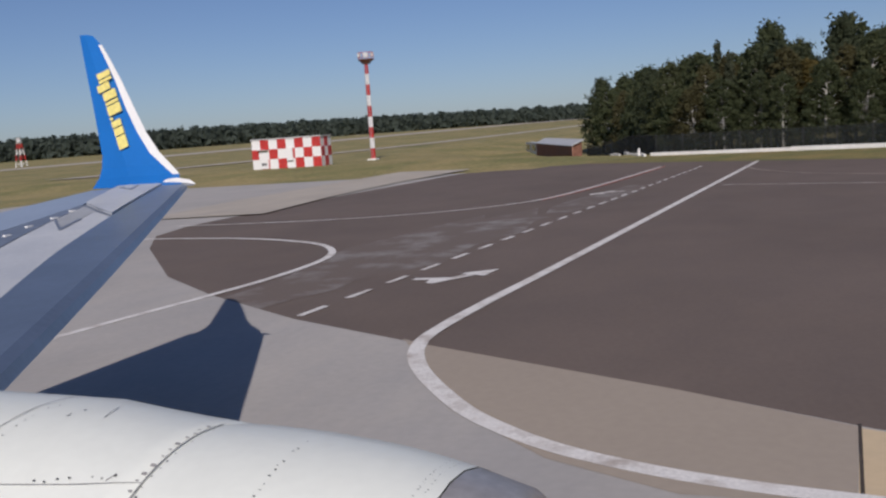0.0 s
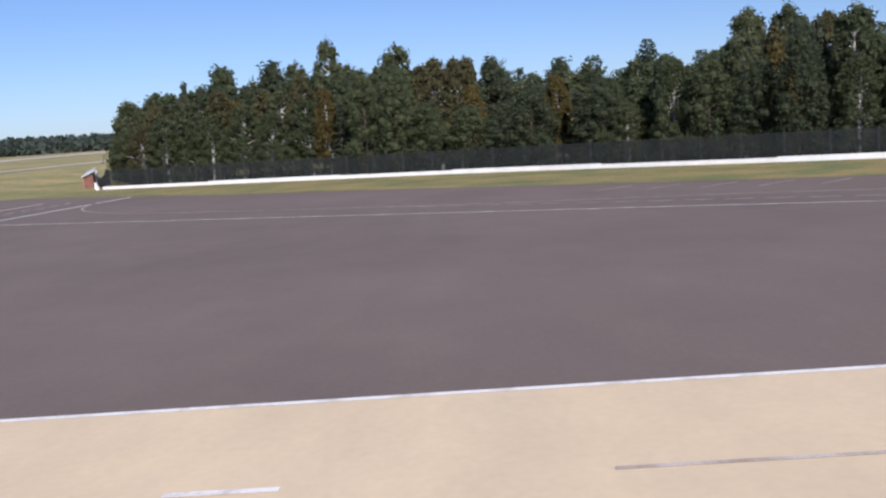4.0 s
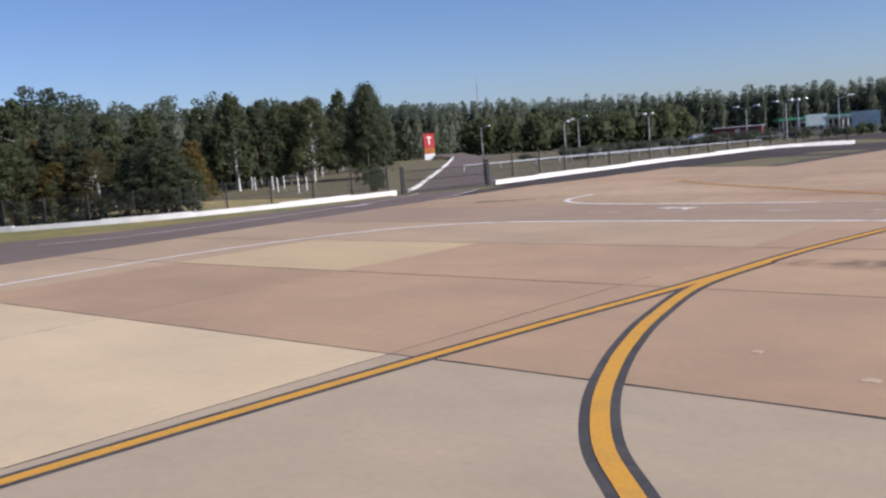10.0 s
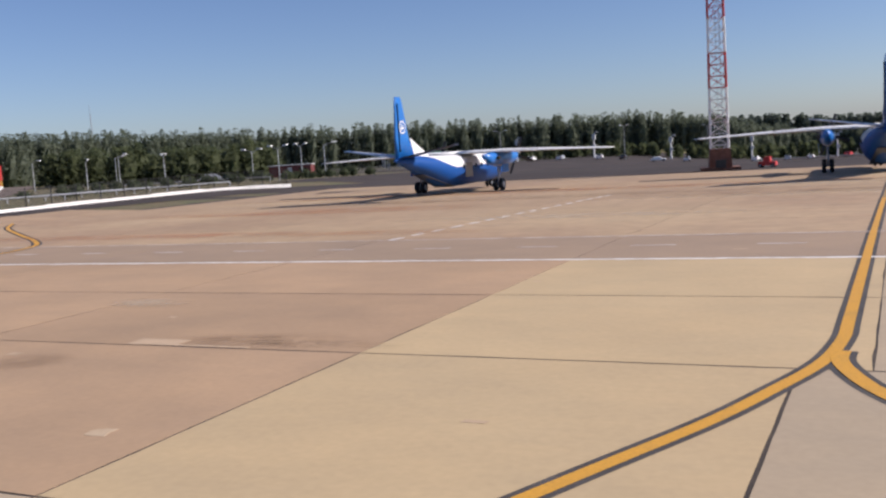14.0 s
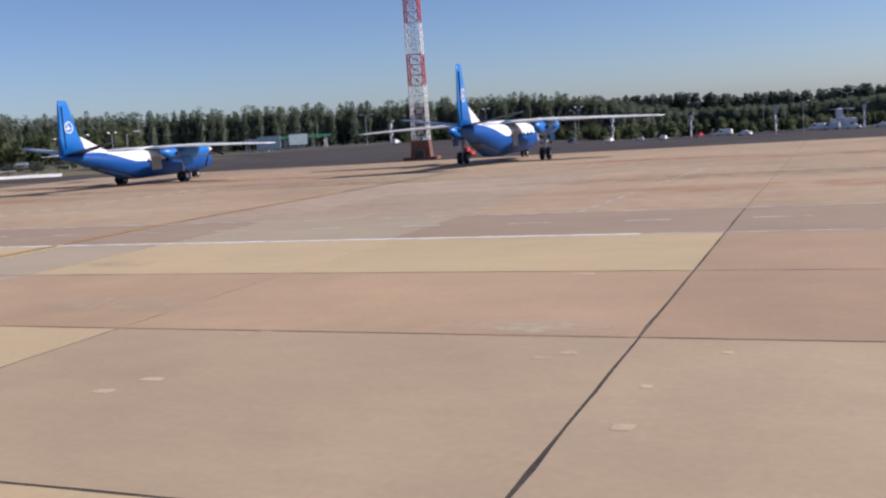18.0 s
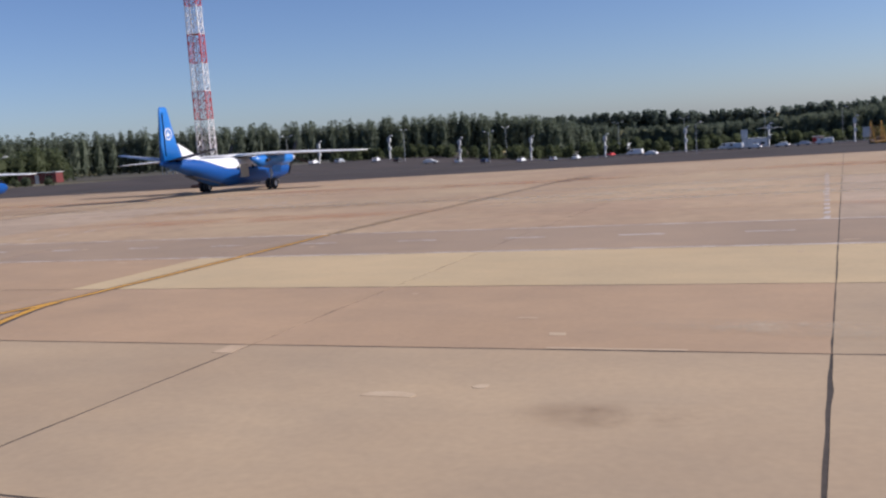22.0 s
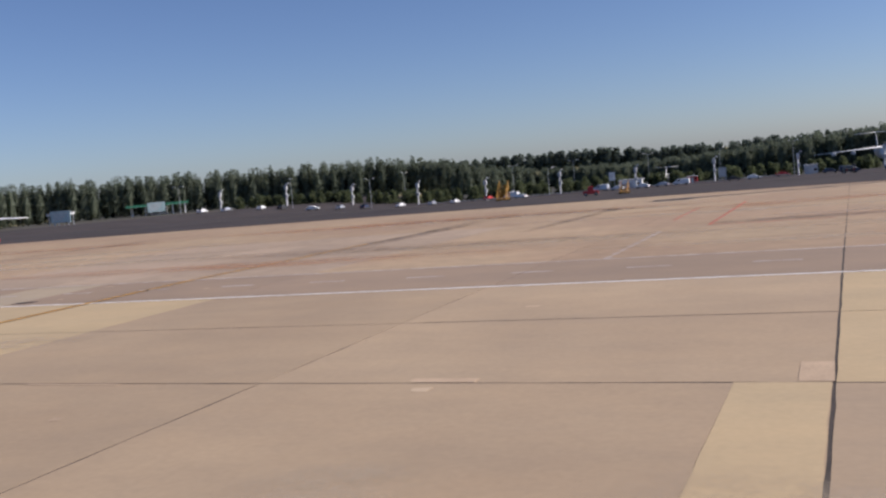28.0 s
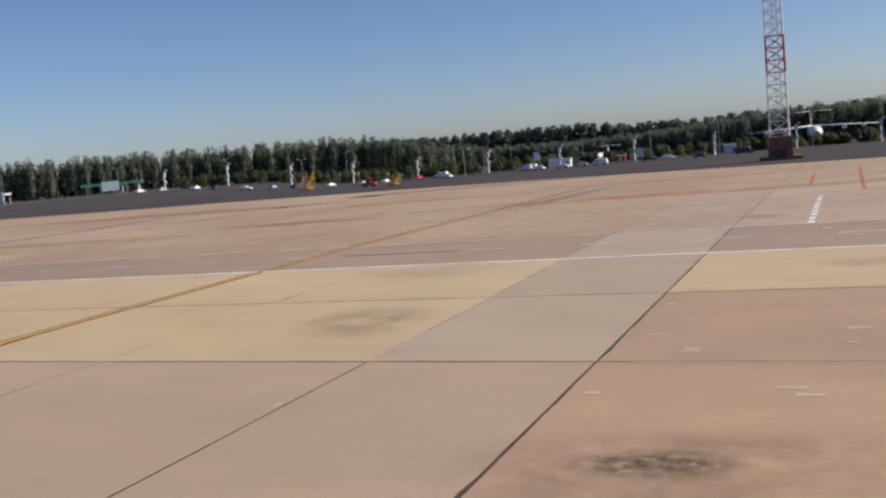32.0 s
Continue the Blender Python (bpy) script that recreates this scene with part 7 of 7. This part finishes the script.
    part("aileron", patch([(6.55, 0.826), (9.5, 0.836), (12.27, 0.866)], [(6.55, 1.0), (9.5, 1.0), (12.27, 1.0)], -0.03, 0.12), m_rear, t)
    part("flap", patch([(0.6, 0.826), (6.5, 0.826)], [(0.6, 1.0), (6.5, 1.0)], -0.04, 0.16), m_rear, t)
    for k in range(12):
        p = at(6.1 + 0.55 * k, 0.41 + 0.012 * (k % 2), -0.02)
        part("fastener", G().box(p.x - 0.02, p.x + 0.02, p.y - 0.045, p.y + 0.045, p.z - 0.02, p.z + 0.015), M_WHITE, t)
    # short white piece painted as the glint at the winglet's foot
    part("tip_fairing", G().loft([[Vector((f, l, z + q)), Vector((f, l + q, z)), Vector((f, l, z - q)), Vector((f, l - q, z))] for f, l, z, q in ((-8.42, 12.2, 3.29, 0.015), (-8.52, 12.22, 3.31, 0.05), (-8.75, 12.22, 3.34, 0.06), (-9.1, 12.2, 3.34, 0.02))]), M_WHITE, t, "fairing at the winglet root, white as its glint")
    # winglet: blue inner face, bright leading edge
    sect = []
    for z, le, te, th in ((3.30, -8.62, -10.25, 0.12), (3.45, -8.74, -10.2, 0.11), (3.6, -8.93, -10.19, 0.10), (3.79, -9.15, -10.2, 0.09), (4.1, -9.41, -10.295, 0.08), (4.5, -9.67, -10.42, 0.07), (4.96, -9.96, -10.57, 0.06), (5.36, -10.24, -10.7, 0.045),
                          (5.54, -10.38, -10.755, 0.035), (5.63, -10.47, -10.785, 0.03), (5.70, -10.56, -10.80, 0.02), (5.73, -10.68, -10.81, 0.012)):
        l = 12.3 + 0.27 * (z - 3.4) if z > 3.5 else 12.16 + 0.8 * (z - 3.3)
        sect.append([Vector((te, l, z)), Vector((le * 0.4 + te * 0.6, l - th / 2, z)), Vector((le, l, z)), Vector((le * 0.4 + te * 0.6, l + th / 2, z))])
    w = part("winglet", G().loft(sect), M_BLUE, t, "blue winglet with a row of yellow letter bars")
    rings = []
    for c, wide in zip(sect[1:9], (0.10, 0.13, 0.15, 0.135, 0.13, 0.09, 0.06, 0.04)):
        d = (c[1] - c[2]).normalized() * wide
        e = (c[3] - c[2]).normalized() * wide
        rings.append([c[2] + d + Vector((0, -0.006, 0)), c[2] + Vector((0.015, -0.004, 0)), c[2] + Vector((0.015, 0.004, 0)), c[2] + e + Vector((0, 0.006, 0))])
    part("leading_edge", G().loft(rings), M_WHITE, w, "bright white winglet leading edge")
    yl = mat("yellow_lettering", (0.82, 0.70, 0.22), 0.5, var=0.05)
    # the bars run down the winglet's slope, one for each letter
    run, rise = Vector((0.413, -0.075 - 0.17, -0.908)), Vector((0.27, 0.025, 0.095))
    top = Vector((-10.25, 12.68, 5.10))
    for s0, s1, lo, hi in ((0.0, 0.10, 0, 1), (0.12, 0.17, 0, 1), (0.19, 0.31, -0.25, 0.7), (0.34, 0.48, 0, 1), (0.51, 0.56, 0, 1), (0.58, 0.74, 0, 1), (0.77, 0.81, 0, 0.2), (0.84, 0.95, 0, 0.7), (0.97, 1.09, 0, 0.7), (1.11, 1.32, 0, 0.7)):
        q = [top + run * s + rise * (c - 0.5) * 0.82 for s, c in ((s0, lo), (s1, lo), (s1, hi), (s0, hi))]
        part("letter_bar", G().add(q + [p + Vector((0, 0.02, 0)) for p in q], [(0, 1, 2, 3), (0, 4, 5, 1), (1, 5, 6, 2), (2, 6, 7, 3), (3, 7, 4, 0)]), yl, w)
    # engine
    def ring(f, r, cz, n=36, cl=3.1):
        return [Vector((f, cl + math.sin(2 * math.pi * k / n) * r, cz - math.cos(2 * math.pi * k / n) * r)) for k in range(n)]
    cz = 1.66
    cowl = part("inlet_cowl", G().loft([ring(f, r, cz) for f, r in ((-1.2, 0.905), (-1.28, 0.925), (-1.42, 0.955), (-1.57, 0.98), (-1.83, 1.01), (-2.1, 1.027), (-2.235, 1.03))], caps=False), M_NAC, t, "glossy white inlet cowl", True)
    fan = part("fan_cowl", G().loft([ring(f, r, cz) for f, r in ((-2.24, 1.026), (-2.245, 1.033), (-2.35, 1.045), (-2.45, 1.055), (-2.65, 1.08), (-2.88, 1.112), (-3.25, 1.122), (-3.6, 1.13), (-4.2, 1.09), (-5.2, 0.92), (-5.9, 0.72))]), M_NAC, t, "glossy white fan cowl", True)
    part("inlet_lip", G().loft([ring(f, r, cz) for f, r in ((-1.195, 0.902), (-1.12, 0.88), (-1.0, 0.845), (-0.94, 0.80), (-0.95, 0.76), (-1.04, 0.735), (-1.35, 0.72), (-2.0, 0.73))], caps=False), M_LIP, t, "grey polished inlet lip", True)
    part("fan_disc", G().loft([ring(-1.95, 0.74, cz), ring(-2.0, 0.74, cz)]), M_DARK_METAL, t)
    part("core_exhaust", G().loft([ring(f, r, cz) for f, r in ((-5.8, 0.5), (-6.6, 0.36), (-6.65, 0.33))]), M_LIP, t, smooth=True)

    seam = mat("cowl_seam", (0.27, 0.26, 0.25), 0.7, var=0.3, scale=8)
    smudge = mat("oily_smudge", (0.36, 0.35, 0.34), 0.7, var=0.35, scale=14)

    def on_cowl(f, deg, up=0.0):
        """A point of the cowl's skin, so many degrees from its crest towards the cabin."""
        a = radians(deg)
        r = up + float(np.interp(-f, (1.2, 1.28, 1.57, 1.83, 2.1, 2.235, 2.35, 2.45, 2.65, 2.88, 3.25, 3.6), (0.905, 0.925, 0.98, 1.01, 1.027, 1.03, 1.045, 1.055, 1.08, 1.112, 1.122, 1.13)))
        return Vector((f, 3.1 - math.sin(a) * r, cz + math.cos(a) * r))

    def marks(name, f, angles, size, seed, jitter=0.0, parent=fan, material=M_DARK_METAL, stretch=1.0):
        """A row of small heads round the cowl, uneven in size and spacing."""
        k = random.Random(seed)
        for a in angles:
            if k.random() < 0.12:
                continue
            q, x, a = size * k.uniform(0.55, 1.2), f + k.uniform(-jitter, jitter), a + k.uniform(-0.5, 0.5)
            da = math.degrees(q / 1.1) * stretch
            c = [on_cowl(x + u * q, a + v * da, 0.0025) for u, v in ((-1, -0.5), (-0.4, -1), (0.5, -1), (1, -0.3), (0.9, 0.6), (0.2, 1), (-0.7, 0.8))]
            part(name, G().add(c, [tuple(range(7))]), material, parent)

    def seam_line(name, ends, wide, material=seam):
        (f0, a0), (f1, a1) = ends
        along = Vector((f1 - f0, radians(a1 - a0) * 1.1)).normalized()
        df, da = along.y * wide / 2, -math.degrees(along.x * wide / 2 / 1.1)
        pts = [(f0 + (f1 - f0) * q / 10, a0 + (a1 - a0) * q / 10) for q in range(11)]
        part(name, G().add([on_cowl(f + e * df, a + e * da, 0.003) for f, a in pts for e in (-1, 1)], [(2 * q, 2 * q + 1, 2 * q + 3, 2 * q + 2) for q in range(10)]), material, fan)

    marks("seam_smudge", -2.262, [-6 + 2.9 * k for k in range(11)], 0.011, 3, 0.006, fan, smudge, 0.8)
    marks("seam_head", -2.225, [-5 + 2.9 * k for k in range(11)], 0.0042, 13, 0.006, cowl)
    seam_line("panel_seam", ((-2.242, -10), (-2.242, 27)), 0.005)
    marks("screw_head", -1.79, [-3 + 2.1 * k for k in range(13)], 0.0042, 4, 0.006, cowl)
    marks("screw_head", -1.245, [-14 + 2.0 * k for k in range(20)], 0.0028, 5, 0.002, cowl)
    marks("screw_head", -1.275, [-14 + 2.0 * k for k in range(20)], 0.0028, 6, 0.002, cowl)
    marks("screw_head", -2.95, [-2 + 2.3 * k for k in range(8)], 0.0048, 7, 0.010)
    # the lower row and the seam below it, and the outline of the access panel
    for k in range(8):
        marks("latch_head", -2.36 - 0.041 * k, [19.8 + 0.67 * k], 0.006, 40 + k)
    for name, ends, wide in (("panel_seam", ((-2.245, 20.2), (-2.51, 23.8)), 0.004), ("panel_seam", ((-2.51, 23.8), (-2.9, 28.2)), 0.004), ("panel_seam", ((-2.36, 19.0), (-2.38, 21.4)), 0.004),
                             ("panel_seam", ((-2.678, 0.3), (-2.726, -7.5)), 0.004), ("panel_seam", ((-2.818, 3.4), (-2.821, 1.3)), 0.004), ("panel_seam", ((-3.02, 11.0), (-3.02, -14)), 0.005), ("panel_seam", ((-3.02, 11.0), (-3.03, 26)), 0.005)):
        seam_line(name, ends, wide)
    marks("latch_head", -2.803, [-1.8], 0.009, 78)
    part("pylon", G().loft([[Vector((f, 3.1 - wd, z0)), Vector((f, 3.1 + wd, z0)), Vector((f, 3.1 + wd * 0.6, z1)), Vector((f, 3.1 - wd * 0.6, z1))] for f, wd, z0, z1 in ((-3.4, 0.05, 2.5, 2.75), (-4.6, 0.2, 2.3, 2.72), (-7.5, 0.22, 1.9, 2.45), (-9.0, 0.06, 2.1, 2.4))]), M_NAC, t)
    gear = part("main_gear", G().tube((-7.0, 0.9, 2.2), (-7.0, 0.9, 0.55), 0.13, 0.11, n=12).tube((-7.0, 2.2, 2.25), (-7.0, 1.0, 1.1), 0.07, n=8).tube((-7.0, 0.5, 0.55), (-7.0, 1.3, 0.55), 0.08, n=8), M_GALV, t)
    for dy in (0.52, 1.28):
        wheel(gear, -7.0, dy, 0.56, 0.56, 0.36)
    return t


airliner()
